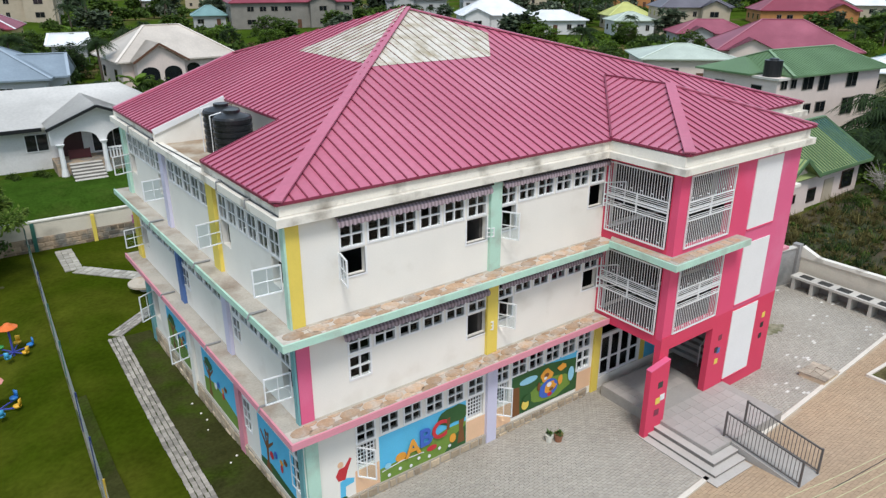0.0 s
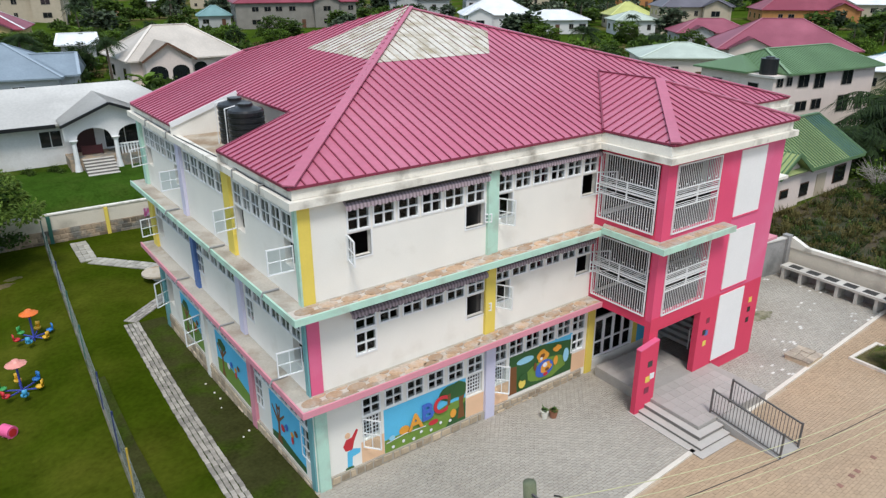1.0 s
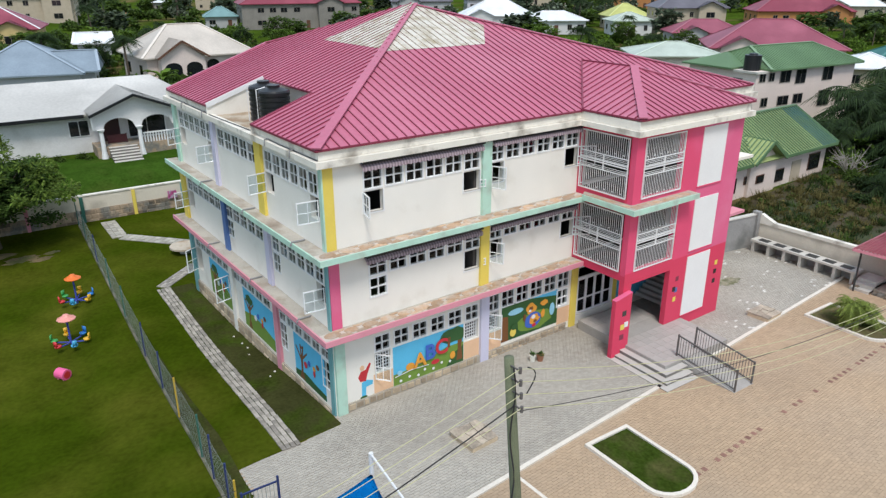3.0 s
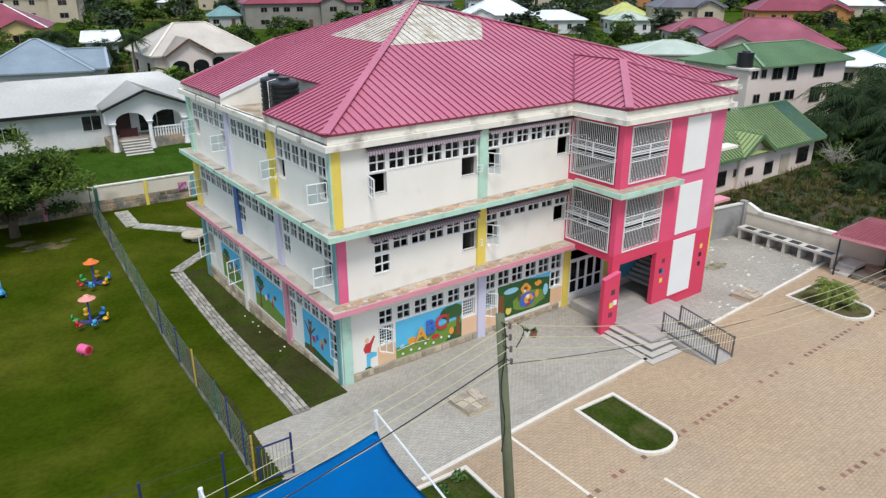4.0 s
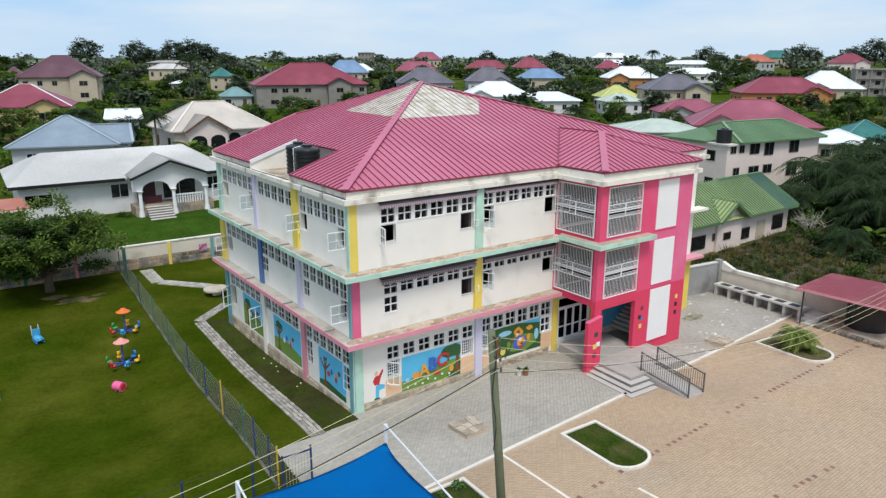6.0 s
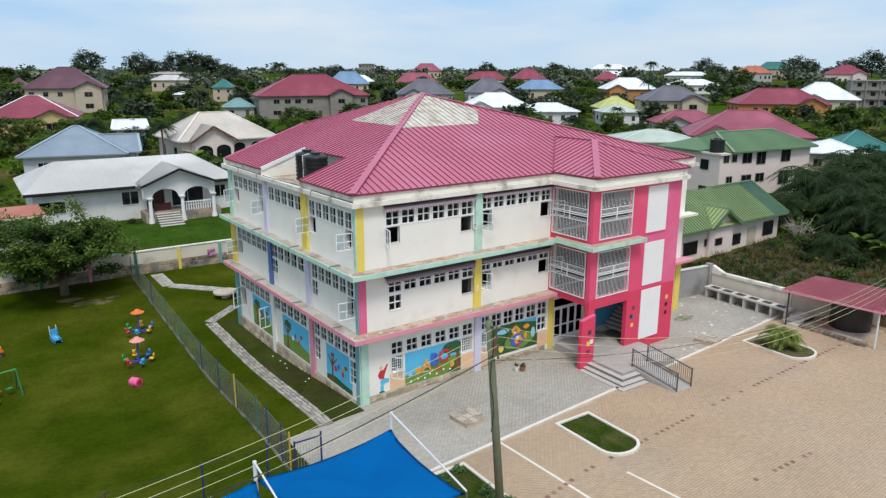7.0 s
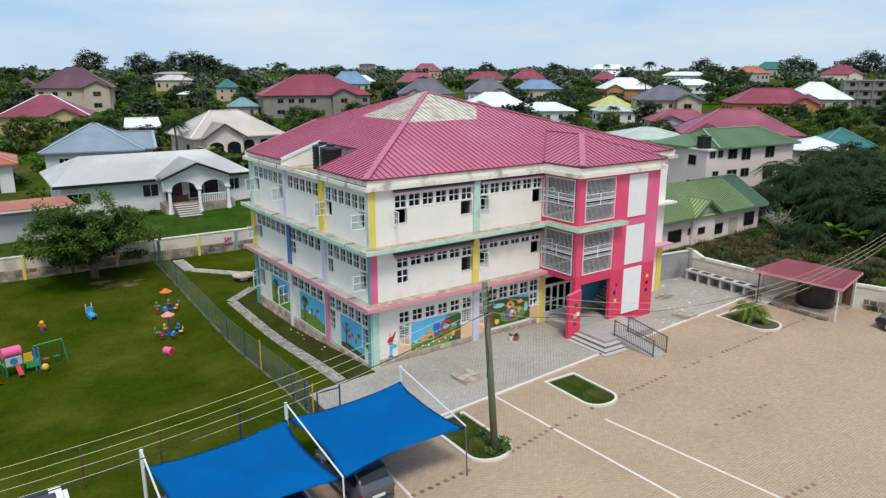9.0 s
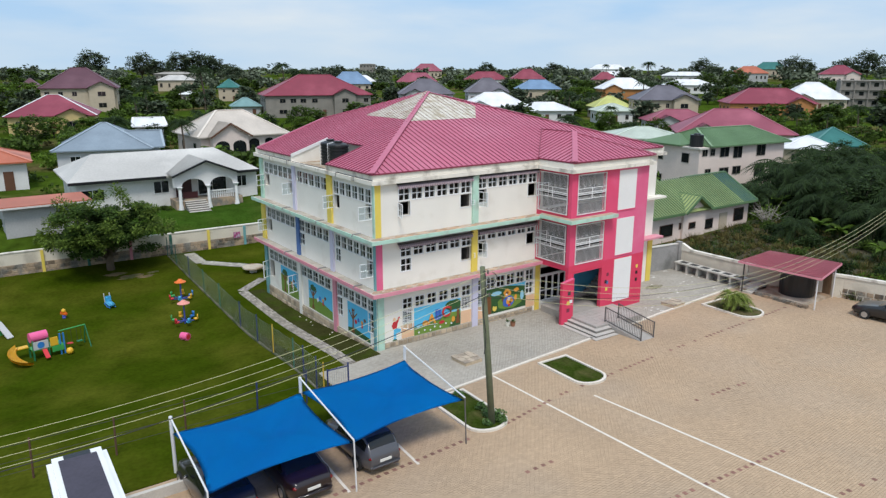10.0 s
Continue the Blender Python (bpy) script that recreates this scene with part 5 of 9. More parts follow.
for row, (a, b) in enumerate((((1.3, 9.15), (8.2, 9.75)), ((10.2, 9.88), (14.0, 10.65)), ((14.2, 10.68), (22.7, 11.35)), ((22.9, 11.37), (36.5, 12.0)), ((18.4, 6.6), (24.0, 6.4)), ((8.3, 6.32), (10.0, 6.37)), ((11.5, 1.95), (18.6, 1.55)), ((15.6, -1.25), (22.0, -1.9)))):
    t = thing("brick_line", (*a, 0.03), "dashed line of dark red pavers", "paving line", kind="structure")
    a, b = Vector(a), Vector(b)
    n = int((b - a).length / 0.38)
    dr = random.Random(row)
    for i in range(n):
        if dr.random() < (0.45 if a.x > 22.8 else 0.25 if a.x > 14.1 else 0.08):
            continue
        p = a + (b - a) * (i / n)
        piece("paver", dash_me, t, (p.x, p.y, 0.031), math.degrees(math.atan2((b - a).y, (b - a).x)))


def leaf_ball(r, n, size, seed, squash=0.8):
    """A clump of small leaves with an uneven outline."""
    lr = random.Random(seed)
    vs, fs = [], []
    for i in range(n):
        a, u = lr.uniform(0, 6.283), lr.uniform(-0.35, 1)
        q = r * (0.55 + 0.5 * lr.random()) * (1 + 0.2 * math.sin(3 * a + seed))
        c = Vector((math.cos(a) * math.sqrt(max(0, 1 - u * u)), math.sin(a) * math.sqrt(max(0, 1 - u * u)), u * squash)) * q
        d1 = Vector((lr.uniform(-1, 1), lr.uniform(-1, 1), lr.uniform(-0.6, 0.6))).normalized() * size * lr.uniform(0.6, 1.3)
        d2 = d1.cross(Vector((lr.uniform(-1, 1), lr.uniform(-1, 1), lr.uniform(-1, 1)))).normalized() * size * 0.45
        k = len(vs)
        vs += [c, c + d1 * 0.5 + d2, c + d1, c + d1 * 0.5 - d2]
        fs.append((k, k + 1, k + 2, k + 3))
    return vs, fs


def raw(name, vs, fs, material):
    me = bpy.data.meshes.new(name)
    me.from_pydata([tuple(v) for v in vs], [], fs)
    me.materials.append(material)
    return me


def shrub(at, r, seed, label, name="shrub", n=420, size=0.14, m="leaf"):
    vs, fs = leaf_ball(r, n, size, seed)
    ob = new(name, raw(name, [v + Vector((0, 0, r * 0.3)) for v in vs], fs, M[m]))
    ob.matrix_basis = pose(*at)
    return tagged(ob, label, "shrub")


BEDTURF = mat("thin_bed_turf", (0.036, 0.058, 0.009), 0.95, 0.45, 1.2, 9, 0.7, stain=(0.065, 0.066, 0.022), stain_at=(0.45, 0.65), stain_scale=0.9, spec=0.0)


def island(x0, x1, y0, y1, label, turf=None):
    r = (x1 - x0) / 2
    def ring(o):
        pts = [(x1 - o, y1 - o), (x0 + o, y1 - o)]
        return pts + [(x0 + r - (r - o) * math.cos(math.pi * k / 10), y0 + r * 0.8 - (r * 0.8 - o) * math.sin(math.pi * k / 10)) for k in range(11)]
    t = thing("planted_island", ((x0 + x1) / 2, (y0 + y1) / 2, 0), label, "planting bed")
    out, inn = ring(0), ring(0.14)
    bm = bmesh.new()
    lo, hi, hj, lj = ([bm.verts.new((x, y, z)) for x, y in q] for q, z in ((out, 0), (out, 0.14), (inn, 0.14), (inn, 0.0)))
    n = len(out)
    for i in range(n):
        j = (i + 1) % n
        for a, b in ((lo, hi), (hi, hj), (hj, lj)):
            bm.faces.new((a[i], a[j], b[j], b[i]))
    bmesh.ops.recalc_face_normals(bm, faces=bm.faces)
    part("kerb", bm, KERB, t)
    bm = bmesh.new()
    slab(bm, inn, 0.0, 0.08)
    bmesh.ops.recalc_face_normals(bm, faces=bm.faces)
    part("turf", bm, turf or BEDTURF, t)


island(8.3, 10.45, 9.6, 13.75, "grass bed with a white kerb round the power pole")
island(15.64, 17.72, 10.5, 14.08, "grass bed with a white kerb in the car park")
island(31.45, 33.75, 11.75, 15.4, "dry earthy bed with a white kerb and a bushy palm", mat("dry_bed_earth", (0.13, 0.11, 0.055), 0.95, 0.35, 1.5, 10, 0.6, stain=(0.06, 0.075, 0.02), stain_at=(0.45, 0.62), stain_scale=1.3, spec=0.0))
for x, y, r in ((10.1, 10.5, 0.32), (9.8, 10.9, 0.28), (9.95, 10.05, 0.26), (9.3, 10.2, 0.2), (9.9, 13.4, 0.22), (9.2, 13.2, 0.16), (9.95, 11.6, 0.25)):
    shrub((x, y, 0.08), r, int(x * 31 + y * 7), "small clipped green shrub in the grass bed", n=200, size=0.1)

# ---- power pole and lines ----
M["wood"] = mat("weathered_pole_wood", (0.13, 0.145, 0.085), 0.85, 0.25, 3, 30, 0.3)
M["wire"] = mat("pale_wire", (0.55, 0.53, 0.3), 0.5, 0.1)
M["cable"] = mat("black_cable", (0.02, 0.02, 0.02), 0.6, 0.1)
pole = thing("power_pole", (9.52, 10.2, 0.05), "leaning weathered wooden power pole with insulators", "power pole")
bm = bmesh.new()
tube(bm, [(9.52, 10.2, 0.0), (9.33, 10.4, 3.7), (9.14, 10.6, 7.35)], 0.16, 12, 0.115)
part("mast", bm, M["wood"], pole, smooth=True)
HOOK = []
for z in (7.2, 6.88, 6.55, 6.2):
    f = z / 7.4
    p = Vector((9.52 - 0.42 * f, 10.2 + 0.3 * f, z))
    bm = bmesh.new()
    beam(bm, p, p + Vector((0.02, -0.3, 0.0)), 0.03)
    tube(bm, [p + Vector((0.02, -0.3, -0.06)), p + Vector((0.02, -0.3, 0.09))], 0.04, 8)
    part("insulator", bm, M["railiron"], pole)
    HOOK.append(p + Vector((0.02, -0.3, 0.05)))
bm = bmesh.new()
tube(bm, [(9.05 + 0.07 * math.sin(k * 0.9), 10.32 - 0.01 * k, 7.25 - 0.34 * k) for k in range(12)], 0.02, 6)
part("service_cable", bm, M["cable"], pole)
bm = bmesh.new()
tube(bm, [(9.45 + 0.24 * math.sin(k * 0.45), 10.3, 6.45 + 0.14 * k - 0.006 * k * k) for k in range(8)], 0.016, 6)
part("service_cable", bm, M["cable"], pole)


def hang(a, b, sag, n=24):
    a, b = Vector(a), Vector(b)
    return [a + (b - a) * (i / n) - Vector((0, 0, 4 * sag * (i / n) * (1 - i / n))) for i in range(n + 1)]


for i, h in enumerate(HOOK):
    bm = bmesh.new()
    tube(bm, hang(h, (-25, 8.5, 7.5 - 0.3 * i), 1.9), 0.0075, 5)
    solid("power_line", bm, M["wire"], "thin pale overhead power line", "power line", "overhead lines", at=(0, 0, 0))
    bm = bmesh.new()
    tube(bm, hang(h, (46, 10.0, 6.9 - 0.3 * i), 3.0), 0.0085, 5)
    solid("power_line", bm, M["wire"], "thin pale overhead power line", "power line", "overhead lines")
bm = bmesh.new()
tube(bm, hang((9.2, 10.4, 6.18), (-25, 5.94, 6.9), 1.5), 0.016, 5)
solid("service_line", bm, M["cable"], "black service cable from the pole", "cable", "overhead lines")
bm = bmesh.new()
tube(bm, hang((9.2, 10.4, 6.0), (46, 10.0, 5.6), 2.0), 0.01, 5)
solid("service_line", bm, M["cable"], "black service cable hung below the power lines", "cable", "overhead lines")
for x, y in ((-25, 8.5), (-25, 5.9), (46, 10.0)):
    bm = bmesh.new()
    tube(bm, [(0, 0, -0.2), (0, 0, 7.8)], 0.16, 10, 0.12)
    solid("power_pole", bm, M["wood"], "plain wooden power pole", "power pole", at=(x, y, terrain(x, y)))

# ---- shade sails ----
M["sail"] = mat("blue_shade_cloth", (0.001, 0.2, 0.57), 0.9, 0.08, 0.4, 60, 0.1, spec=0.1)
M["steel"] = mat("white_steel_post", (0.7, 0.7, 0.7), 0.4, 0.06)
HIGH = [Vector((-3.3, 14.0, 2.35)), Vector((2.25, 14.5, 2.4)), Vector((7.85, 15.0, 2.42))]
LOWP = [Vector((-3.4, 8.85, 1.9)), Vector((2.1, 9.1, 1.95)), Vector((7.6, 9.65, 1.95))]
SAILS = []
for i in range(2):
    t = thing("shade_sail", (HIGH[i].x + 2.8, 12, 0), "bright blue cloth shade sail over parked cars", "shade sail", "car park shades")
    SAILS.append(t)
    a, b = HIGH[i] - Vector((0, 0, 0.6)), HIGH[i + 1] - Vector((0, 0, 0.6))
    c, d = LOWP[i + 1], LOWP[i]
    bm = bmesh.new()
    n = 24
    g = []
    for v_ in range(n + 1):
        row = []
        for u_ in range(n + 1):
            u, v = u_ / n, v_ / n
            p = (a * (1 - u) + b * u) * (1 - v) + (d * (1 - u) + c * u) * v
            bow = 0.34 * (1 - v) * 4 * u * (1 - u) * 0.6 - 0.34 * v * 4 * u * (1 - u) * 0.15
            p = p + Vector((0, 0, 0.1 * math.sin(math.pi * u) * math.sin(math.pi * v) + 0.05 * math.sin(u * 9) * math.sin(math.pi * v) - 0.26 * max(0.0, 1 - abs(u + 0.8 * v - 0.95) / 0.3) * math.sin(math.pi * v) + 0.12 * max(0.0, 1 - abs(u - v) / 0.22) * math.sin(math.pi * u)))
            p.y += (-0.32 * (1 - v) + 0.35 * v) * 4 * u * (1 - u)
            p.x += (0.3 * (1 - u) - 0.3 * u) * 4 * v * (1 - v)
            row.append(bm.verts.new(p))
        g.append(row)
    faces = []
    for r0, r1 in zip(g, g[1:]):
        for k in range(n):
            faces.append(bm.faces.new((r0[k], r1[k], r1[k + 1], r0[k + 1])))
    bmesh.ops.solidify(bm, geom=faces, thickness=0.012)
    part("cloth", bm, M["sail"], t, smooth=True)
for i in range(3):
    t = SAILS[min(i, 1)]
    bm = bmesh.new()
    tube(bm, [(HIGH[i].x, HIGH[i].y, 0), HIGH[i] + Vector((0, 0, 0.12))], 0.07, 10)
    part("tall_post", bm, M["steel"], t)
    bm = bmesh.new()
    tube(bm, [HIGH[i] + Vector((0, 0, 0.08)), LOWP[i] + Vector((0, 0, 0.12))], 0.035, 8)
    part("sloping_beam", bm, M["steel"], t)
    bm = bmesh.new()
    tube(bm, [(LOWP[i].x - 0.05, LOWP[i].y - 0.2, 0), LOWP[i] + Vector((0, 0, 0.1))], 0.03, 8)
    part("low_post", bm, M["railiron"] if i == 2 else M["steel"], t)

# ---- vehicles ----
def paint_mat(name, c):
    m = mat(name, c, 0.28, 0.05, 1, 30, 0.0)
    m.node_tree.nodes["Principled BSDF"].inputs["Coat Weight"].default_value = 0.6
    return m


M["tyre"] = mat("tyre_rubber", (0.02, 0.02, 0.02), 0.9, 0.1)
M["rim"] = mat("alloy_rim", (0.5, 0.5, 0.5), 0.35, 0.05, metal=0.8)
M["glass_dark"] = mat("tinted_car_glass", (0.012, 0.014, 0.016), 0.06, 0.02, bump=0.0)
M["lamp_red"] = mat("red_tail_lamp", (0.22, 0.008, 0.01), 0.2, 0.05, bump=0.0)
M["plate"] = mat("number_plate", (0.7, 0.7, 0.66), 0.5, 0.05)


def car(at, turn, paint, label, hatch=True, length=4.3, width=1.76, height=1.48, plate=True):
    """A car with its nose to +y and its tail at the given place."""
    t = thing("car", at, label, "car", "parked cars", turn=turn)
    W, L, H = width / 2, length, height
    if hatch:
        top = [(-0.06, 0.82), (0.0, 0.92), (0.05, 0.99), (0.14, 1.1), (0.3, H - 0.17), (0.5, H - 0.05), (0.85, H - 0.005), (1.4, H), (1.95, H - 0.03), (2.2, H - 0.14), (2.55, 1.13), (2.9, 0.99), (3.35, 0.92), (3.8, 0.84), (L - 0.15, 0.72), (L - 0.02, 0.58)]
        glass, side = ((3, 5), (9, 11)), (4, 10)
    else:
        top = [(-0.06, 0.8), (0.0, 0.92), (0.08, 0.97), (0.4, 1.0), (0.7, 1.02), (0.9, 1.12), (1.25, H - 0.13), (1.5, H - 0.03), (1.9, H), (2.4, H - 0.03), (2.7, H - 0.14), (3.05, 1.1), (3.35, 0.96), (3.8, 0.88), (4.2, 0.79), (L - 0.15, 0.68), (L - 0.02, 0.56)]
        glass, side = ((4, 7), (10, 12)), (5, 11)
    belt = 0.93
    sections = []
    for y, zt in top:
        w = W * (0.8 + 0.2 * smooth01((y + 0.12) / 0.55)) * (0.76 + 0.24 * smooth01((L + 0.05 - y) / 0.75))
        zb = min(belt, zt - 0.05)
        k = min(1, max(0, (zt - zb) / 0.45))
        wg = w * (0.93 - 0.16 * k)
        low = 0.42 if y < 0 or y > L - 0.1 else 0.26
        half = [(w * 0.9, low), (w * 0.99, low + 0.12), (w, 0.6), (w * 0.985, zb - 0.12), (w * 0.955, zb), (w * 0.94 + (wg - w * 0.94) * 0.15, zb + (zt - zb) * 0.16), (wg, zb + (zt - zb) * 0.84), (wg * 0.9, zt - 0.012), (wg * 0.5, zt + 0.012 * k)]
        sections.append([Vector((-x_, y, z_)) for x_, z_ in half] + [Vector((x_, y, z_)) for x_, z_ in half[::-1]])
    m_ = len(sections[0])

    def skin(name, i0, i1, j0, j1, material, lift=0.0):
        bm = bmesh.new()
        g = []
        for i in range(i0, i1 + 1):
            row = []
            for j in range(j0, j1 + 1):
                a, b = sections[max(i - 1, 0)][j], sections[min(i + 1, len(top) - 1)][j]
                c, d = sections[i][max(j - 1, 0)], sections[i][min(j + 1, m_ - 1)]
                nrm = (b - a).cross(c - d)
                nrm = nrm.normalized() * (lift if nrm.z + (sections[i][j].x * nrm.x) >= 0 else -lift) if nrm.length else Vector()
                row.append(bm.verts.new(sections[i][j] + nrm))
            g.append(row)
        for r0, r1 in zip(g, g[1:]):
            for k in range(len(r0) - 1):
                bm.faces.new((r0[k], r0[k + 1], r1[k + 1], r1[k]))
        if not lift:
            bm.faces.new(g[0][::-1]); bm.faces.new(g[-1])
            for r0, r1 in zip(g, g[1:]):
                bm.faces.new((r0[-1], r0[0], r1[0], r1[-1]))
        bmesh.ops.recalc_face_normals(bm, faces=bm.faces)
        part(name, bm, material, t, local=True, smooth=True)
    skin("body", 0, len(top) - 1, 0, m_ - 1, paint)
    skin("rear_window", glass[0][0], glass[0][1], 7, m_ - 8, M["glass_dark"], 0.01)
    skin("windscreen", glass[1][0], glass[1][1], 7, m_ - 8, M["glass_dark"], 0.01)
    skin("side_window", side[0], side[1], 5, 6, M["glass_dark"], 0.01)
    skin("side_window", side[0], side[1], m_ - 7, m_ - 6, M["glass_dark"], 0.01)
    for s in (-1, 1):
        bm = boxes((s * (W - 0.24) - 0.13, s * (W - 0.24) + 0.13, -0.05, 0.12, 0.7, 0.84))
        bmesh.ops.bevel(bm, geom=bm.edges[:], offset=0.04, segments=3, affect="EDGES")
        part("tail_lamp", bm, M["lamp_red"], t, local=True, smooth=True)
        bm = boxes((s * (W + 0.07) - 0.09, s * (W + 0.07) + 0.09, 2.45, 2.57, 0.95, 1.07))
        bmesh.ops.bevel(bm, geom=bm.edges[:], offset=0.04, segments=3, affect="EDGES")
        part("wing_mirror", bm, paint, t, local=True, smooth=True)
    if plate:
        part("number_plate", boxes((-0.26, 0.26, -0.085, -0.06, 0.56, 0.67)), M["plate"], t, local=True)
    bm = boxes((-W + 0.14, W - 0.14, -0.12, 0.12, 0.3, 0.5))
    bmesh.ops.bevel(bm, geom=bm.edges[:], offset=0.07, segments=3, affect="EDGES")
    part("bumper", bm, paint, t, local=True, smooth=True)
    for x in (-W + 0.05, W - 0.05):
        for y in (0.8, L - 0.85):
            bm = bmesh.new()
            tube(bm, [(x - 0.1, y, 0.31), (x + 0.1, y, 0.31)], 0.31, 18)
            w = part("wheel", bm, M["tyre"], t, local=True)
            bm = bmesh.new()
            tube(bm, [(x - 0.105, y, 0.31), (x + 0.105, y, 0.31)], 0.19, 12)
            part("rim", bm, M["rim"], w, local=True)
    return t


car((3.6, 9.45, 0.03), 2, paint_mat("grey_car_paint", (0.07, 0.07, 0.08)), "grey hatchback with a dark rear window under a blue shade", True, 4.0, 1.64, 1.47)
car((0.45, 9.2, 0.03), 3, paint_mat("maroon_car_paint", (0.012, 0.005, 0.007)), "dark maroon saloon parked under a blue shade", False, 4.6, 1.8, 1.45)
car((-2.35, 9.35, 0.03), 2, paint_mat("black_car_paint", (0.015, 0.015, 0.018)), "black saloon parked under a blue shade", False, 4.5, 1.8, 1.45)
car((39.2, 4.5, 0.03), 8, paint_mat("charcoal_car_paint", (0.012, 0.012, 0.014)), "dark car parked by the boundary wall", True, 4.4, 1.8, 1.6)
bus = thing("minibus", (-6.7, 7.55, 0.03), "white minibus with a dark roof panel", "minibus")
bm = boxes((-0.95, 0.95, 0, 5.6, 0.4, 2.5))
bmesh.ops.bevel(bm, geom=bm.edges[:], offset=0.17, segments=6, affect="EDGES")
part("body", bm, paint_mat("white_van_paint", (0.82, 0.82, 0.81)), bus, local=True)
bm = bmesh.new()
box(bm, -0.6, 0.6, 0.3, 5.1, 2.49, 2.53)
bmesh.ops.bevel(bm, geom=bm.edges[:], offset=0.015, segments=2, affect="EDGES")
part("roof_panel", bm, mat("dark_roof_panel", (0.055, 0.05, 0.07), 0.85, 0.2, 1, 8, 0.05), bus, local=True)
part("roof_panel", boxes((-0.42, 0.42, 5.104, 5.42, 2.495, 2.52)), M["tank"], bus, local=True)
part("windscreen", boxes((-0.8, 0.8, 5.585, 5.62, 1.35, 2.2)), M["glass_dark"], bus, local=True)
for s in (-1, 1):
    part("side_window", boxes((s * 0.955 - 0.012, s * 0.955 + 0.012, 0.5, 5.0, 1.45, 2.15)), M["glass_dark"], bus, local=True)
    for y in (1.0, 4.5):
        bm = bmesh.new()
        tube(bm, [(s * 0.85 - 0.1, y, 0.34), (s * 0.85 + 0.1, y, 0.34)], 0.34, 18)
        part("wheel", bm, M["tyre"], bus, local=True)

# ---- compound walls, fences and path ----
M["rust"] = mat("rusty_post", (0.1, 0.05, 0.03), 0.8, 0.3, 5, 30, 0.2)
M["green_post"] = mat("green_post_paint", (0.03, 0.13, 0.1), 0.6, 0.15)
M["blue_post"] = mat("blue_post_paint", (0.02, 0.035, 0.13), 0.6, 0.15)
M["yellow_post"] = mat("yellow_post_paint", (0.55, 0.36, 0.04), 0.6, 0.15)
M["wallcream"] = mat("cream_wall_paint", (0.66, 0.6, 0.5), 0.85, 0.1, 0.6, 15, 0.15, stain=(0.36, 0.32, 0.26), stain_at=(0.55, 0.8), stain_scale=0.5)
M["block"] = mat("grey_block_render", (0.3, 0.29, 0.28), 0.9, 0.2, 1, 14, 0.3, stain=(0.17, 0.17, 0.16), stain_at=(0.5, 0.7), stain_scale=0.6)
M["fieldstone"] = mat("wall_fieldstone", (0.3, 0.225, 0.155), 0.9, 0.3, 1.6, 9, 0.4, stain=(0.16, 0.15, 0.13), stain_at=(0.45, 0.6), stain_scale=1.2, per_object=0.5)
M["chain"] = mat("dull_wire", (0.3, 0.33, 0.32), 0.7, 0.15)
BY0, BZ0, BZ1 = 51.8, -0.75, 1.22
bwall = thing("wall_back", (0, BY0, BZ0), "cream boundary wall with a stone-clad lower half", "wall", kind="structure")
part("wall_body", boxes((-42, 17, BY0, BY0 + 0.2, BZ0, BZ1)), M["wallcream"], bwall)
part("coping", boxes((-42, 17, BY0 - 0.05, BY0 + 0.25, BZ1, BZ1 + 0.08)), M["fascia"], bwall)
part("stone_backing", boxes((-42, 17, BY0 - 0.05, BY0 - 0.001, BZ0, 0.25)), M["fieldstone"], bwall)
for i, x in enumerate(np.arange(-27.92, 16, 3.35)):
    part("pilaster", boxes((x - 0.11, x + 0.11, BY0 - 0.14, BY0 - 0.001, BZ0, BZ1 - 0.05)), M[("teal", "yellow", "green_post", "dusty", "green_post", "yellow")[i % 6]], bwall)
for bm in stones(bwall, -13, 16.8, -0.72, 0.24, lambda u, d, z: (u, BY0 - 0.051 - d * 0.6, z), 3, mw=(0.3, 0.75)):
    part("stone", bm, M["fieldstone"], bwall)


clo = thing("hanging_cloth", (11.5, BY0 - 0.1, 0.3), "pink patterned cloth hung on the boundary wall", "cloth")
cq = random.Random(4)
bm = bmesh.new()
grid_ = [[bm.verts.new((-0.32 + 0.08 * i, -0.07 - 0.035 * math.sin(i * 1.7) - 0.01 * k, 0.42 - 0.14 * k + cq.uniform(-0.015, 0.015))) for k in range(5)] for i in range(9)]
for i in range(8):
    for k in range(4):
        bm.faces.new((grid_[i][k], grid_[i + 1][k], grid_[i + 1][k + 1], grid_[i][k + 1]))
bmesh.ops.solidify(bm, geom=bm.faces[:], thickness=0.012)
part("cloth", bm, mat("pink_patterned_cloth", (0.6, 0.14, 0.36), 0.9, 0.2, 4, 12, 0.1, stain=(0.62, 0.5, 0.62), stain_at=(0.46, 0.54), stain_scale=5.0), clo, local=True)


def run(pts, z0, z1, thick, name, material, parent):
    """Straight lengths of wall along a line in plan, butted at its corners."""
    for (xa, ya, za), (xb, yb, zb) in zip(pts, pts[1:]):
        d = Vector((xb - xa, yb - ya)).normalized()
        n = Vector((-d.y, d.x)) * thick / 2
        bm = bmesh.new()
        c = [(xa - n.x, ya - n.y, za), (xb - n.x, yb - n.y, zb), (xb + n.x, yb + n.y, zb), (xa + n.x, ya + n.y, za)]
        lo = [bm.verts.new((x, y, terrain(x, y) + z0)) for x, y, z in c]
        hi = [bm.verts.new((x, y, z + z1)) for x, y, z in c]
        bm.faces.new(hi); bm.faces.new(lo[::-1])
        for i in range(4):
            bm.faces.new((lo[i], lo[(i + 1) % 4], hi[(i + 1) % 4], hi[i]))
        bmesh.ops.recalc_face_normals(bm, faces=bm.faces)
        part(name, bm, material, parent)


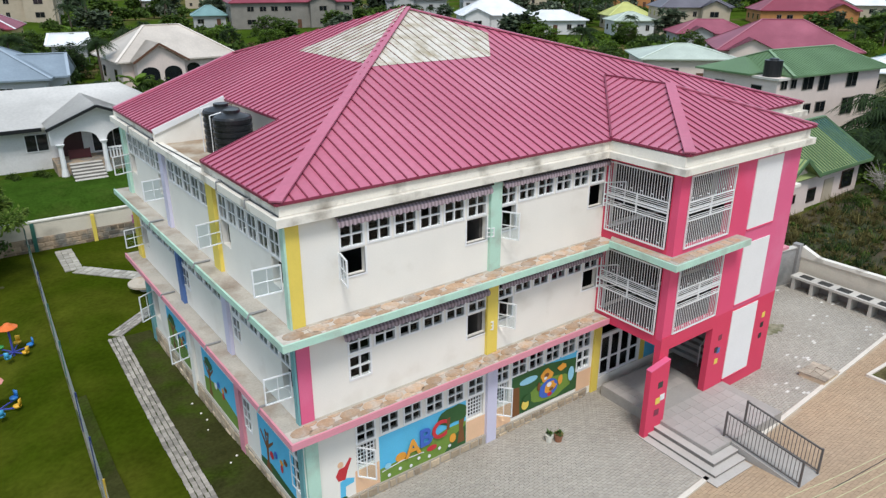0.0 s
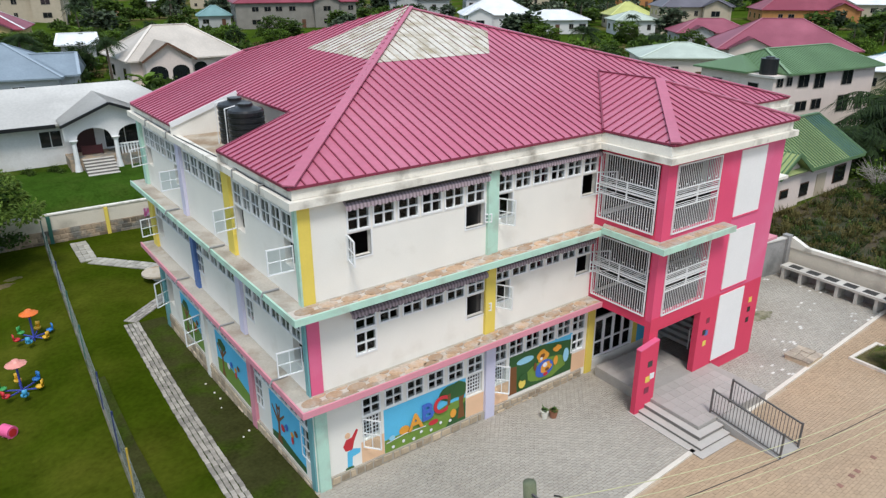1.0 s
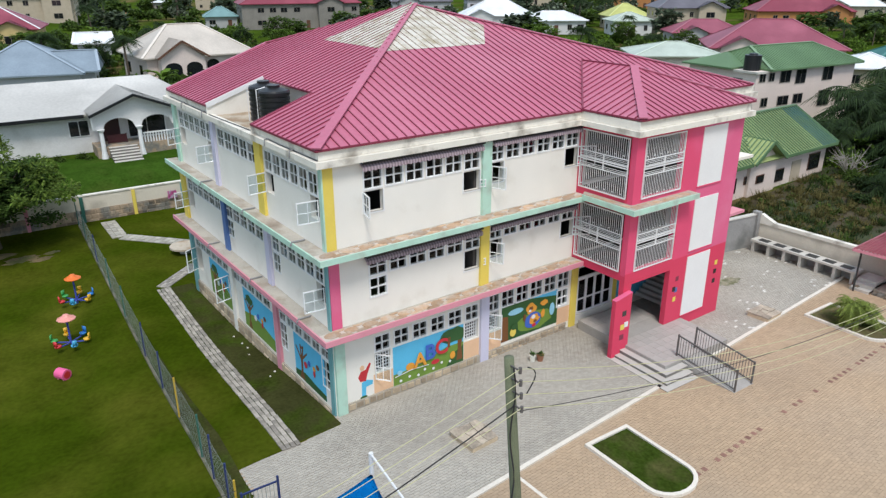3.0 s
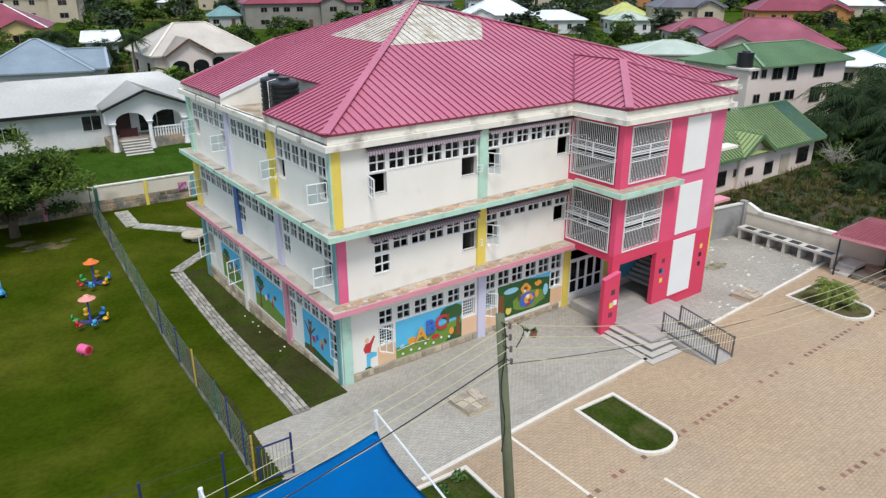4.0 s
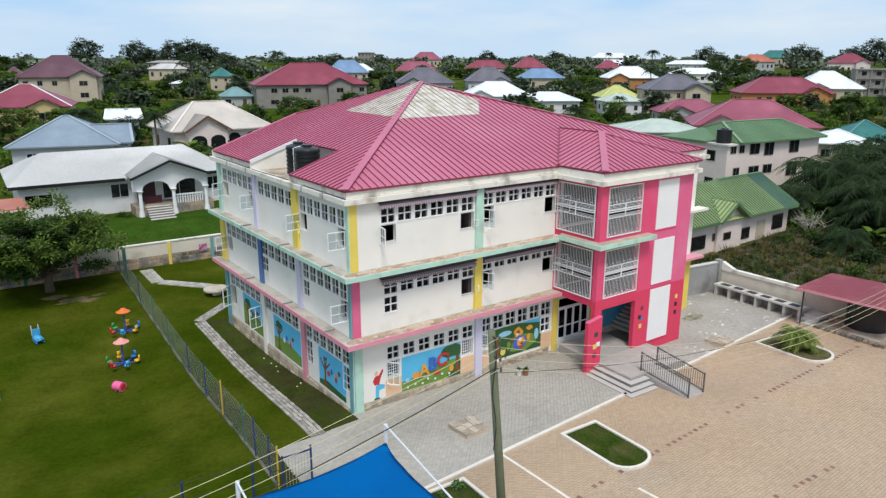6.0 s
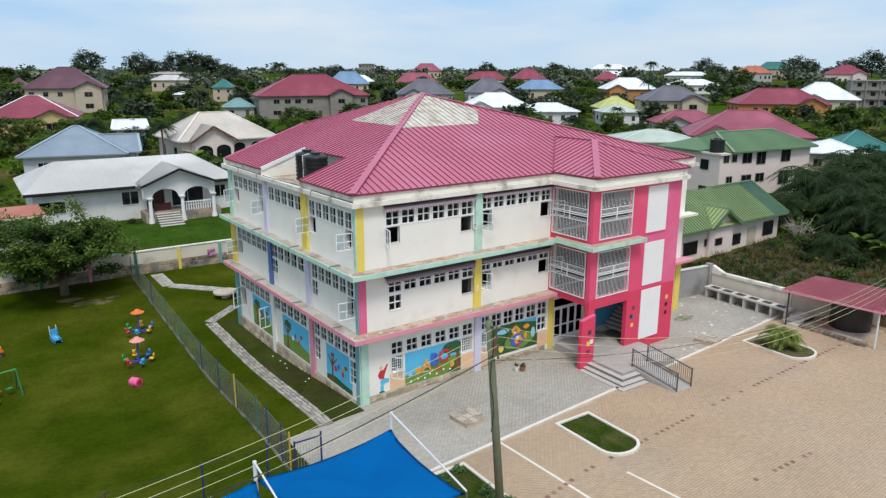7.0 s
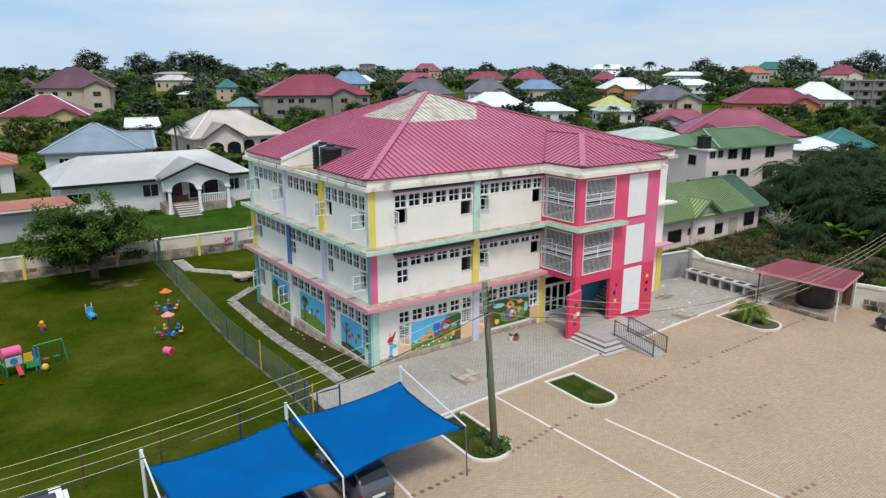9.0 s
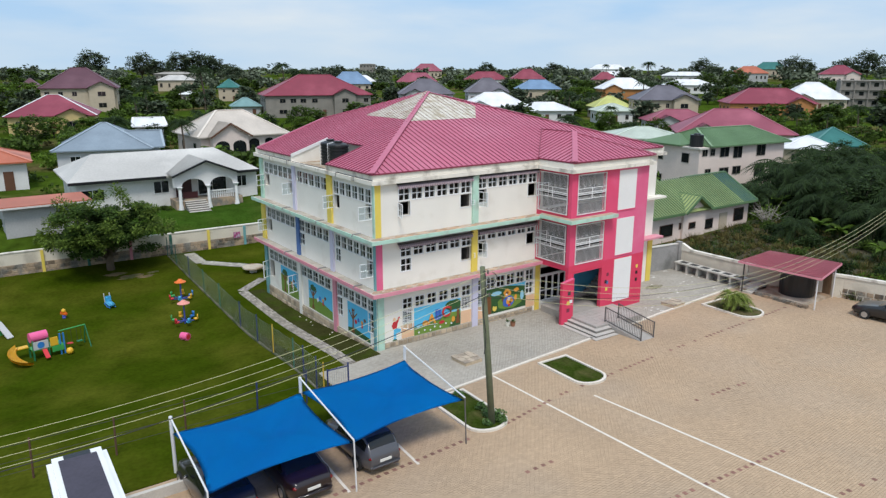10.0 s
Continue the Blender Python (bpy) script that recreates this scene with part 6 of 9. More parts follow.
gwall = thing("wall_grey", (34, 22.5, 0), "weathered grey block wall beside the school", "wall", kind="structure")
run([(33.3, 22.93, 2.0), (37.7, 22.45, 2.0)], -0.3, 0, 0.2, "wall_body", M["block"], gwall)
run([(33.25, 22.93, 2.07), (37.8, 22.44, 2.07)], 2.0, 0, 0.3, "coping", M["pale_concrete"], gwall)
part("pier", boxes((37.65, 38.0, 22.2, 22.6, -0.2, 2.2)), M["block"], gwall)
ewall = thing("wall_east", (39, 15, 0), "cream boundary wall with stone-clad foot along the car park", "wall", kind="structure")
EL = [(38.05, 22.2, 2.0), (38.1, 21.3, 1.62), (38.35, 16.5, 1.6), (41.1, 11.0, 1.6), (41.9, 8.2, 1.6), (44.0, 0.0, 1.6), (48, -16, 1.6), (52, -44, 1.6)]
run(EL, -0.3, 0, 0.2, "wall_body", M["wallcream"], ewall)
run([(x, y, z + 0.08) for x, y, z in EL], 1.5, 0, 0.3, "coping", M["fascia"], ewall)
for (xa, ya, _), (xb, yb, _) in zip(EL[3:6], EL[4:7]):
    d = Vector((xb - xa, yb - ya)); L_ = d.length; d.normalize(); n = Vector((d.y, -d.x))
    n = n if n.x < 0 else -n
    for bm in stones(ewall, 0, L_, 0.03, 0.75, lambda u, q, z: (xa + d.x * u + n.x * (0.101 + q), ya + d.y * u + n.y * (0.101 + q), z), 2, mw=(0.35, 0.75)):
        part("stone", bm, M["fieldstone"], ewall)
# concrete benches along the east wall
bench = thing("concrete_counter", (37.3, 18.8, 0.04), "long low concrete counter with block legs along the wall", "counter")
part("top", boxes((36.9, 37.7, 15.9, 22.0, 0.66, 0.78)), M["pale_concrete"], bench)
for i in range(7):
    y = 16.0 + i * 0.96
    part("leg", boxes((36.95, 37.65, y, y + 0.16, 0, 0.66)), M["pale_concrete"], bench)
for i in range(6):
    y = 16.24 + i * 0.96
    part("basin", boxes((37.05, 37.5, y, y + 0.6, 0.781, 0.8)), M["iron"], bench, "dark basin let into the counter")
    part("back_panel", boxes((37.62, 37.65, y - 0.07, y + 0.71, 0, 0.655)), M["block"], bench)
steps2 = thing("concrete_steps", (37.3, 14.9, 0.03), "worn concrete steps beside the shelter", "steps")
for i in range(3):
    part("step", boxes((36.4 + i * 0.35, 38.2, 14.9, 15.85, 0, 0.17 * (i + 1))), M["pale_concrete"], steps2)
# open shelter with a crimson roof
M["sheet_red"] = mat("faded_crimson_sheet", (0.44, 0.1, 0.13), 0.5, 0.12, 1.0, 10, 0.05, stain=(0.5, 0.2, 0.2), stain_at=(0.5, 0.8))
shel = thing("shelter", (38.5, 13, 0), "open shelter with a crimson sheet roof on thin posts", "shelter")
bm = bmesh.new()
A_, B_, C_, D_ = Vector((36.0, 15.9, 2.35)), Vector((36.75, 10.35, 2.3)), Vector((41.1, 11.3, 2.45)), Vector((40.0, 16.0, 2.5))
n = 30
prev = None
for i in range(n * 2 + 1):
    t = i / (n * 2)
    lift = 0.025 if i % 2 else 0.0
    r = [bm.verts.new((A_ + (B_ - A_) * t) + Vector((0, 0, lift))), bm.verts.new((D_ + (C_ - D_) * t) + Vector((0, 0, lift)))]
    if prev:
        bm.faces.new((prev[0], r[0], r[1], prev[1]))
    prev = r
bmesh.ops.solidify(bm, geom=bm.faces[:], thickness=0.02)
part("roof", bm, M["sheet_red"], shel)
bm = bmesh.new()
for a, b in ((A_, B_), (B_, C_), (C_, D_), (D_, A_)):
    beam(bm, a - Vector((0, 0, 0.08)), b - Vector((0, 0, 0.08)), 0.07, 0.13)
part("roof_frame", bm, M["dusty"], shel)
for x, y in ((36.3, 15.6), (36.85, 10.6), (40.6, 11.4), (39.6, 15.8)):
    bm = bmesh.new()
    tube(bm, [(x, y, 0), (x, y, 2.3)], 0.05, 8)
    part("post", bm, M["iron"] if y > 14 else M["steel"], shel)
part("floor", boxes((36.9, 40.4, 11.4, 15.3, 0, 0.22)), M["dirty_slab"], shel, "dirty tan concrete floor")
MUD = mat("brown_plank_screen", (0.17, 0.11, 0.06), 0.9, 0.3, 2, 18, 0.3)
for k in range(11):
    part("screen_board", boxes((40.45, 40.49, 11.5 + k * 0.34, 11.82 + k * 0.34, 0.1, 2.1 + 0.05 * (k % 3))), MUD, shel, "brown timber screen board")
sq_ = random.Random(23)
for k in range(16):
    y = 11.0 + k * 0.3
    part("edge_stone", boxes((36.55 + sq_.uniform(-0.06, 0.06), 36.88, y, y + sq_.uniform(0.2, 0.28), 0.0, sq_.uniform(0.12, 0.24))), M["fieldstone"], shel)
tb = thing("water_tank", (38.8, 13.0, 0.22), "large black plastic tank under the shelter", "water tank")
bm = bmesh.new()
tube(bm, [(0, 0, 0), (0, 0, 0.5), (0, 0, 1.0), (0, 0, 1.5)], 1.15, 24)
tube(bm, [(0, 0, 1.5), (0, 0, 1.62)], 0.5, 16)
part("tank_body", bm, M["tank"], tb, local=True)

# chain-link fence beside the lawn
fence = thing("fence", (4.8, 32, -0.5), "chain-link fence on painted posts round the lawn", "fence")
FX = lambda y: 4.45 + 0.02 * (y - 17)
FZ = lambda y: terrain(FX(y), y) + 0.04
for i, (y, m) in enumerate(((17.0, "yellow_post"), (17.9, "blue_post"), (19.6, "blue_post"), (21.0, "green_post"), (24.2, "yellow_post"), (27.0, "blue_post"), (30.4, "blue_post"), (35.0, "green_post"), (39.2, "green_post"), (43.6, "blue_post"), (48.0, "green_post"), (51.3, "green_post"))):
    bm = bmesh.new()
    tube(bm, [(FX(y), y, FZ(y)), (FX(y), y, FZ(y) + 1.75)], 0.035, 8)
    part("post", bm, M[m], fence)


def netting(name, place, length, h, step, r, parent):
    """Crossing wires from end to end; place(u, z) gives the point."""
    vs, fs = [], []
    def wire(p, q):
        p, q = Vector(p), Vector(q)
        d = (q - p).normalized()
        s = d.cross(Vector((0.3, 0.9, 0.2))).normalized() * r
        u = d.cross(s).normalized() * r
        k = len(vs)
        vs.extend([p + s, p - s * 0.5 + u, p - s * 0.5 - u, q + s, q - s * 0.5 + u, q - s * 0.5 - u])
        fs.extend([(k, k + 1, k + 4, k + 3), (k + 1, k + 2, k + 5, k + 4), (k + 2, k, k + 3, k + 5)])
    u = -h
    while u < length:
        for s in (0, 1):
            a, b = (u, u + h)
            za, zb = (0, h) if s == 0 else (h, 0)
            if a < 0:
                za = za + (zb - za) * (0 - a) / h; a = 0
            if b > length:
                zb = zb - (zb - za) * (b - length) / (b - a); b = length
            if b > a:
                wire(place(a, za), place(b, zb))
        u += step
    for z in (0.02, h):
        k = 0.0
        while k < length:
            wire(place(k, z), place(min(length, k + 2), z))
            k += 2
    ob = new(name, raw(name, [PLACE[parent].inverted() @ v for v in vs], fs, M["chain"]))
    ob.parent = parent


MOSSY = mat("mossy_concrete", (0.16, 0.145, 0.105), 0.95, 0.3, 1.2, 10, 0.3, stain=(0.04, 0.055, 0.02), stain_at=(0.42, 0.6), stain_scale=0.7)
netting("netting", lambda u, z: (FX(17 + u), 17 + u, FZ(17 + u) + z), 34.2, 1.6, 0.2, 0.0024, fence)
for k in range(17):
    ya, yb = 17 + k * 2.02, 17 + (k + 1) * 2.02 - 0.02
    fk = bmesh.new()
    beam(fk, (FX(ya), ya, FZ(ya)), (FX(yb), yb, FZ(yb)), 0.11, 0.1)
    part("fence_kerb", fk, MOSSY, fence)
draped("fence_verge", [(FX(17.2) + 0.08, 17.2), (FX(17.2) + 0.75, 17.2), (FX(22) + 0.85, 22), (FX(27) + 0.6, 27), (FX(33) + 0.45, 33), (FX(33) + 0.08, 33)], 0.056, BORDER, "bare trodden earth strip along the fence", category="verge")
fence2 = thing("fence", (-8, 16.7, 0), "wire fence on rusty posts between lawn and car park", "fence")
for x in (-18.2, -15.0, -11.6, -8.0, -5.0, -2.2, 1.0, 3.4):
    bm = bmesh.new()
    tube(bm, [(x, 16.7, -0.05), (x + 0.04, 16.7, 1.75)], 0.04, 8)
    part("post", bm, M["rust"] if x < 0 else M["blue_post"], fence2)
bm = bmesh.new()
for z in (0.5, 1.0, 1.65):
    tube(bm, [(-20, 16.7, z), (-8, 16.7, z - 0.04), (-2.2, 16.7, z), (4.4, 16.7, z)], 0.01, 5)
part("wire", bm, M["cable"], fence2)
gate = thing("gate", (4.9, 17.0, 0), "small blue and yellow iron gate in the fence", "gate")
bm = boxes((4.5, 4.56, 16.68, 16.74, 0, 1.5), (5.6, 5.66, 16.68, 16.74, 0, 1.6), (4.56, 5.6, 16.69, 16.73, 1.4, 1.45), (4.56, 5.6, 16.69, 16.73, 0.15, 0.2))
part("gate_frame", bm, M["blue_post"], gate)
for i in range(8):
    part("bar", boxes((4.645 + i * 0.12, 4.657 + i * 0.12, 16.704, 16.716, 0.2, 1.4)), M["chain"], gate)
strip("retaining_kerb", (-22, 12.3), (2.2, 12.75), 0.18, 0.45, M["pale_concrete"], "low grey concrete wall behind the parking bays", "kerb")

# brick path across the lawn
M["pathbrick"] = mat("grey_path_paver", (0.33, 0.295, 0.255), 0.9, 0.25, 2, 20, 0.3, per_object=0.35)
M["pathflag"] = mat("pale_path_flag", (0.4, 0.37, 0.32), 0.9, 0.22, 2, 20, 0.3, stain=(0.2, 0.19, 0.13), stain_at=(0.5, 0.7), stain_scale=1.0, per_object=0.25)
path = thing("path", (6.6, 28, -0.3), "narrow grey paver path across the lawn", "path", kind="structure")
pm = to_mesh("paver", boxes((-0.074, 0.074, -0.134, 0.134, 0, 0.05)), M["pathbrick"])


sway = random.Random(17)


def pave(a, b, wide, parent, me, rows=4, step=0.28):
    a, b = Vector(a), Vector(b)
    d = (b - a).normalized(); n = Vector((d.y, -d.x))
    ang = math.degrees(math.atan2(d.y, d.x)) - 90
    L_ = (b - a).length
    k = 0.14
    while k < L_:
        for r in range(rows):
            p = a + d * k + n * ((r + 0.5) / rows - 0.5) * wide
            piece("paver", me, parent, (p.x + sway.uniform(-0.012, 0.012), p.y, terrain(p.x, p.y) + 0.045 + sway.uniform(-0.008, 0.008)), ang + sway.uniform(-2.5, 2.5))
        k += step
pave((7.22, 19.7), (7.22, 37.3), 0.71, path, pm)
pave((7.2, 37.6), (9.7, 39.9), 0.71, path, pm)
side_path = thing("side_path", (8.0, 47, -0.4), "worn grey stone path behind the school", "path", kind="structure")
flag_me = to_mesh("paver", boxes((-0.15, 0.15, -0.2, 0.2, 0, 0.05)), M["pathflag"])
pave((11.35, 42.6), (7.15, 47.2), 0.95, side_path, flag_me, 3, 0.42)
pave((6.95, 47.3), (6.9, 50.9), 0.95, side_path, flag_me, 3, 0.42)
table = thing("round_table", (9.7, 42.2, terrain(9.7, 42.2)), "low round concrete table on the lawn", "table")
bm = bmesh.new(); tube(bm, [(0, 0, 0.42), (0, 0, 0.52)], 0.85, 24)
part("tabletop", bm, M["dirty_slab"], table, local=True)
bm = bmesh.new(); tube(bm, [(0, 0, 0), (0, 0, 0.42)], 0.3, 14)
part("base", bm, M["pale_concrete"], table, local=True)

# ---- playground ----
def plastic(name, c):
    return mat(name, c, 0.4, 0.06, 2, 30, 0.0)
PL = {"red": plastic("red_plastic", (0.6, 0.03, 0.04)), "orange": plastic("orange_plastic", (0.75, 0.16, 0.02)), "pink": plastic("pink_plastic", (0.8, 0.12, 0.3)), "salmon": plastic("faded_pink_plastic", (0.75, 0.3, 0.25)),
      "blue": plastic("blue_plastic", (0.03, 0.2, 0.55)), "sky": plastic("sky_blue_plastic", (0.06, 0.35, 0.6)), "yellow": plastic("yellow_plastic", (0.75, 0.42, 0.03)), "green": plastic("green_plastic", (0.05, 0.32, 0.08)),
      "steelblue": plastic("blue_enamel", (0.06, 0.08, 0.4)), "teal": plastic("dark_green_enamel", (0.02, 0.16, 0.07)), "grey": plastic("grey_plastic", (0.5, 0.5, 0.5))}


def lathe(prof, n=16):
    bm = bmesh.new()
    rings = [[bm.verts.new((math.cos(2 * math.pi * k / n) * r, math.sin(2 * math.pi * k / n) * r, z)) for k in range(n)] for r, z in prof]
    for a, b in zip(rings, rings[1:]):
        for k in range(n):
            bm.faces.new((a[k], a[(k + 1) % n], b[(k + 1) % n], b[k]))
    bm.faces.new(rings[0][::-1]); bm.faces.new(rings[-1])
    return bm


def carousel(x, y, top, label, turn):
    t = thing("merry_go_round", (x, y, terrain(x, y) + 0.05), label, "merry-go-round", "playground toys", turn=turn)
    part("pole", lathe([(0.045, 0), (0.045, 1.5)]), PL["steelblue"], t, local=True)
    part("canopy", lathe([(0.02, 1.68), (0.12, 1.66), (0.2, 1.58), (0.42, 1.46), (0.4, 1.42), (0.14, 1.46)], 10), PL[top], t, local=True)
    for i, c in enumerate(("blue", "yellow", "green", "red", "sky", "yellow")):
        a = i * math.pi / 3
        bm = bmesh.new()
        beam(bm, (0, 0, 0.22), (math.cos(a) * 0.72, math.sin(a) * 0.72, 0.25), 0.045)
        part("arm", bm, PL["steelblue"], t, local=True)
        s = lathe([(0.08, 0.26), (0.15, 0.31), (0.16, 0.38), (0.07, 0.38)], 12)
        bmesh.ops.create_cube(s, size=0.1, matrix=Matrix.Translation((0.12, 0, 0.5)) @ Matrix.Diagonal((0.5, 1.9, 2.8, 1)))
        bmesh.ops.transform(s, matrix=Matrix.Translation((math.cos(a) * 0.72, math.sin(a) * 0.72, 0)) @ Matrix.Rotation(a, 4, "Z"), verts=s.verts)
        part("seat", s, PL[c], t, local=True, smooth=True)


carousel(3.15, 38.9, "orange", "small merry-go-round with an orange canopy", 10)
carousel(2.2, 34.3, "salmon", "small merry-go-round with a faded pink canopy", 35)
pk = thing("play_tunnel", (1.45, 31.4, terrain(1.45, 31.4) + 0.05), "small pink plastic play tunnel on the lawn", "play tunnel", turn=-55)
bm = bmesh.new(); tube(bm, [(-0.34, 0, 0.3), (-0.3, 0, 0.3), (0.3, 0, 0.3), (0.34, 0, 0.3)], 0.3, 20)
part("shell", bm, PL["pink"], pk, local=True, smooth=False)
for x in (-0.352, 0.352):
    bm = bmesh.new(); tube(bm, [(x - 0.008, 0, 0.3), (x + 0.008, 0, 0.3)], 0.2, 16)
    part("opening", bm, PL["red"], pk, local=True)
for x in (-0.2, 0.2):
    part("foot", boxes((x - 0.05, x + 0.05, -0.2, 0.2, 0, 0.06)), PL["salmon"], pk, local=True)
rk = thing("rocking_toy", (-1.35, 41, terrain(-1.35, 41) + 0.05), "blue plastic rocking toy on the lawn", "rocking toy", turn=8)
bm = boxes((-0.32, 0.32, -0.6, 0.6, 0.12, 0.4)); bmesh.ops.bevel(bm, geom=bm.edges[:], offset=0.09, segments=3, affect="EDGES")
part("body", bm, PL["sky"], rk, local=True, smooth=True)
part("backrest", boxes((-0.3, 0.3, 0.3, 0.42, 0.4, 0.75)), PL["sky"], rk, local=True)
for x in (-0.28, 0.28):
    bm = bmesh.new(); tube(bm, [(x, 0.5, 0.3), (x, 0.62, 0.95)], 0.05, 8)
    part("handle", bm, PL["grey"], rk, local=True)
    bm = bmesh.new(); tube(bm, [(x, -0.65, 0.12), (x, 0, 0.02), (x, 0.65, 0.12)], 0.05, 8)
    part("rocker", bm, PL["blue"], rk, local=True)
sr = thing("spring_rider", (-4.4, 40.1, terrain(-4.4, 40.1) + 0.05), "small worn spring rider with yellow head", "spring rider", turn=40)
part("spring", lathe([(0.14, 0), (0.16, 0.08), (0.12, 0.14), (0.16, 0.22), (0.12, 0.3)], 10), PL["steelblue"], sr, local=True)
bm = boxes((-0.12, 0.12, -0.35, 0.35, 0.3, 0.55)); bmesh.ops.bevel(bm, geom=bm.edges[:], offset=0.07, segments=2, affect="EDGES")
part("seat", bm, PL["orange"], sr, local=True)
part("head", lathe([(0.05, 0.5), (0.17, 0.6), (0.17, 0.75), (0.05, 0.85)], 12), PL["yellow"], sr, local=True)
bm = bmesh.new(); tube(bm, [(-0.25, 0.1, 0.62), (0.25, 0.1, 0.62)], 0.03, 6)
part("handle", bm, PL["red"], sr, local=True)

PZ = terrain(-6.45, 33.3) + 0.05
ps = thing("play_set", (-6.45, 33.3, PZ), "plastic slide tower with pink roof, yellow slide and green swing beam", "play set", turn=13)
for x in (-0.5, 0.5):
    for y in (-0.45, 0.45):
        part("tower_post", boxes((x - 0.05, x + 0.05, y - 0.05, y + 0.05, 0, 1.5)), PL["teal"], ps, local=True)
part("deck", boxes((-0.55, 1.5, -0.5, 0.5, 0.72, 0.8)), PL["green"], ps, local=True)
bm = bmesh.new(); tube(bm, [(-0.55, 0, 1.62), (0.6, 0, 1.62)], 0.36, 18)
part("roof", bm, PL["pink"], ps, "pink barrel roof", local=True)
part("side_panel", boxes((-0.5, 0.5, -0.53, -0.48, 0.8, 1.4)), PL["grey"], ps, local=True)
bm = bmesh.new(); tube(bm, [(0, -0.535, 1.1), (0, -0.55, 1.1)], 0.24, 16)
part("round_window", bm, PL["blue"], ps, local=True)
bm = boxes((0.62, 1.15, -0.53, -0.48, 0.8, 1.45)); bmesh.ops.bevel(bm, geom=bm.edges[:], offset=0.02, segments=1, affect="EDGES")
part("side_panel", bm, PL["yellow"], ps, local=True)
part("side_panel", boxes((0.7, 1.5, -0.55, -0.5, 0.35, 0.72)), PL["green"], ps, local=True)
for x in (1.3, 1.55):
    part("tower_post", boxes((x - 0.05, x + 0.05, -0.5, -0.4, 0, 1.6)), PL["blue"], ps, local=True)
part("post_cap", lathe([(0.04, 1.55), (0.16, 1.62), (0.16, 1.74), (0.05, 1.82)], 12), PL["green"], ps, local=True)
bm = boxes((0.05, 0.35, -1.3, -0.5, 0.02, 0.08))
bmesh.ops.transform(bm, matrix=Matrix.Translation((0, -0.5, 0.72)) @ Matrix.Rotation(radians(38), 4, "X") @ Matrix.Translation((0, 0.5, -0.05)), verts=bm.verts)
part("climbing_board", bm, PL["red"], ps, local=True)
bm = bmesh.new()
prev = None
for i in range(17):
    a = math.pi * 0.5 + i / 16 * math.pi * 1.15
    c = Vector((-1.25 + math.cos(a) * 0.55, -0.1 + math.sin(a) * 0.75 - i * 0.03, 0.85 - 0.75 * (i / 16) ** 0.9))
    rad = Vector((math.cos(a), math.sin(a), 0))
    row = [bm.verts.new(c + rad * s * 0.24 + Vector((0, 0, z))) for s, z in ((-1.15, 0.2), (-0.9, 0.0), (0.9, 0.0), (1.15, 0.22))]
    if prev:
        for k in range(3):
            bm.faces.new((prev[k], row[k], row[k + 1], prev[k + 1]))
    prev = row
bmesh.ops.solidify(bm, geom=bm.faces[:], thickness=0.03)
part("slide", bm, PL["yellow"], ps, "orange-yellow curved slide", local=True, smooth=True)
part("slide_head", boxes((-1.3, -0.5, 0.4, 0.95, 0.78, 0.84)), PL["yellow"], ps, local=True)
bm = bmesh.new(); tube(bm, [(1.4, 0, 1.62), (3.3, 0.1, 1.62)], 0.05, 8)
part("swing_beam", bm, PL["green"], ps, local=True)
bm = bmesh.new()
tube(bm, [(3.3, 0.1, 1.62), (3.35, -0.55, 0)], 0.045, 8); tube(bm, [(3.3, 0.1, 1.62), (3.35, 0.7, 0)], 0.045, 8)
part("swing_leg", bm, PL["teal"], ps, local=True)
for x in (2.1, 2.8):
    bm = bmesh.new()
    tube(bm, [(x - 0.15, 0.05, 1.6), (x - 0.15, 0.05, 0.5)], 0.012, 5); tube(bm, [(x + 0.15, 0.05, 1.6), (x + 0.15, 0.05, 0.5)], 0.012, 5)
    sw = part("swing_chain", bm, M["iron"], ps, local=True)
    part("swing_seat", boxes((x - 0.2, x + 0.2, -0.08, 0.2, 0.45, 0.5)), PL["red" if x < 2.5 else "teal"], sw, local=True)
solid("play_ball", lathe([(0.03, 0), (0.14, 0.04), (0.2, 0.16), (0.2, 0.26), (0.13, 0.38), (0.02, 0.42)], 14), PL["yellow"], "small yellow plastic stool toy on the lawn", "toy", at=(-4.9, 32.9, terrain(-4.9, 32.9) + 0.05), smooth=True)
bd = thing("toy_slide", (-8.0, 38.2, terrain(-8, 38.2) + 0.05), "small white and green toy slide", "slide", turn=30)
bm = boxes((-0.2, 0.2, -0.7, 0.7, 0, 0.07)); bmesh.ops.transform(bm, matrix=Matrix.Translation((0, 0, 0.45)) @ Matrix.Rotation(radians(38), 4, "X"), verts=bm.verts)
part("chute", bm, PL["grey"], bd, local=True)
part("ladder", boxes((-0.2, 0.2, 0.5, 0.62, 0, 0.95)), PL["green"], bd, local=True)

for t, k in ((ps, (0.82, 0.82, 0.82)), (rk, (0.68, 0.9, 0.95)), (sr, (0.8, 0.8, 0.8)), (pk, (0.74, 0.8, 0.8))):
    t.scale = k
wq = random.Random(12)
for i in range(6):
    x, y = wq.uniform(8.45, 8.85), wq.uniform(25, 31)
    r_ = wq.uniform(0.03, 0.05)
    solid("white_stone", lathe([(0.02, 0), (r_, r_ * 0.3), (r_ * 0.9, r_ * 0.9), (0.02, r_ * 1.2)], 7), M["fascia"], "small white stone lying on the turf strip", "stone", "white stones", at=(x, y, terrain(x, y) + 0.05))

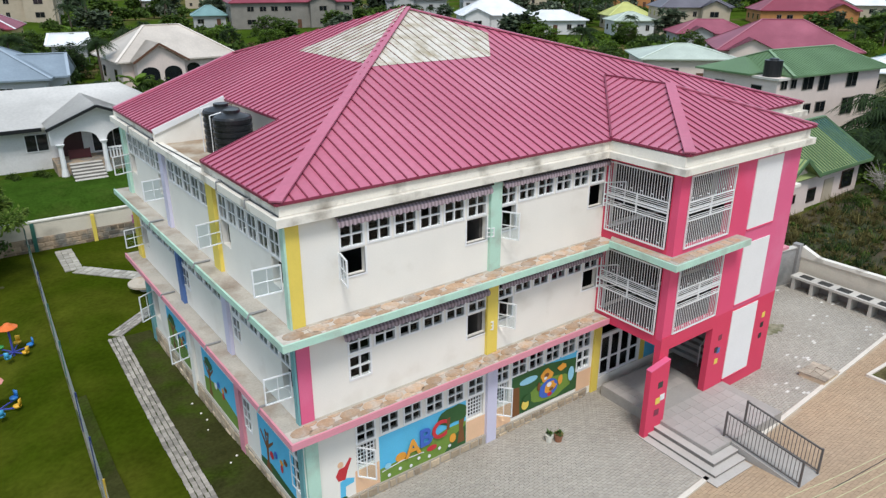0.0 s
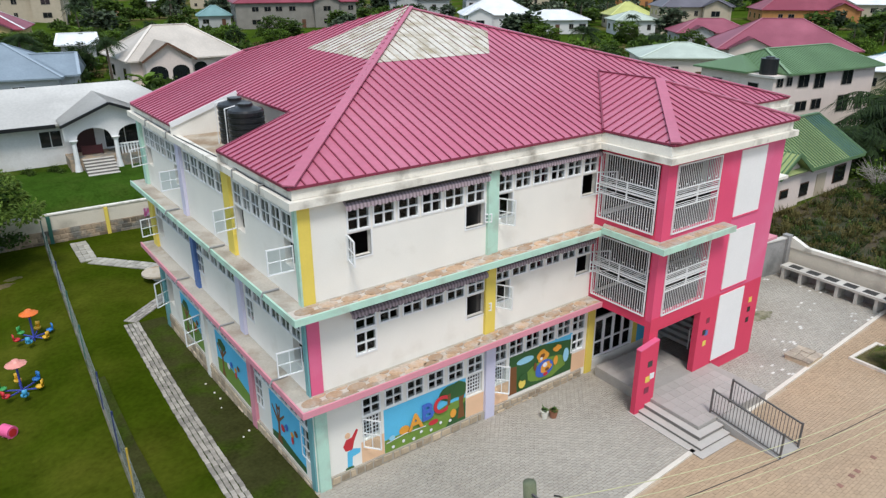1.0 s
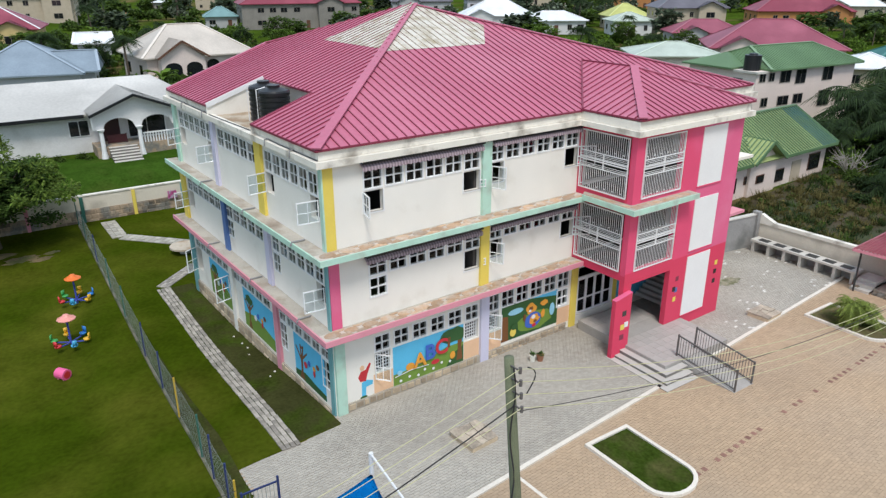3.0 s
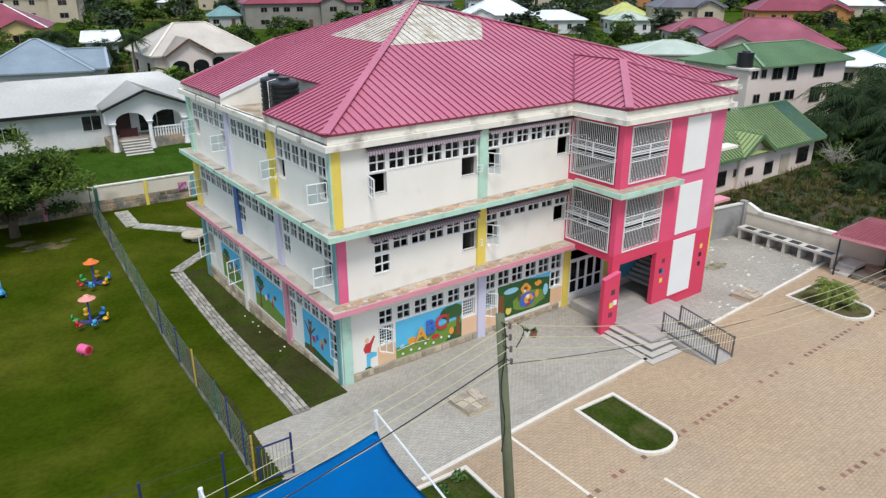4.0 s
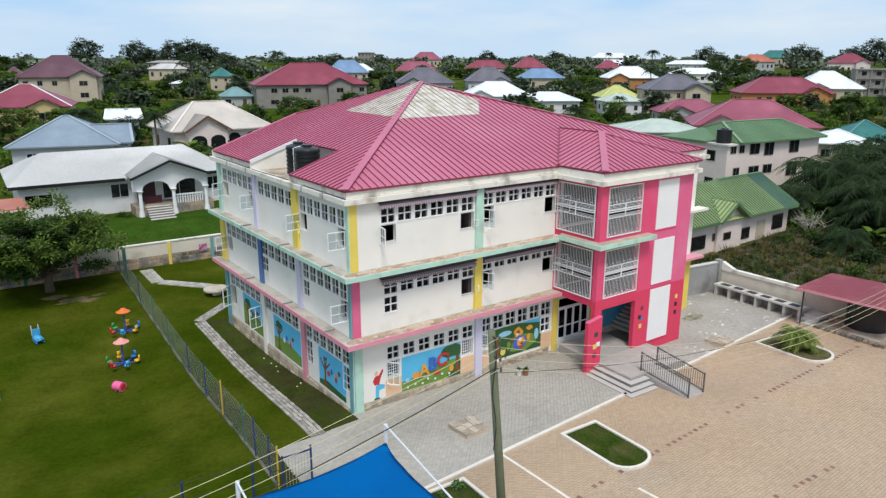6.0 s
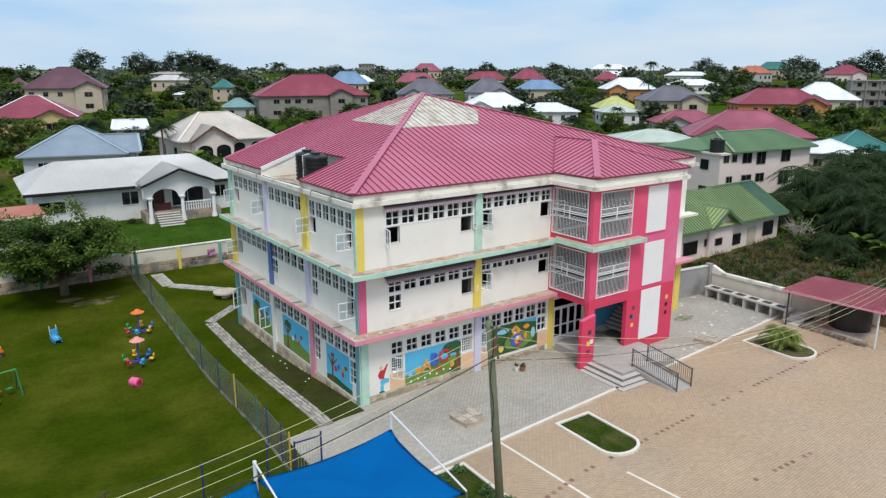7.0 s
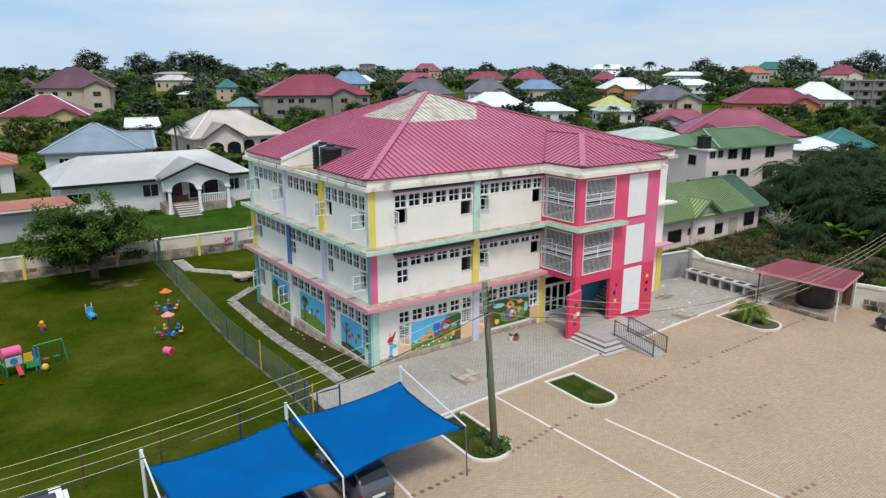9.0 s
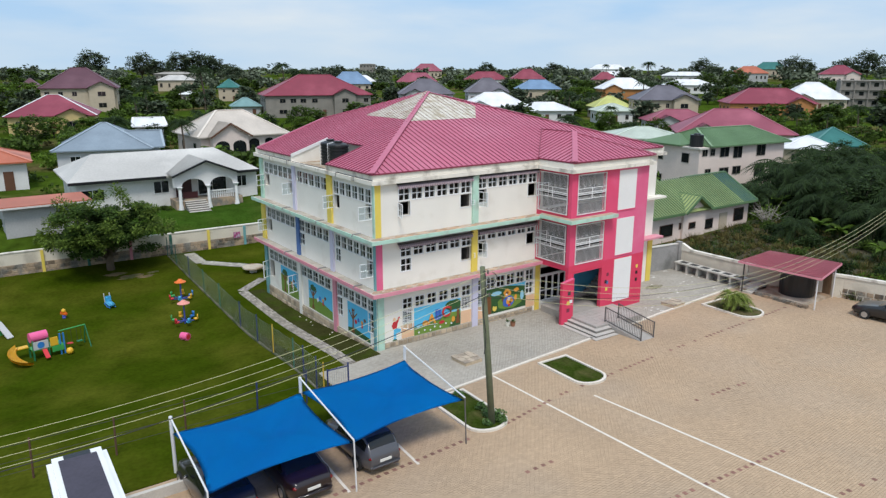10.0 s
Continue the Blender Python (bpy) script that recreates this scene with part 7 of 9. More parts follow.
# ---- neighbouring houses ----
def roof_mat(name, c, rough=0.5):
    return mat(name, c, rough, 0.14, 0.25, 5, 0.05, stain=tuple(min(1, v * 1.35 + 0.03) for v in c), stain_at=(0.45, 0.75), stain_scale=0.12)
RM = {"greyblue": roof_mat("blue_grey_roof_sheet", (0.2, 0.25, 0.3)), "pale": roof_mat("pale_roof_sheet", (0.47, 0.45, 0.42)), "cream": roof_mat("cream_roof_sheet", (0.5, 0.44, 0.38)), "white": roof_mat("white_roof_sheet", (0.68, 0.69, 0.7)), "red": roof_mat("red_roof_sheet", (0.22, 0.028, 0.052)),
      "maroon": roof_mat("maroon_roof_sheet", (0.1, 0.034, 0.05)), "orange": roof_mat("orange_roof_sheet", (0.4, 0.11, 0.055)), "teal": roof_mat("teal_roof_sheet", (0.015, 0.13, 0.115)), "paleteal": roof_mat("pale_teal_roof_sheet", (0.15, 0.27, 0.27)), "lime": roof_mat("light_green_roof_sheet", (0.31, 0.37, 0.15)), "dark": roof_mat("charcoal_roof_sheet", (0.11, 0.1, 0.12)),
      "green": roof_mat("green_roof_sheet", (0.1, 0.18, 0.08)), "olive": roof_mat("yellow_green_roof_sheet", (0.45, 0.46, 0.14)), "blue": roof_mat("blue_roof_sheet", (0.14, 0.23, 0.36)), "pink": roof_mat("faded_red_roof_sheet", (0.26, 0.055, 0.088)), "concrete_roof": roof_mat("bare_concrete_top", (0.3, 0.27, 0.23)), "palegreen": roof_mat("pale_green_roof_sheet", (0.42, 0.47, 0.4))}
WM = {"grey": mat("grey_render", (0.42, 0.42, 0.42), 0.9, 0.12, 0.5, 8, 0.15), "cream": mat("pale_pink_render", (0.72, 0.6, 0.54), 0.85, 0.1, 0.5, 8, 0.1), "yellow": mat("ochre_render", (0.58, 0.44, 0.2), 0.85, 0.1), "concrete": mat("raw_block_wall", (0.24, 0.22, 0.195), 0.95, 0.2, 0.6, 6, 0.2),
      "white": mat("white_render", (0.66, 0.65, 0.64), 0.85, 0.1, 0.5, 8, 0.1), "orange": mat("orange_brick_render", (0.45, 0.2, 0.07), 0.85, 0.15), "tan": mat("tan_render", (0.48, 0.4, 0.3), 0.85, 0.12), "lilac": mat("pale_grey_render", (0.55, 0.55, 0.58), 0.85, 0.08, 0.5, 8, 0.1)}
HOUSES = []
for k in list(RM):
    c = RM[k].node_tree.nodes["Mix (Legacy)"].inputs[1].default_value if "Mix (Legacy)" in RM[k].node_tree.nodes else next(n for n in RM[k].node_tree.nodes if n.type == "MIX_RGB").inputs[1].default_value
    RM[k + "_cap"] = mat(RM[k].name + "_cap", tuple(min(0.8, v * 1.25 + 0.07) for v in c[:3]), 0.55, 0.1, 1, 8, 0.05)


def hip(w, d, z0, rh, over, ridge_in=None):
    """A hipped roof with thickness over a w by d plan with its front on y = 0."""
    x0, x1, y0, y1 = -w / 2 - over, w / 2 + over, -over, d + over
    run_ = (y1 - y0) / 2 if ridge_in is None else ridge_in
    run_ = min(run_, (x1 - x0) / 2 - 0.05)
    ym = (y0 + y1) / 2
    bm = bmesh.new()
    e = [bm.verts.new(p) for p in ((x0, y0, z0), (x1, y0, z0), (x1, y1, z0), (x0, y1, z0))]
    b = [bm.verts.new((v.co.x, v.co.y, z0 - 0.16)) for v in e]
    r = [bm.verts.new((x0 + run_, ym, z0 + rh)), bm.verts.new((x1 - run_, ym, z0 + rh))]
    bm.faces.new((e[0], e[1], r[1], r[0])); bm.faces.new((e[1], e[2], r[1])); bm.faces.new((e[2], e[3], r[0], r[1])); bm.faces.new((e[3], e[0], r[0]))
    for i in range(4):
        bm.faces.new((b[i], b[(i + 1) % 4], e[(i + 1) % 4], e[i]))
    bm.faces.new(b[::-1])
    return bm, r


def house(label, x, y, w, d, turn, h, rh, roof_key, wall_key, storeys=1, sink=0.3, over=0.6, ridge_in=None, win=2.8, plain=False, notch=None, ribs=False, pane_w=0.55, wins=None, caps=None, frame_mat=None, wings=False):
    """A house with its front wall's middle at x, y."""
    z = terrain(x, y)
    t = thing("house", (x, y, z), label, "house", "neighbouring houses", turn=turn)
    HOUSES.append((x, y, w, d, turn))
    part("wall", boxes((-w / 2, w / 2, 0, d, -1.5, h)), WM[wall_key], t, local=True)
    if notch:
        bm, r = hip(w - notch[0], d, h + 0.16, rh, over, ridge_in)
        bm.transform(pose(notch[0] / 2, 0, 0))
        r = [Vector((v.co.x, v.co.y, v.co.z)) for v in r]
        wing, r2 = hip(notch[0] + 3, d - notch[1], h + 0.16, rh * 0.62, over)
        wing.transform(pose(-w / 2 + (notch[0] + 3) / 2, notch[1], 0))
        part("side_roof", wing, RM[roof_key], t, local=True)
        x0, x1, y0 = -w / 2 + notch[0] - over, w / 2 + over, -over
        part("terrace_edge", boxes((-w / 2 - 0.25, -w / 2 + notch[0] - over, -0.25, notch[1] - over, h - 0.2, h - 0.004)), M["pale_concrete"], t, local=True)
    else:
        bm, r = hip(w, d, h + 0.16, rh, over, ridge_in)
        r = [Vector((v.co.x, v.co.y, v.co.z)) for v in r]
        x0, x1, y0 = -w / 2 - over, w / 2 + over, -over
    roof_ = part("roof", bm, RM[roof_key], t, local=True)
    up = Vector((0, 0, 0.03))
    for p0, p1 in ((Vector((x0, y0, h + 0.16)), r[0]), (Vector((x1, y0, h + 0.16)), r[1]), (Vector((x0, d + over, h + 0.16)), r[0]), (Vector((x1, d + over, h + 0.16)), r[1]), (r[0], r[1])):
        if (p1 - p0).length > 0.4:
            bm = bmesh.new()
            beam(bm, p0 + up, p1 + up, 0.3, 0.07)
            part("ridge_cap", bm, RM[(caps or roof_key) + "_cap"], roof_, local=True)
    if ribs:
        rib, half = bmesh.new(), d / 2 + over
        hip_run = ridge_in or half
        rise = rh / half
        xx = x0 + 0.2
        while xx < x1:
            e = min(half, (xx - x0) * half / hip_run, (x1 - xx) * half / hip_run)
            beam(rib, (xx, y0, h + 0.18), (xx, y0 + e, h + 0.18 + e * rise), 0.05, 0.05)
            xx += 0.4
        yy = y0 + 0.2
        while yy < d + over:
            e = min(half, yy - y0, d + over - yy)
            beam(rib, (x0, yy, h + 0.18), (x0 + e * hip_run / half, yy, h + 0.18 + e * rise), 0.05, 0.05)
            yy += 0.4
        tagged(part("roof_ribs", rib, RM[roof_key], t, local=True), kind="stuff")
    sh, hq, wing = h / storeys, random.Random(round(x * 7 + y * 3)), None
    if wings and w > 11:
        # a gabled bay before the front wall
        wing = (w * hq.choice((-0.28, -0.22, 0.24, 0.3)), min(w * 0.34, 6.5))
        um, hw, gz = wing[0], wing[1] / 2, min(rh * 0.72, wing[1] * 0.27)
        back = (gz / rh) * (d / 2 + over) + 0.3
        part("bay_wall", boxes((um - hw, um + hw, -1.4, -0.005, -1.5, h)), WM[wall_key], t, local=True)
        bm = bmesh.new()
        f = [bm.verts.new(p) for p in ((um - hw - 0.5, -2.0, h + 0.17), (um, -2.0, h + 0.17 + gz), (um + hw + 0.5, -2.0, h + 0.17), (um - hw - 0.5, -over, h + 0.17), (um, back, h + 0.17 + gz), (um + hw + 0.5, -over, h + 0.17))]
        bm.faces.new((f[0], f[1], f[4], f[3])); bm.faces.new((f[1], f[2], f[5], f[4]))
        bmesh.ops.solidify(bm, geom=bm.faces[:], thickness=-0.14)
        part("bay_roof", bm, RM[roof_key], t, local=True)
        bm = bmesh.new()
        slab(bm, [(um - hw, -1.4), (um, -1.4), (um, -1.2), (um - hw, -1.2)], h, lambda x, y: h + 0.1 + gz * (1 - abs(x - um) / (hw + 0.5)))
        slab(bm, [(um, -1.4), (um + hw, -1.4), (um + hw, -1.2), (um, -1.2)], h, lambda x, y: h + 0.1 + gz * (1 - abs(x - um) / (hw + 0.5)))
        part("bay_gable", bm, WM[wall_key], t, local=True)
        for s in range(storeys):
            zz = s * sh + sh * 0.34
            fr = part("window", boxes((um - 1.0, um + 1.0, -1.445, -1.405, zz - 0.06, zz + sh * 0.38 + 0.06)), FRAME, t, local=True)
            part("pane", boxes((um - 0.94, um - 0.03, -1.46, -1.448, zz, zz + sh * 0.38), (um + 0.03, um + 0.94, -1.46, -1.448, zz, zz + sh * 0.38)), M["glass_dark"], fr, local=True)
    for u0, u1, z0, z1 in wins or ():
        fr = part("window", boxes((u0 - 0.07, u1 + 0.07, -0.045, -0.005, z0 - 0.07, z1 + 0.07)), frame_mat or FRAME, t, local=True)
        um = (u0 + u1) / 2
        part("pane", boxes((u0, um - 0.03, -0.06, -0.048, z0, z1), (um + 0.03, u1, -0.06, -0.048, z0, z1)), M["glass_dark"], fr, local=True)
    for s in range(storeys):
        n = 0 if wins else max(2, int(w / win))
        for i in range(n):
            u = -w / 2 + w * (i + 0.5) / n + hq.uniform(-0.35, 0.35)
            ww = pane_w * hq.choice((0.7, 0.85, 1.0, 1.0, 1.35))
            if wing and wing[0] - wing[1] / 2 - ww - 0.3 < u < wing[0] + wing[1] / 2 + ww + 0.3 or hq.random() < 0.12:
                continue
            if s == 0 and i == n // 2 and not plain:
                dr_ = part("door", boxes((u - 0.5, u + 0.5, -0.05, -0.005, 0, min(2.1, sh - 0.5))), M["brown_door"], t, local=True)
                continue
            zz = s * sh + sh * 0.36
            fr = part("window", boxes((u - ww - 0.06, u + ww + 0.06, -0.045, -0.005, zz - 0.06, zz + sh * 0.36 + 0.06)), FRAME, t, local=True)
            part("pane", boxes((u - ww, u - 0.03, -0.06, -0.048, zz, zz + sh * 0.36), (u + 0.03, u + ww, -0.06, -0.048, zz, zz + sh * 0.36)), M["glass_dark"], fr, local=True)
        for side in (-1, 1):
            for i in range(max(1, int(d / 4))):
                v = d * (i + 0.5) / max(1, int(d / 4))
                zz = s * sh + sh * 0.36
                xs = side * (w / 2 + 0.025)
                fr = part("window", boxes((xs - 0.02, xs + 0.02, v - 0.6, v + 0.6, zz - 0.06, zz + sh * 0.36 + 0.06)), FRAME, t, local=True)
                xs = side * (w / 2 + 0.054)
                part("pane", boxes((xs - 0.007, xs + 0.007, v - 0.54, v + 0.54, zz, zz + sh * 0.36)), M["glass_dark"], fr, local=True)
    return t


FRAME = mat("dull_window_frame", (0.3, 0.26, 0.22), 0.7, 0.2)
M["brown_door"] = mat("brown_door_paint", (0.12, 0.05, 0.025), 0.6, 0.15)
house("grey house with a blue-grey hipped roof", 6.0, 86, 10.6, 10, -13, 3.0, 3.0, "greyblue", "lilac", wins=((-3.8, -2.7, 1.35, 2.35), (1.2, 2.3, 1.35, 2.35)), frame_mat=M["white"])
house("house wing with a blue-grey roof among trees", 10.0, 87.2, 6, 6.0, -13, 2.95, 1.9, "greyblue", "lilac", ridge_in=0.3)
wg = house("pink-cream house with a pale roof and arched porch", 25.3, 89.2, 12.6, 11, 2, 3.4, 3.3, "cream", "cream", ridge_in=4.9)
house("ochre house with a red hipped roof", 6.2, 145, 15.0, 13, -12, 3.2, 3.8, "red", "yellow", caps="white", wings=True)
house("two-storey block house with a maroon roof", 19.2, 205, 18.5, 15, -12, 6.0, 5.4, "maroon", "tan", 2, wings=True)
house("long two-storey grey house with a red roof", 80, 184, 31, 15, -14, 6.2, 5.8, "red", "concrete", 2, win=3.0, ridge_in=11.5, pane_w=0.8, wings=True)
house("white house with an orange sheet roof", -6.8, 79, 7.5, 8, -3, 3, 1.6, "orange", "white")
house("small two-storey house with a teal roof", 86.5, 290, 8, 9, -25, 5.6, 3.4, "teal", "tan", 2)
house("low house with a pale teal roof", 62, 196, 8, 7, -15, 2.8, 2.4, "paleteal", "grey")
house("large dark-roofed house among trees", 131, 205, 19, 15, -28, 4.6, 5.2, "dark", "grey", 1, wings=True)
house("dark-roofed house with lilac walls among trees", 152, 196, 15, 12, -30, 5, 5, "dark", "lilac", 1, wings=True)
house("long white-roofed house among trees", 114, 143, 17, 12, -30, 3.8, 3.6, "white", "white", wings=True)
house("white-roofed house with arched windows among trees", 121, 130, 14, 9, -30, 3, 2.0, "white", "white")
house("small pale green house among trees", 134, 118, 9, 8, -30, 3.2, 1.8, "palegreen", "white")
house("house with a yellow-green roof among trees", 147, 131, 10, 9, -30, 3.2, 3.0, "olive", "tan")
house("two-storey house with a charcoal roof among trees", 146, 111, 15.5, 12, -36, 5.8, 3.6, "dark", "tan", 2, wings=True)
house("white-roofed brick house among trees", 200, 174, 18, 12, -34, 4.6, 4.0, "white", "orange", 1, wings=True)
house("house with a blue roof among trees", 176, 196, 16, 10, -34, 4.6, 3.4, "blue", "tan")
house("far house with a red roof among trees", 260, 300, 18, 14, -34, 4.8, 5.5, "red", "tan")
house("far house with a red roof among trees", 244, 318, 24, 14, -34, 4.8, 4.5, "red", "white")
house("orange-walled house with a maroon roof among trees", 197, 113, 25, 14, -42, 3.6, 4.4, "red", "orange", wings=True)
house("house with a white hipped roof among trees", 230, 118, 19, 15, -48, 3.4, 5.4, "white", "tan", wings=True)
house("sprawling house with a faded red roof", 110.8, 67, 20.2, 14, -46, 2.9, 4.2, "pink", "cream", wings=True)
house("low house with a faded red roof", 127, 92, 14, 9, -38, 2.8, 2.4, "pink", "grey", wings=True)
g2 = house("two-storey cream house with a green hipped roof", 72.2, 40.0, 15.6, 8.4, -5, 6.0, 1.75, "green", "cream", 2, notch=(2.0, 3.2), ribs=True, ridge_in=2.4,
           wins=((-7.3, -6.5, 5.0, 5.75), (-5.9, -5.2, 5.0, 5.75), (-4.2, -2.7, 4.75, 5.85), (-1.8, -0.3, 4.5, 5.85), (2.5, 4.1, 4.55, 5.9), (-6.6, -5.7, 2.55, 3.35), (-4.1, -2.5, 2.5, 3.35), (-1.7, -0.3, 2.5, 3.4), (2.4, 4.2, 1.9, 3.45), (5.4, 6.6, 1.9, 3.4)))
house("house with a pale flat green roof", 84.6, 65.4, 12, 10, -38, 3.8, 1.5, "palegreen", "cream")
house("house with a white sheet roof among trees", 99, 46, 7.6, 8, -50, 2.8, 1.6, "white", "tan")
house("house with a teal hipped roof among trees", 104.2, 44.6, 7.4, 8, -45, 3.0, 2.5, "teal", "grey")
house("far house with an orange roof among trees", 470, 300, 24, 16, -50, 6, 5.0, "orange", "grey")
house("far hilltop house with a wide red roof", 444, 222, 22, 18, -58, 9, 5.5, "red", "cream", plain=True, wings=True)
house("far white-roofed hall among trees", 284, 210, 22, 12, -44, 4, 2.6, "white", "white")
house("small white-roofed house among trees", 17.4, 113, 4.2, 7, -10, 3.2, 1.2, "white", "grey", ridge_in=0.3)
house("far house with a maroon roof among trees", 14.8, 300, 6, 8, -10, 4.5, 3.0, "maroon", "tan")
house("far house with a grey roof among trees", 80, 350, 16, 10, -18, 5.0, 2.4, "pale", "tan")
house("far house with a white roof among trees", 150, 300, 16, 10, -28, 4.5, 3.6, "white", "tan")
house("far house with a faded red roof", 205, 330, 22, 12, -30, 4.5, 5.0, "pink", "tan")
house("far house with a white roof among trees", 330, 300, 20, 12, -40, 4.5, 4.0, "white", "cream")
house("far house with a red roof among trees", 290, 270, 13, 10, -38, 4.5, 4.0, "red", "tan")
house("far house with a blue roof among trees", 130, 262, 16, 10, -22, 6, 5.0, "blue", "tan", 2)
house("far unfinished block house among trees", 106, 455, 24, 12, -14, 6.5, 1.2, "concrete_roof", "concrete", 2)
house("far bare concrete block tower among trees", 318, 600, 15, 10, -28, 12, 0.6, "concrete_roof", "concrete", 3)
house("far house with a white roof among trees", 190, 366, 14, 10, -26, 4.5, 3.6, "white", "tan")
house("far house with a faded red roof among trees", 318, 496, 24, 14, -32, 6.0, 6.0, "pink", "tan")
house("far long hall with a pale roof among trees", 424, 322, 30, 12, -50, 5.0, 2.6, "white", "grey")
house("far house with a teal roof among trees", 575, 350, 26, 14, -55, 7.0, 6.0, "teal", "tan")
house("far hall with a wide white roof among trees", 503, 469, 34, 14, -44, 6.0, 4.5, "white", "white")
house("unfinished low block hut with a sheet roof", 71, 292, 7, 6, -18, 3.4, 1.0, "white", "concrete")
# bungalow with an arched porch
BZ = 1.95
bg = thing("bungalow", (10, 62, BZ), "grey bungalow with a pale roof and white arched porch", "house", turn=0)
HOUSES.append((8, 62, 22, 10, 0))
WM["pale"] = mat("pale_bungalow_render", (0.7, 0.69, 0.68), 0.85, 0.08, 0.5, 8, 0.1, stain=(0.52, 0.5, 0.47), stain_at=(0.55, 0.8), stain_scale=0.4)
part("wall", boxes((-0.2, 17.6, 62.8, 73, BZ - 1, 4.75)), WM["pale"], bg)
bm, r = hip(17.3, 10.2, 0, 2.0, 0.7, 3.1)
bm.transform(pose(8.4, 62.8, 4.95))
part("roof", bm, RM["pale"], bg)
part("fascia", boxes((-0.95, 8.0, 61.96, 62.04, 4.7, 4.97)), M["tank"], bg)
part("fascia", boxes((14.9, 17.75, 61.96, 62.04, 4.7, 4.97)), M["tank"], bg)
bm = bmesh.new()
PX0, PX1, PYF = 8.15, 14.85, 60.0
gm = (PX0 + PX1) / 2
f = [bm.verts.new(p) for p in ((PX0, PYF, 5.16), (gm, PYF, 6.52), (PX1, PYF, 5.16), (PX0, 67.5, 5.16), (gm, 67.5, 6.52), (PX1, 67.5, 5.16))]
for q in ((0, 1, 4, 3), (1, 2, 5, 4)):
    bm.faces.new([f[i] for i in q])
bmesh.ops.solidify(bm, geom=bm.faces[:], thickness=-0.12)
part("porch_roof", bm, RM["pale"], bg)
bm = bmesh.new()
beam(bm, (PX0 - 0.1, PYF - 0.08, 5.06), (gm, PYF - 0.08, 6.47), 0.1, 0.2); beam(bm, (gm, PYF - 0.08, 6.47), (PX1 + 0.1, PYF - 0.08, 5.06), 0.1, 0.2)
part("gable_board", bm, M["tank"], bg)
# arcade front: wall with arched openings
bm = bmesh.new()
COLS = (8.8, 11.65, 14.5)
PY = 60.5
def arch_wall(bm, xa, xb, top_fn, spring, rise, y, thick):
    n = 14
    for i in range(n):
        u0, u1 = xa + (xb - xa) * i / n, xa + (xb - xa) * (i + 1) / n
        low = lambda u: spring + rise * math.sqrt(max(0.0, 1 - ((u - (xa + xb) / 2) / ((xb - xa) / 2)) ** 2))
        v = [bm.verts.new(p) for p in ((u0, y, low(u0)), (u1, y, low(u1)), (u1, y, top_fn(u1)), (u0, y, top_fn(u0)), (u0, y + thick, low(u0)), (u1, y + thick, low(u1)), (u1, y + thick, top_fn(u1)), (u0, y + thick, top_fn(u0)))]
        for q in ((0, 1, 2, 3), (5, 4, 7, 6), (0, 4, 5, 1), (3, 2, 6, 7)):
            bm.faces.new([v[k] for k in q])
gable = lambda u: 5.1 + 1.35 * (1 - abs(u - gm) / (gm - PX0))
arch_wall(bm, COLS[0] + 0.2, COLS[1] - 0.2, gable, 3.85, 0.85, PY, 0.22)
arch_wall(bm, COLS[1] + 0.2, COLS[2] - 0.2, gable, 3.85, 0.85, PY, 0.22)
for a, b in ((PX0 + 0.1, COLS[0] + 0.2), (COLS[1] - 0.2, COLS[1] + 0.2), (COLS[2] - 0.2, PX1 - 0.1)):
    slab(bm, [(a, PY), (b, PY), (b, PY + 0.22), (a, PY + 0.22)], 3.9, lambda x, y: gable(x))
bmesh.ops.remove_doubles(bm, verts=bm.verts[:], dist=0.004)
bmesh.ops.recalc_face_normals(bm, faces=bm.faces)
part("arcade", bm, WM["pale"], bg)
for x in COLS:
    bm = bmesh.new()
    tube(bm, [(x, PY - 0.2, BZ - 0.7), (x, PY - 0.2, BZ + 0.2)], 0.34, 12, 0.2); tube(bm, [(x, PY - 0.2, BZ + 0.2), (x, PY - 0.2, 3.75)], 0.18, 12, 0.15); tube(bm, [(x, PY - 0.2, 3.75), (x, PY - 0.2, 3.95)], 0.18, 12, 0.3)
    part("column", bm, M["white"], bg, "white round column")
part("porch_floor", boxes((PX0 + 0.2, PX1 + 0.3, PY - 0.1, 62.8, BZ - 1, BZ + 0.6)), M["fieldstone"], bg)
for i in range(7):
    part("step", boxes((9.2, 11.25, PY - 0.1 - 0.32 * (7 - i), PY - 0.1 - 0.32 * (6 - i), BZ - 0.9, BZ - 0.63 + 0.165 * (i + 1))), M["riser"], bg)
    part("tread", boxes((9.15, 11.3, PY - 0.13 - 0.32 * (7 - i), PY - 0.1 - 0.32 * (6 - i), BZ - 0.629 + 0.165 * (i + 1), BZ - 0.59 + 0.165 * (i + 1))), M["pale_concrete"], bg)
part("balustrade", boxes((11.9, 14.3, PY, PY + 0.16, BZ + 1.3, BZ + 1.4)), M["white"], bg)
for i in range(11):
    bm = bmesh.new(); tube(bm, [(12.02 + i * 0.22, PY + 0.08, BZ + 0.6), (12.02 + i * 0.22, PY + 0.08, BZ + 0.95), (12.02 + i * 0.22, PY + 0.08, BZ + 1.3)], 0.06, 6)
    part("baluster", bm, M["white"], bg)
part("porch_gate", boxes((9.35, 9.42, 61.4, 61.47, BZ + 0.6, BZ + 1.35), (10.75, 10.82, 61.4, 61.47, BZ + 0.6, BZ + 1.35), (9.42, 10.75, 61.42, 61.46, BZ + 0.66, BZ + 1.3)), mat("maroon_gate_paint", (0.07, 0.012, 0.016), 0.5, 0.2), bg)
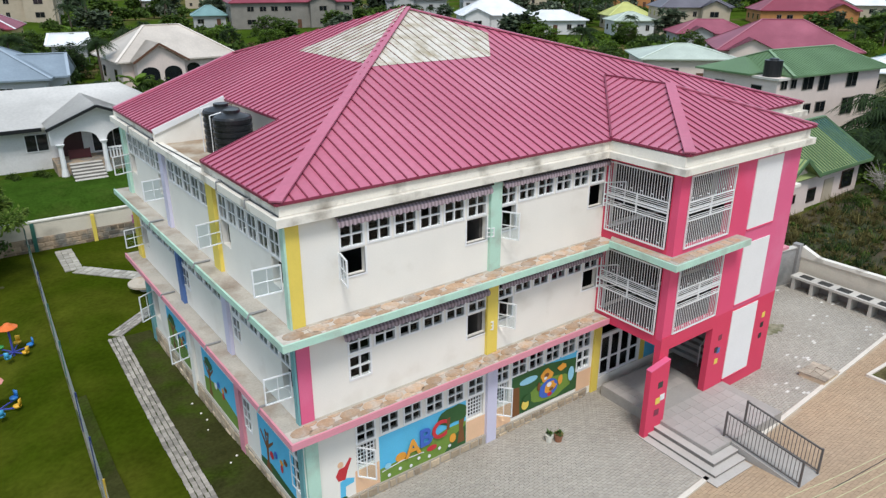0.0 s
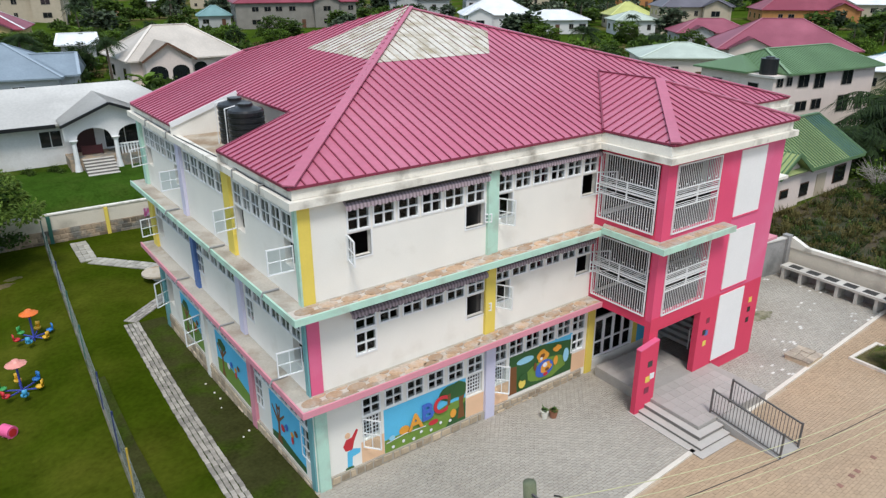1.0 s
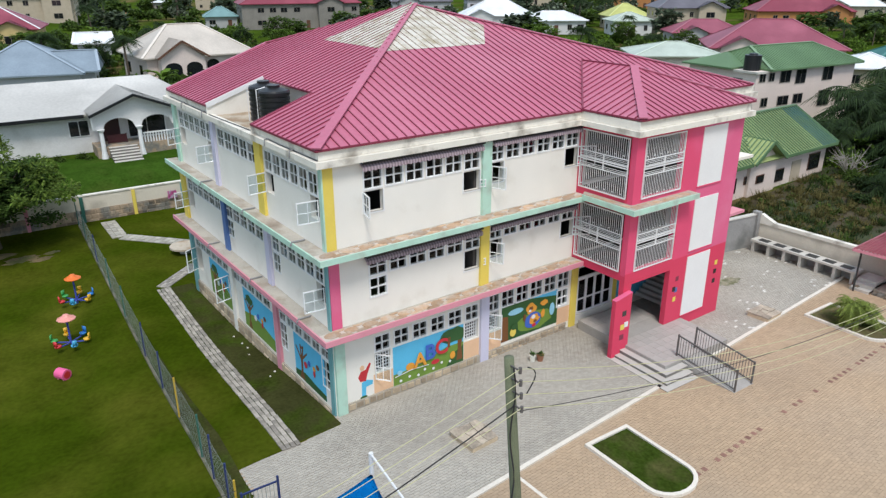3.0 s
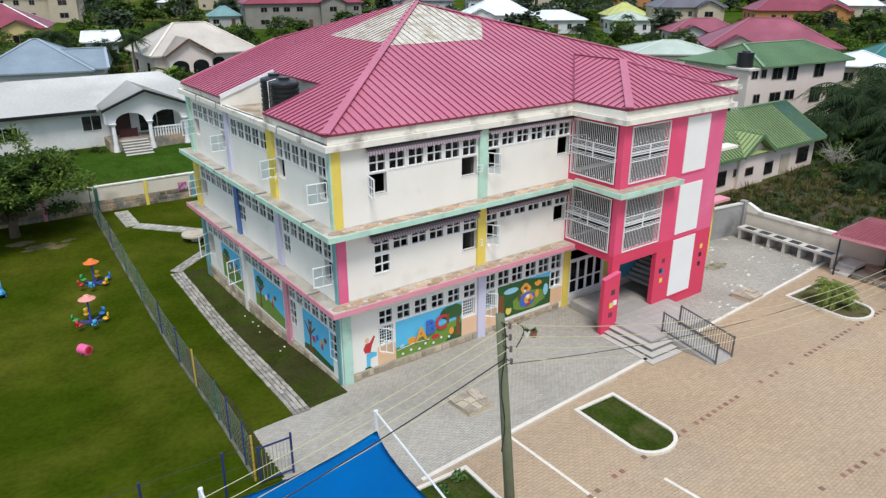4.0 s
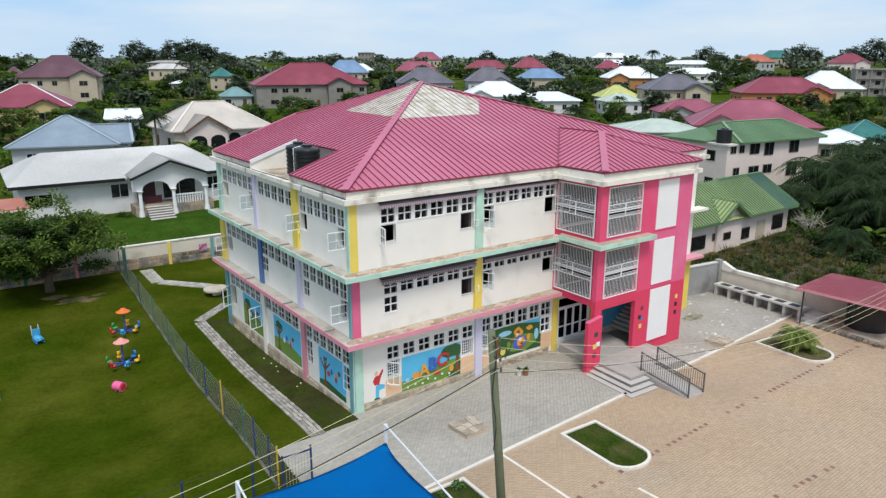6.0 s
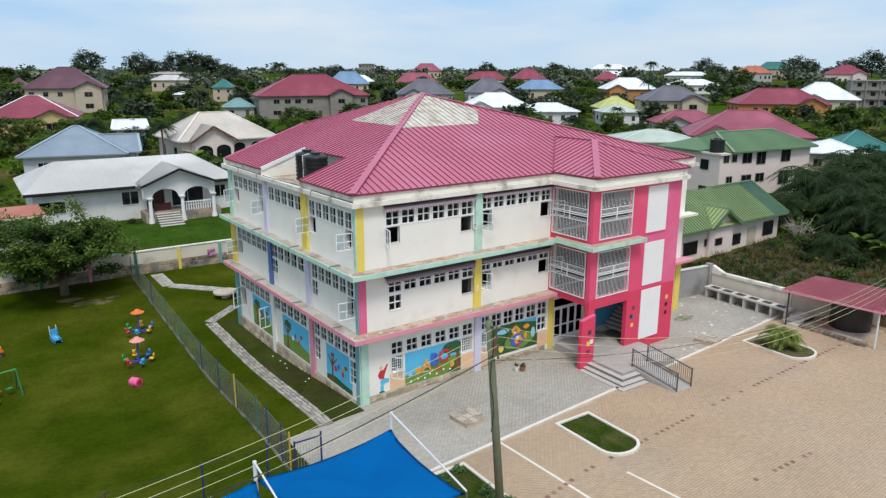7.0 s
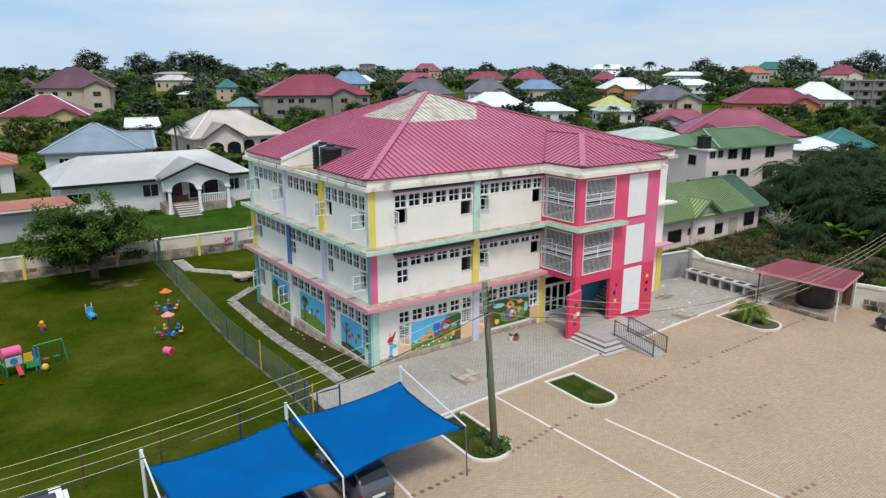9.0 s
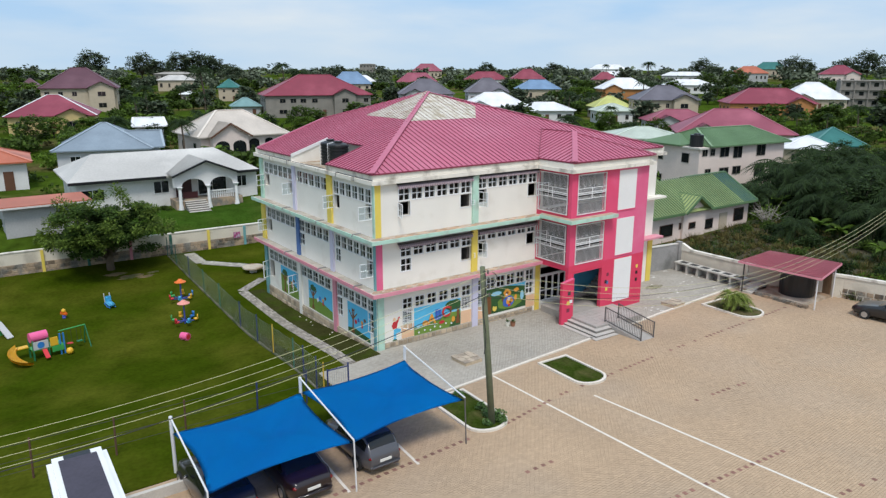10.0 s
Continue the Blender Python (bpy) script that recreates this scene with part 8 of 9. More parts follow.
part("door", boxes((9.0, 10.6, 62.74, 62.79, BZ + 0.6, BZ + 2.8)), mat("dark_maroon_door", (0.05, 0.015, 0.015), 0.5, 0.2), bg)
for x0, x1, z0, z1 in ((6.9, 8.3, 3.2, 4.35), (0.2, 2.2, 3.0, 4.0), (11.3, 14.2, 2.7, 4.5), (15.4, 16.4, 3.2, 4.3)):
    fr = part("window", boxes((x0 - 0.07, x1 + 0.07, 62.75, 62.79, z0 - 0.07, z1 + 0.07)), M["white"], bg)
    part("pane", boxes((x0, (x0 + x1) / 2 - 0.03, 62.73, 62.742, z0, z1), ((x0 + x1) / 2 + 0.03, x1, 62.73, 62.742, z0, z1)), M["glass_dark"], fr)
# small lodge with a flat orange roof behind the wall
lo = thing("lodge", (-3.2, 55.6, 1.9), "small pale lodge with a low orange-red roof", "house", turn=3)
# Wall takes grey render in place of pale: its shade lies in the colour.
part("wall", boxes((-3.4, 2.9, 0, 4, -2, 2.3)), WM["grey"], lo, local=True)
part("roof", boxes((-3.9, 3.3, -0.6, 4.4, 2.3, 2.5)), RM["orange"], lo, local=True)
part("roof_edge", boxes((-3.95, 3.35, -0.66, -0.602, 2.28, 2.42)), WM["white"], lo, local=True)

# green-roofed bungalow beside the grey wall
gb = thing("house", (48, 28.7, 0), "cream bungalow with a green ribbed roof, blue sheets at one end", "house", "neighbouring houses", turn=2)
HOUSES.append((48, 29.2, 22, 10, 2))
GE, GR, GV = 2.62, 5.0, 3.4
BLUESHEET = mat("faded_blue_roof_sheet", (0.03, 0.11, 0.17), 0.55, 0.2, 0.6, 6, 0.1, stain=(0.1, 0.17, 0.12), stain_at=(0.4, 0.7), stain_scale=0.5)
part("wall", boxes((-10, 9.2, 0, 6.8, -1, 2.5)), WM["cream"], gb, local=True)
part("rear_wall", boxes((-10, 2.6, 6.8, 11.5, -1, 2.5)), WM["cream"], gb, local=True)


def sheet_roof(pts, thick=0.1):
    bm = bmesh.new()
    bm.faces.new([bm.verts.new(p) for p in pts])
    bmesh.ops.recalc_face_normals(bm, faces=bm.faces)
    if bm.faces[:][0].normal.z < 0:
        bmesh.ops.reverse_faces(bm, faces=bm.faces[:])
    bm.normal_update()
    bmesh.ops.solidify(bm, geom=bm.faces[:], thickness=thick)
    return bm


GS = (GR - GE) / (GV + 0.6)
for y0_, y1_, z0_, z1_ in ((-0.6, GV, GE, GR), (GV, 7.4, GR, GE)):
    part("roof", sheet_roof([(-1.0, y0_, z0_), (7.6, y0_, z0_), (7.6, y1_, z1_), (-1.0, y1_, z1_)]), RM["lime"], gb, local=True)
    part("blue_roof", sheet_roof([(7.6, y0_, z0_), (9.7, y0_, z0_), (9.7, y1_, z1_), (7.6, y1_, z1_)]), BLUESHEET, gb, "faded blue roof sheets", local=True)
# older wing with a slightly higher hipped roof
part("wing_roof", sheet_roof([(-10.6, -0.6, GE), (-1.0, -0.6, GE), (-1.0, GV + 1.6, GE + GS * (GV + 2.2)), (-5.0, GV + 1.6, GE + GS * (GV + 2.2))]), RM["lime"], gb, local=True)
part("wing_roof", sheet_roof([(-1.0, GV - 0.3, GR - 0.2), (3.2, GV, GR), (3.2, 8.5, GE + 0.1), (-1.0, GV + 1.6, GE + GS * (GV + 2.2))]), RM["lime"], gb, local=True)
part("wing_roof", sheet_roof([(-10.6, -0.6, GE), (-5.0, GV + 1.6, GE + GS * (GV + 2.2)), (-10.6, 11.5, GE)]), RM["lime"], gb, local=True)
part("ridge_cap", boxes((3.0, 9.72, GV - 0.14, GV + 0.14, GR + 0.06, GR + 0.14)), RM["green"], gb, local=True)
bm = bmesh.new(); beam(bm, (9.72, -0.62, GE + 0.02), (9.72, GV, GR + 0.02), 0.08, 0.24)
part("verge_board", bm, RM["green"], gb, local=True)
bm = bmesh.new()
bm.faces.new([bm.verts.new(p) for p in ((9.2, 0.0, 2.5), (9.2, 6.8, 2.5), (9.2, GV, GR - 0.15))])
bmesh.ops.solidify(bm, geom=bm.faces[:], thickness=0.12)
part("end_gable", bm, WM["cream"], gb, local=True)
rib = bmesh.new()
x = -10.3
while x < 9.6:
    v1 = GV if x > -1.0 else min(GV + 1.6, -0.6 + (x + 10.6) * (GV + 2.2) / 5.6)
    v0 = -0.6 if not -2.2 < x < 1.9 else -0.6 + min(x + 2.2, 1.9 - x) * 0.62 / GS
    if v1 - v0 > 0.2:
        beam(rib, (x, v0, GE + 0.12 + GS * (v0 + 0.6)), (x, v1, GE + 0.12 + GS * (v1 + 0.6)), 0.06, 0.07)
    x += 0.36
# front gable: ridge at mid, foot on both eaves
GX0, GXM, GX1, GZ = -2.25, -0.2, 1.9, 4.0
GB = -0.6 + (GZ - GE) / GS
for xa in (GX0, GX1):
    bm = sheet_roof([(xa, -0.75, GE), (GXM, -0.75, GZ), (GXM, GB + 0.2, GZ + 0.03), (xa, -0.5, GE)])
    part("gable_roof", bm, RM["lime"], gb, local=True)
    k = 0.2
    while k < 2.4:
        f_ = 1 - (k - 0.15) / (GB + 0.75)
        if f_ > 0.1:
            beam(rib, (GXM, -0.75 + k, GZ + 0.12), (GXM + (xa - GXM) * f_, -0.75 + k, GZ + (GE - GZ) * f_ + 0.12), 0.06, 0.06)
        k += 0.36
    bm = bmesh.new(); beam(bm, (xa, -0.8, GE - 0.02), (GXM, -0.8, GZ), 0.08, 0.24)
    part("gable_board", bm, RM["green"], gb, "dark green gable board", local=True)
# Ribs take the darker green, which puts the shade along them into colour.
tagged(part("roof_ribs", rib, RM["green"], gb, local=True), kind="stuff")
for xa, xb in ((-10.6, GX0), (GX1, 9.7)):
    part("fascia", boxes((xa, xb, -0.66, -0.602, GE - 0.14, GE + 0.1)), RM["green"], gb, local=True)
bm = bmesh.new()
slab(bm, [(GX0 + 0.35, -0.25), (GX1 - 0.35, -0.25), (GX1 - 0.35, 0.02), (GX0 + 0.35, 0.02)], -1, lambda x, y: GZ - 0.12 - abs(x - GXM) * 0.66)
slab(bm, [(GXM - 0.02, -0.25), (GXM + 0.02, -0.25), (GXM + 0.02, 0.02), (GXM - 0.02, 0.02)], -1, GZ - 0.14)
v = [bm.verts.new(p) for p in ((GX0 + 0.35, -0.255, 2.5), (GX1 - 0.35, -0.255, 2.5), (GXM, -0.255, GZ - 0.12))]
bm.faces.new(v)
part("gable_wall", bm, WM["cream"], gb, local=True)
for x0, x1, z0, z1, y in ((-5.0, -3.2, 0.6, 1.62, 0), (-2.15, -1.25, 1.05, 1.55, 0), (-1.0, -0.1, 1.0, 1.5, 0), (1.7, 3.1, 0.55, 1.42, 0), (6.7, 8.3, 0.75, 1.95, 0)):
    y = -0.255 if -1.9 < x0 < 1.5 else y
    fr = part("window", boxes((x0 - 0.06, x1 + 0.06, y - 0.05, y - 0.005, z0 - 0.06, z1 + 0.06)), M["brown_door"], gb, local=True)
    part("pane", boxes((x0, x1, y - 0.07, y - 0.052, z0, z1)), M["glass_dark"], fr, local=True)
part("door", boxes((4.2, 5.5, -0.06, -0.005, -0.3, 1.8)), WM["tan"], gb, local=True)
# unfinished concrete building far off
uf = thing("unfinished_building", (252, 112, terrain(252, 112)), "unfinished grey concrete building with open floors", "building", turn=-56)
for z in (0, 3, 6):
    part("floor_slab", boxes((-9, 9, 0, 12, z + 2.7, z + 3.0)), WM["concrete"], uf, local=True)
    for x in (-8.6, -4.3, 0, 4.3, 8.6):
        part("pillar", boxes((x - 0.2, x + 0.2, 0.1, 0.5, z, z + 2.7)), WM["concrete"], uf, local=True)
    part("wall", boxes((-8.8, 8.8, 0.6, 11.8, z, z + 2.7)), WM["concrete"], uf, local=True)
    for x in (-6.4, -2.1, 2.1, 6.4):
        # Dark sheet before the wall, for the shade inside an unglazed window.
        part("window_opening", boxes((x - 0.7, x + 0.7, 0.55, 0.595, z + 0.9, z + 2.2)), M["glass_dark"], uf, local=True)
tg = thing("water_tank", tuple(PLACE[g2] @ Vector((-7.0, 1.3, 6.0))), "black plastic tank on a neighbouring house", "water tank")
bm = bmesh.new(); tube(bm, [(0, 0, 0), (0, 0, 0.7), (0, 0, 1.45)], 0.8, 18)
part("tank_body", bm, M["tank"], tg, local=True)
bm = bmesh.new(); tube(bm, [(0, 0, 1.45), (0, 0, 1.62)], 0.45, 14, 0.38)
part("tank_lid", bm, M["tank"], tg, local=True)
# arched gable porch of the cream-roofed house
bm = bmesh.new()
q = [bm.verts.new(p) for p in ((-5.5, -2.1, 3.6), (-2.6, -2.1, 5.5), (0.4, -2.1, 3.6), (-5.5, 4.0, 3.6), (-2.6, 4.0, 5.5), (0.4, 4.0, 3.6))]
bm.faces.new([q[i] for i in (0, 1, 4, 3)]); bm.faces.new([q[i] for i in (1, 2, 5, 4)])
bmesh.ops.solidify(bm, geom=bm.faces[:], thickness=-0.14)
part("porch_roof", bm, RM["cream"], wg, local=True)
bm = bmesh.new()
slab(bm, [(-5.1, -1.7), (0.0, -1.7), (0.0, 0), (-5.1, 0)], -1, 3.5)
v = [bm.verts.new(p) for p in ((-5.1, -1.7, 3.5), (0.0, -1.7, 3.5), (-2.6, -1.7, 5.25))]
bm.faces.new(v)
part("porch_wall", bm, WM["cream"], wg, local=True)
bm = bmesh.new()
beam(bm, (-5.55, -2.16, 3.52), (-2.6, -2.16, 5.42), 0.08, 0.22); beam(bm, (-2.6, -2.16, 5.42), (0.45, -2.16, 3.52), 0.08, 0.22)
part("gable_board", bm, M["brown_door"], wg, "dark gable board", local=True)
def arch_panel(x0, x1, z0, z1, y):
    bm = bmesh.new()
    r_ = (x1 - x0) / 2
    ring = [(x1, z0), (x1, z1 - r_ * 0.7)] + [((x0 + x1) / 2 + r_ * math.cos(math.pi * k / 10), z1 - r_ * 0.7 + r_ * 0.7 * math.sin(math.pi * k / 10)) for k in range(1, 10)] + [(x0, z1 - r_ * 0.7), (x0, z0)]
    front, back = [bm.verts.new((x, y - 0.03, z)) for x, z in ring], [bm.verts.new((x, y, z)) for x, z in ring]
    bm.faces.new(front[::-1]); bm.faces.new(back)
    for k in range(len(ring)):
        j = (k + 1) % len(ring)
        bm.faces.new((front[k], front[j], back[j], back[k]))
    return bm
for x0, x1, y in ((-4.8, -2.8, -1.705), (-2.3, -0.4, -1.705), (0.7, 2.2, -0.065), (3.1, 4.5, -0.065), (5.2, 6.1, -0.065)):
    # Flat dark panels on the wall stand in for the shade inside the arches.
    part("arch_opening", arch_panel(x0, x1, 1.0, 3.0, y), M["glass_dark"], wg, "dark arched panel for a shaded opening", local=True)

# ---- trees ----
LEAF = {"deep": mat("deep_green_foliage", (0.034, 0.06, 0.017), 0.7, 0.35, 0.5, 8, 0.0, per_island=0.6, spec=0.2), "mid": mat("mid_green_foliage", (0.068, 0.112, 0.02), 0.7, 0.35, 0.5, 8, 0.0, per_island=0.6, spec=0.2),
        "bright": mat("bright_green_foliage", (0.1, 0.168, 0.022), 0.7, 0.35, 0.5, 8, 0.0, per_island=0.55, spec=0.2), "palm": mat("palm_foliage", (0.03, 0.055, 0.016), 0.75, 0.3, 0.6, 10, 0.0, per_island=0.5, spec=0.25)}
# Hill foliage is pale grey-green: distance haze put into the leaf colour.
LEAF["hill"] = mat("hazed_hill_foliage", (0.09, 0.118, 0.07), 0.75, 0.35, 0.3, 5, 0.0, per_island=0.6, spec=0.15)
LEAF["dry"] = mat("dry_weeds", (0.14, 0.12, 0.045), 0.85, 0.35, 0.5, 8, 0.0, per_island=0.5, spec=0.1)
LEAF["lawn"] = mat("fresh_green_foliage", (0.08, 0.14, 0.018), 0.65, 0.35, 0.7, 8, 0.0, per_island=0.65, spec=0.25)
LEAF["crown"] = mat("shade_tree_foliage", (0.062, 0.108, 0.024), 0.75, 0.35, 0.7, 8, 0.0, per_island=0.55, spec=0.1)
LEAF["tips"] = mat("pale_tuft_foliage", (0.125, 0.185, 0.035), 0.75, 0.3, 0.7, 8, 0.0, per_island=0.4, spec=0.1)
for lm in LEAF.values():
    n, l = lm.node_tree.nodes, lm.node_tree.links
    bs_, tr_, mx_ = n["Principled BSDF"], n.new("ShaderNodeBsdfTranslucent"), n.new("ShaderNodeMixShader")
    l.new(bs_.inputs["Base Color"].links[0].from_socket, tr_.inputs["Color"])
    mx_.inputs[0].default_value = 0.38
    l.new(bs_.outputs[0], mx_.inputs[1]); l.new(tr_.outputs[0], mx_.inputs[2])
    l.new(mx_.outputs[0], n["Material Output"].inputs["Surface"])
BARK = mat("tree_bark", (0.12, 0.09, 0.065), 0.95, 0.3, 3, 20, 0.4)


def tree_proto(seed, h, r, leaves, size, leaf, squat=0.7, low=0.35, clumps=26, inner=0.62, girth=1.0):
    """Trunk with limbs, and a crown of leaf clumps at the limb ends."""
    q = random.Random(seed)
    t = thing("tree", (0, 0, 0), "", "tree")
    bm = bmesh.new()
    tube(bm, [(0, 0, -0.2), (q.uniform(-0.1, 0.1), q.uniform(-0.1, 0.1), h * low * 0.6), (q.uniform(-0.2, 0.2), q.uniform(-0.2, 0.2), h * (low + 0.1))], h * 0.028 * girth, 9, h * 0.018 * girth)
    ends = []
    zc, zr = h * (0.5 + low / 2) - h * 0.04, h * (1 - low) / 2 * 0.86
    for i in range(clumps):
        a, u = i * 2.4 + q.uniform(-0.4, 0.4), 1 - 1.85 * (i + q.random()) / clumps
        k = q.uniform(inner, 0.98) * (1 + 0.16 * math.sin(a * 2 + seed))
        rr = r * 0.86 * k * math.sqrt(max(0.05, 1 - u * u))
        zt = zc + zr * u * k
        e = Vector((math.cos(a) * rr, math.sin(a) * rr, zt))
        ends.append(e)
        if i % 2 == 0:
            m = Vector((e.x * 0.4, e.y * 0.4, h * low + (zt - h * low) * 0.55))
            tube(bm, [(0, 0, h * low), m, e], h * 0.011, 6, h * 0.003)
    part("trunk", bm, BARK, t, local=True, smooth=True)
    vs, fs = [], []
    for e in ends:
        cr_ = r * (q.uniform(0.2, 0.36) if inner > 0.5 else q.uniform(0.13, 0.29))
        for i in range(leaves // clumps):
            o = Vector((q.gauss(0, 1), q.gauss(0, 1), q.gauss(0, squat * 0.75)))
            o = o.normalized() * cr_ * q.uniform(0.35, 1.0)
            o.z *= squat
            c = e + o
            d1 = Vector((q.uniform(-1, 1), q.uniform(-1, 1), q.uniform(-0.5, 0.35))).normalized() * size * q.uniform(0.6, 1.3)
            d2 = d1.cross(Vector((q.uniform(-0.5, 0.5), q.uniform(-0.5, 0.5), 1))).normalized() * size * 0.42
            k = len(vs)
            vs += [c, c + d1 * 0.5 + d2, c + d1, c + d1 * 0.5 - d2]
            fs.append((k, k + 1, k + 2, k + 3))
    ob = new("crown", raw("crown", vs, fs, LEAF[leaf]))
    ob.parent = t
    return t


def palm_proto(seed, h, fronds, fl, name="palm", trunk_r=0.16, leaf="palm"):
    q = random.Random(seed)
    t = thing(name, (0, 0, 0), "", "palm")
    bm = bmesh.new()
    top = Vector((q.uniform(-0.4, 0.4), q.uniform(-0.4, 0.4), h))
    tube(bm, [(0, 0, -0.2), (top.x * 0.3, top.y * 0.3, h * 0.5), top], trunk_r * 1.2, 9, trunk_r * 0.8)
    part("trunk", bm, BARK, t, local=True, smooth=True)
    vs, fs = [], []
    for i in range(fronds):
        a, up = i * 2.399 + q.uniform(-0.2, 0.2), q.uniform(0.1, 1.25)
        L_ = fl * q.uniform(0.8, 1.1)
        d = Vector((math.cos(a), math.sin(a), 0))
        side = Vector((-math.sin(a), math.cos(a), 0))
        pts = []
        n = 24
        for k in range(n + 1):
            s = k / n
            pts.append(top + d * (L_ * (s * math.cos(up * 0.8) )) + Vector((0, 0, L_ * (s * math.sin(up) - 0.75 * s * s))))
        for k in range(1, n + 1):
            p, pr_ = pts[k], pts[k - 1]
            ll = (L_ * 0.24 * math.sin(math.pi * min(1, 0.12 + 0.86 * k / n)) + 0.05) * q.uniform(0.75, 1.15)
            for sgn in (-1, 1):
                tip = p + side * sgn * ll + (p - pr_) * 1.9 + Vector((0, 0, -ll * q.uniform(0.25, 0.8)))
                w = (p - pr_) * 0.36
                b = len(vs)
                vs += [pr_, pr_ + w * 2, tip]
                fs.append((b, b + 1, b + 2))
            b = len(vs)
            vs += [pr_ + side * 0.02, pr_ - side * 0.02, p - side * 0.015, p + side * 0.015]
            fs.append((b, b + 1, b + 2, b + 3))
    ob = new("fronds", raw("fronds", vs, fs, LEAF[leaf]))
    ob.parent = t
    return t


def banana_proto(seed):
    q = random.Random(seed)
    t = thing("banana_plant", (0, 0, 0), "", "banana plant")
    bm = bmesh.new()
    tube(bm, [(0, 0, -0.1), (0, 0, 1.6)], 0.14, 8, 0.09)
    part("stem", bm, LEAF["mid"], t, local=True)
    vs, fs = [], []
    for i in range(11):
        a, L_, up = i * 2.4 + q.uniform(-0.2, 0.2), q.uniform(1.5, 2.3), q.uniform(0.5, 1.3)
        d, side = Vector((math.cos(a), math.sin(a), 0)), Vector((-math.sin(a), math.cos(a), 0))
        prev = None
        for k in range(8):
            s = k / 7
            p = Vector((0, 0, 1.5)) + d * L_ * s * math.cos(up * 0.7) + Vector((0, 0, L_ * (s * math.sin(up) - 0.55 * s * s)))
            w = 0.32 * math.sin(math.pi * min(0.97, 0.1 + 0.87 * s))
            row = [p - side * w + Vector((0, 0, 0.05)), p - Vector((0, 0, 0.04)), p + side * w + Vector((0, 0, 0.05))]
            b = len(vs)
            vs += row
            if prev is not None:
                fs += [(prev, prev + 1, b + 1, b), (prev + 1, prev + 2, b + 2, b + 1)]
            prev = b
    ob = new("leaves", raw("leaves", vs, fs, LEAF["bright"]))
    ob.parent = t
    return t


def bush_proto(seed, leaf, n=620, size=0.23):
    q = random.Random(seed)
    vs, fs = [], []
    for j in range(5):
        o = Vector((q.uniform(-0.7, 0.7), q.uniform(-0.7, 0.7), q.uniform(0.0, 0.5)))
        a, b = leaf_ball(q.uniform(0.6, 0.95), n // 5, size, seed * 9 + j)
        k = len(vs)
        vs += [v + o + Vector((0, 0, 0.35)) for v in a]
        fs += [tuple(i + k for i in f) for f in b]
    ob = new("bush", raw("bush", vs, fs, LEAF[leaf]))
    return tagged(ob, "", "bush")


# the spreading tree on the lawn
M["worn_earth"] = mat("worn_earth", (0.14, 0.1, 0.05), 0.95, 0.35, 1.2, 8, 0.5, stain=(0.07, 0.075, 0.02), stain_at=(0.4, 0.6), stain_scale=1.1)
lt = tree_proto(7, 6.9, 4.9, 30000, 0.21, "crown", 0.5, 0.14, 60, 0.36, 1.9)
# Paler leaf tufts, mostly on the outer and upper crown.
tq, vs, fs = random.Random(12), [], []
for j in range(58):
    a, u = j * 2.399 + tq.uniform(-0.3, 0.3), tq.uniform(-0.35, 0.97)
    rr = 4.85 * math.sqrt(1 - u * u) * tq.uniform(0.72, 1.06)
    c = Vector((math.cos(a) * rr, math.sin(a) * rr, 3.6 + 2.8 * u * tq.uniform(0.8, 1.08)))
    out = Vector((c.x, c.y, 1.2)).normalized()
    cr_ = tq.uniform(0.3, 0.75)
    for i in range(int(130 * cr_ / 0.5)):
        d = (Vector((tq.gauss(0, 1), tq.gauss(0, 1), tq.gauss(0, 0.5))) + out * 0.6).normalized()
        p = c + d * cr_ * tq.uniform(0.2, 1.0)
        d1 = (d + Vector((0, 0, tq.uniform(-0.7, 0.1)))).normalized() * tq.uniform(0.18, 0.32)
        d2 = d1.cross(Vector((tq.uniform(-0.4, 0.4), tq.uniform(-0.4, 0.4), 1))).normalized() * 0.07
        k = len(vs)
        vs += [p, p + d1 * 0.5 + d2, p + d1, p + d1 * 0.5 - d2]
        fs.append((k, k + 1, k + 2, k + 3))
tips = new("young_leaves", raw("young_leaves", vs, fs, LEAF["tips"]))
tips.parent = lt
tagged(tips, "pale yellow-green leaf tufts")
lt.matrix_basis = pose(0.2, 49.6, terrain(0.2, 49.6) - 0.1)
tagged(lt, "wide spreading dark green shade tree with pale leaf tufts", "tree")
eq = random.Random(14)
for ex, ey, er in ((1.3, 47.2, 0.95), (2.3, 46.7, 0.6), (0.3, 48.2, 0.75), (3.0, 47.3, 0.4)):
    bm = bmesh.new()
    ring_ = [(ex + math.cos(k * 0.2618) * er * 1.3 * eq.uniform(0.6, 1.1), ey + math.sin(k * 0.2618) * er * 0.6 * eq.uniform(0.6, 1.1)) for k in range(24)]
    mid = bm.verts.new((ex, ey, terrain(ex, ey) + 0.1))
    rim = [bm.verts.new((x, y, terrain(x, y) + 0.05)) for x, y in ring_]
    for k in range(24):
        bm.faces.new((mid, rim[k], rim[(k + 1) % 24]))
    solid("bare_earth", bm, M["worn_earth"], "worn bare earth under the shade tree", "ground", kind="structure")
LEAF["areca"] = mat("yellow_green_frond", (0.13, 0.17, 0.03), 0.65, 0.3, 2, 12, 0.0, per_island=0.45, spec=0.2)
for k, (x, y, hh) in enumerate(((32.6, 13.4, 0.75), (32.3, 13.7, 0.95), (32.85, 13.75, 0.6))):
    ap = palm_proto(33 + k, hh, 34, 1.15, "palm", 0.08, "areca")
    ap.matrix_basis = pose(x, y, 0.1, 0, 0, 70 * k)
    tagged(ap, "bushy yellow-green palm in the kerbed bed", "palm")

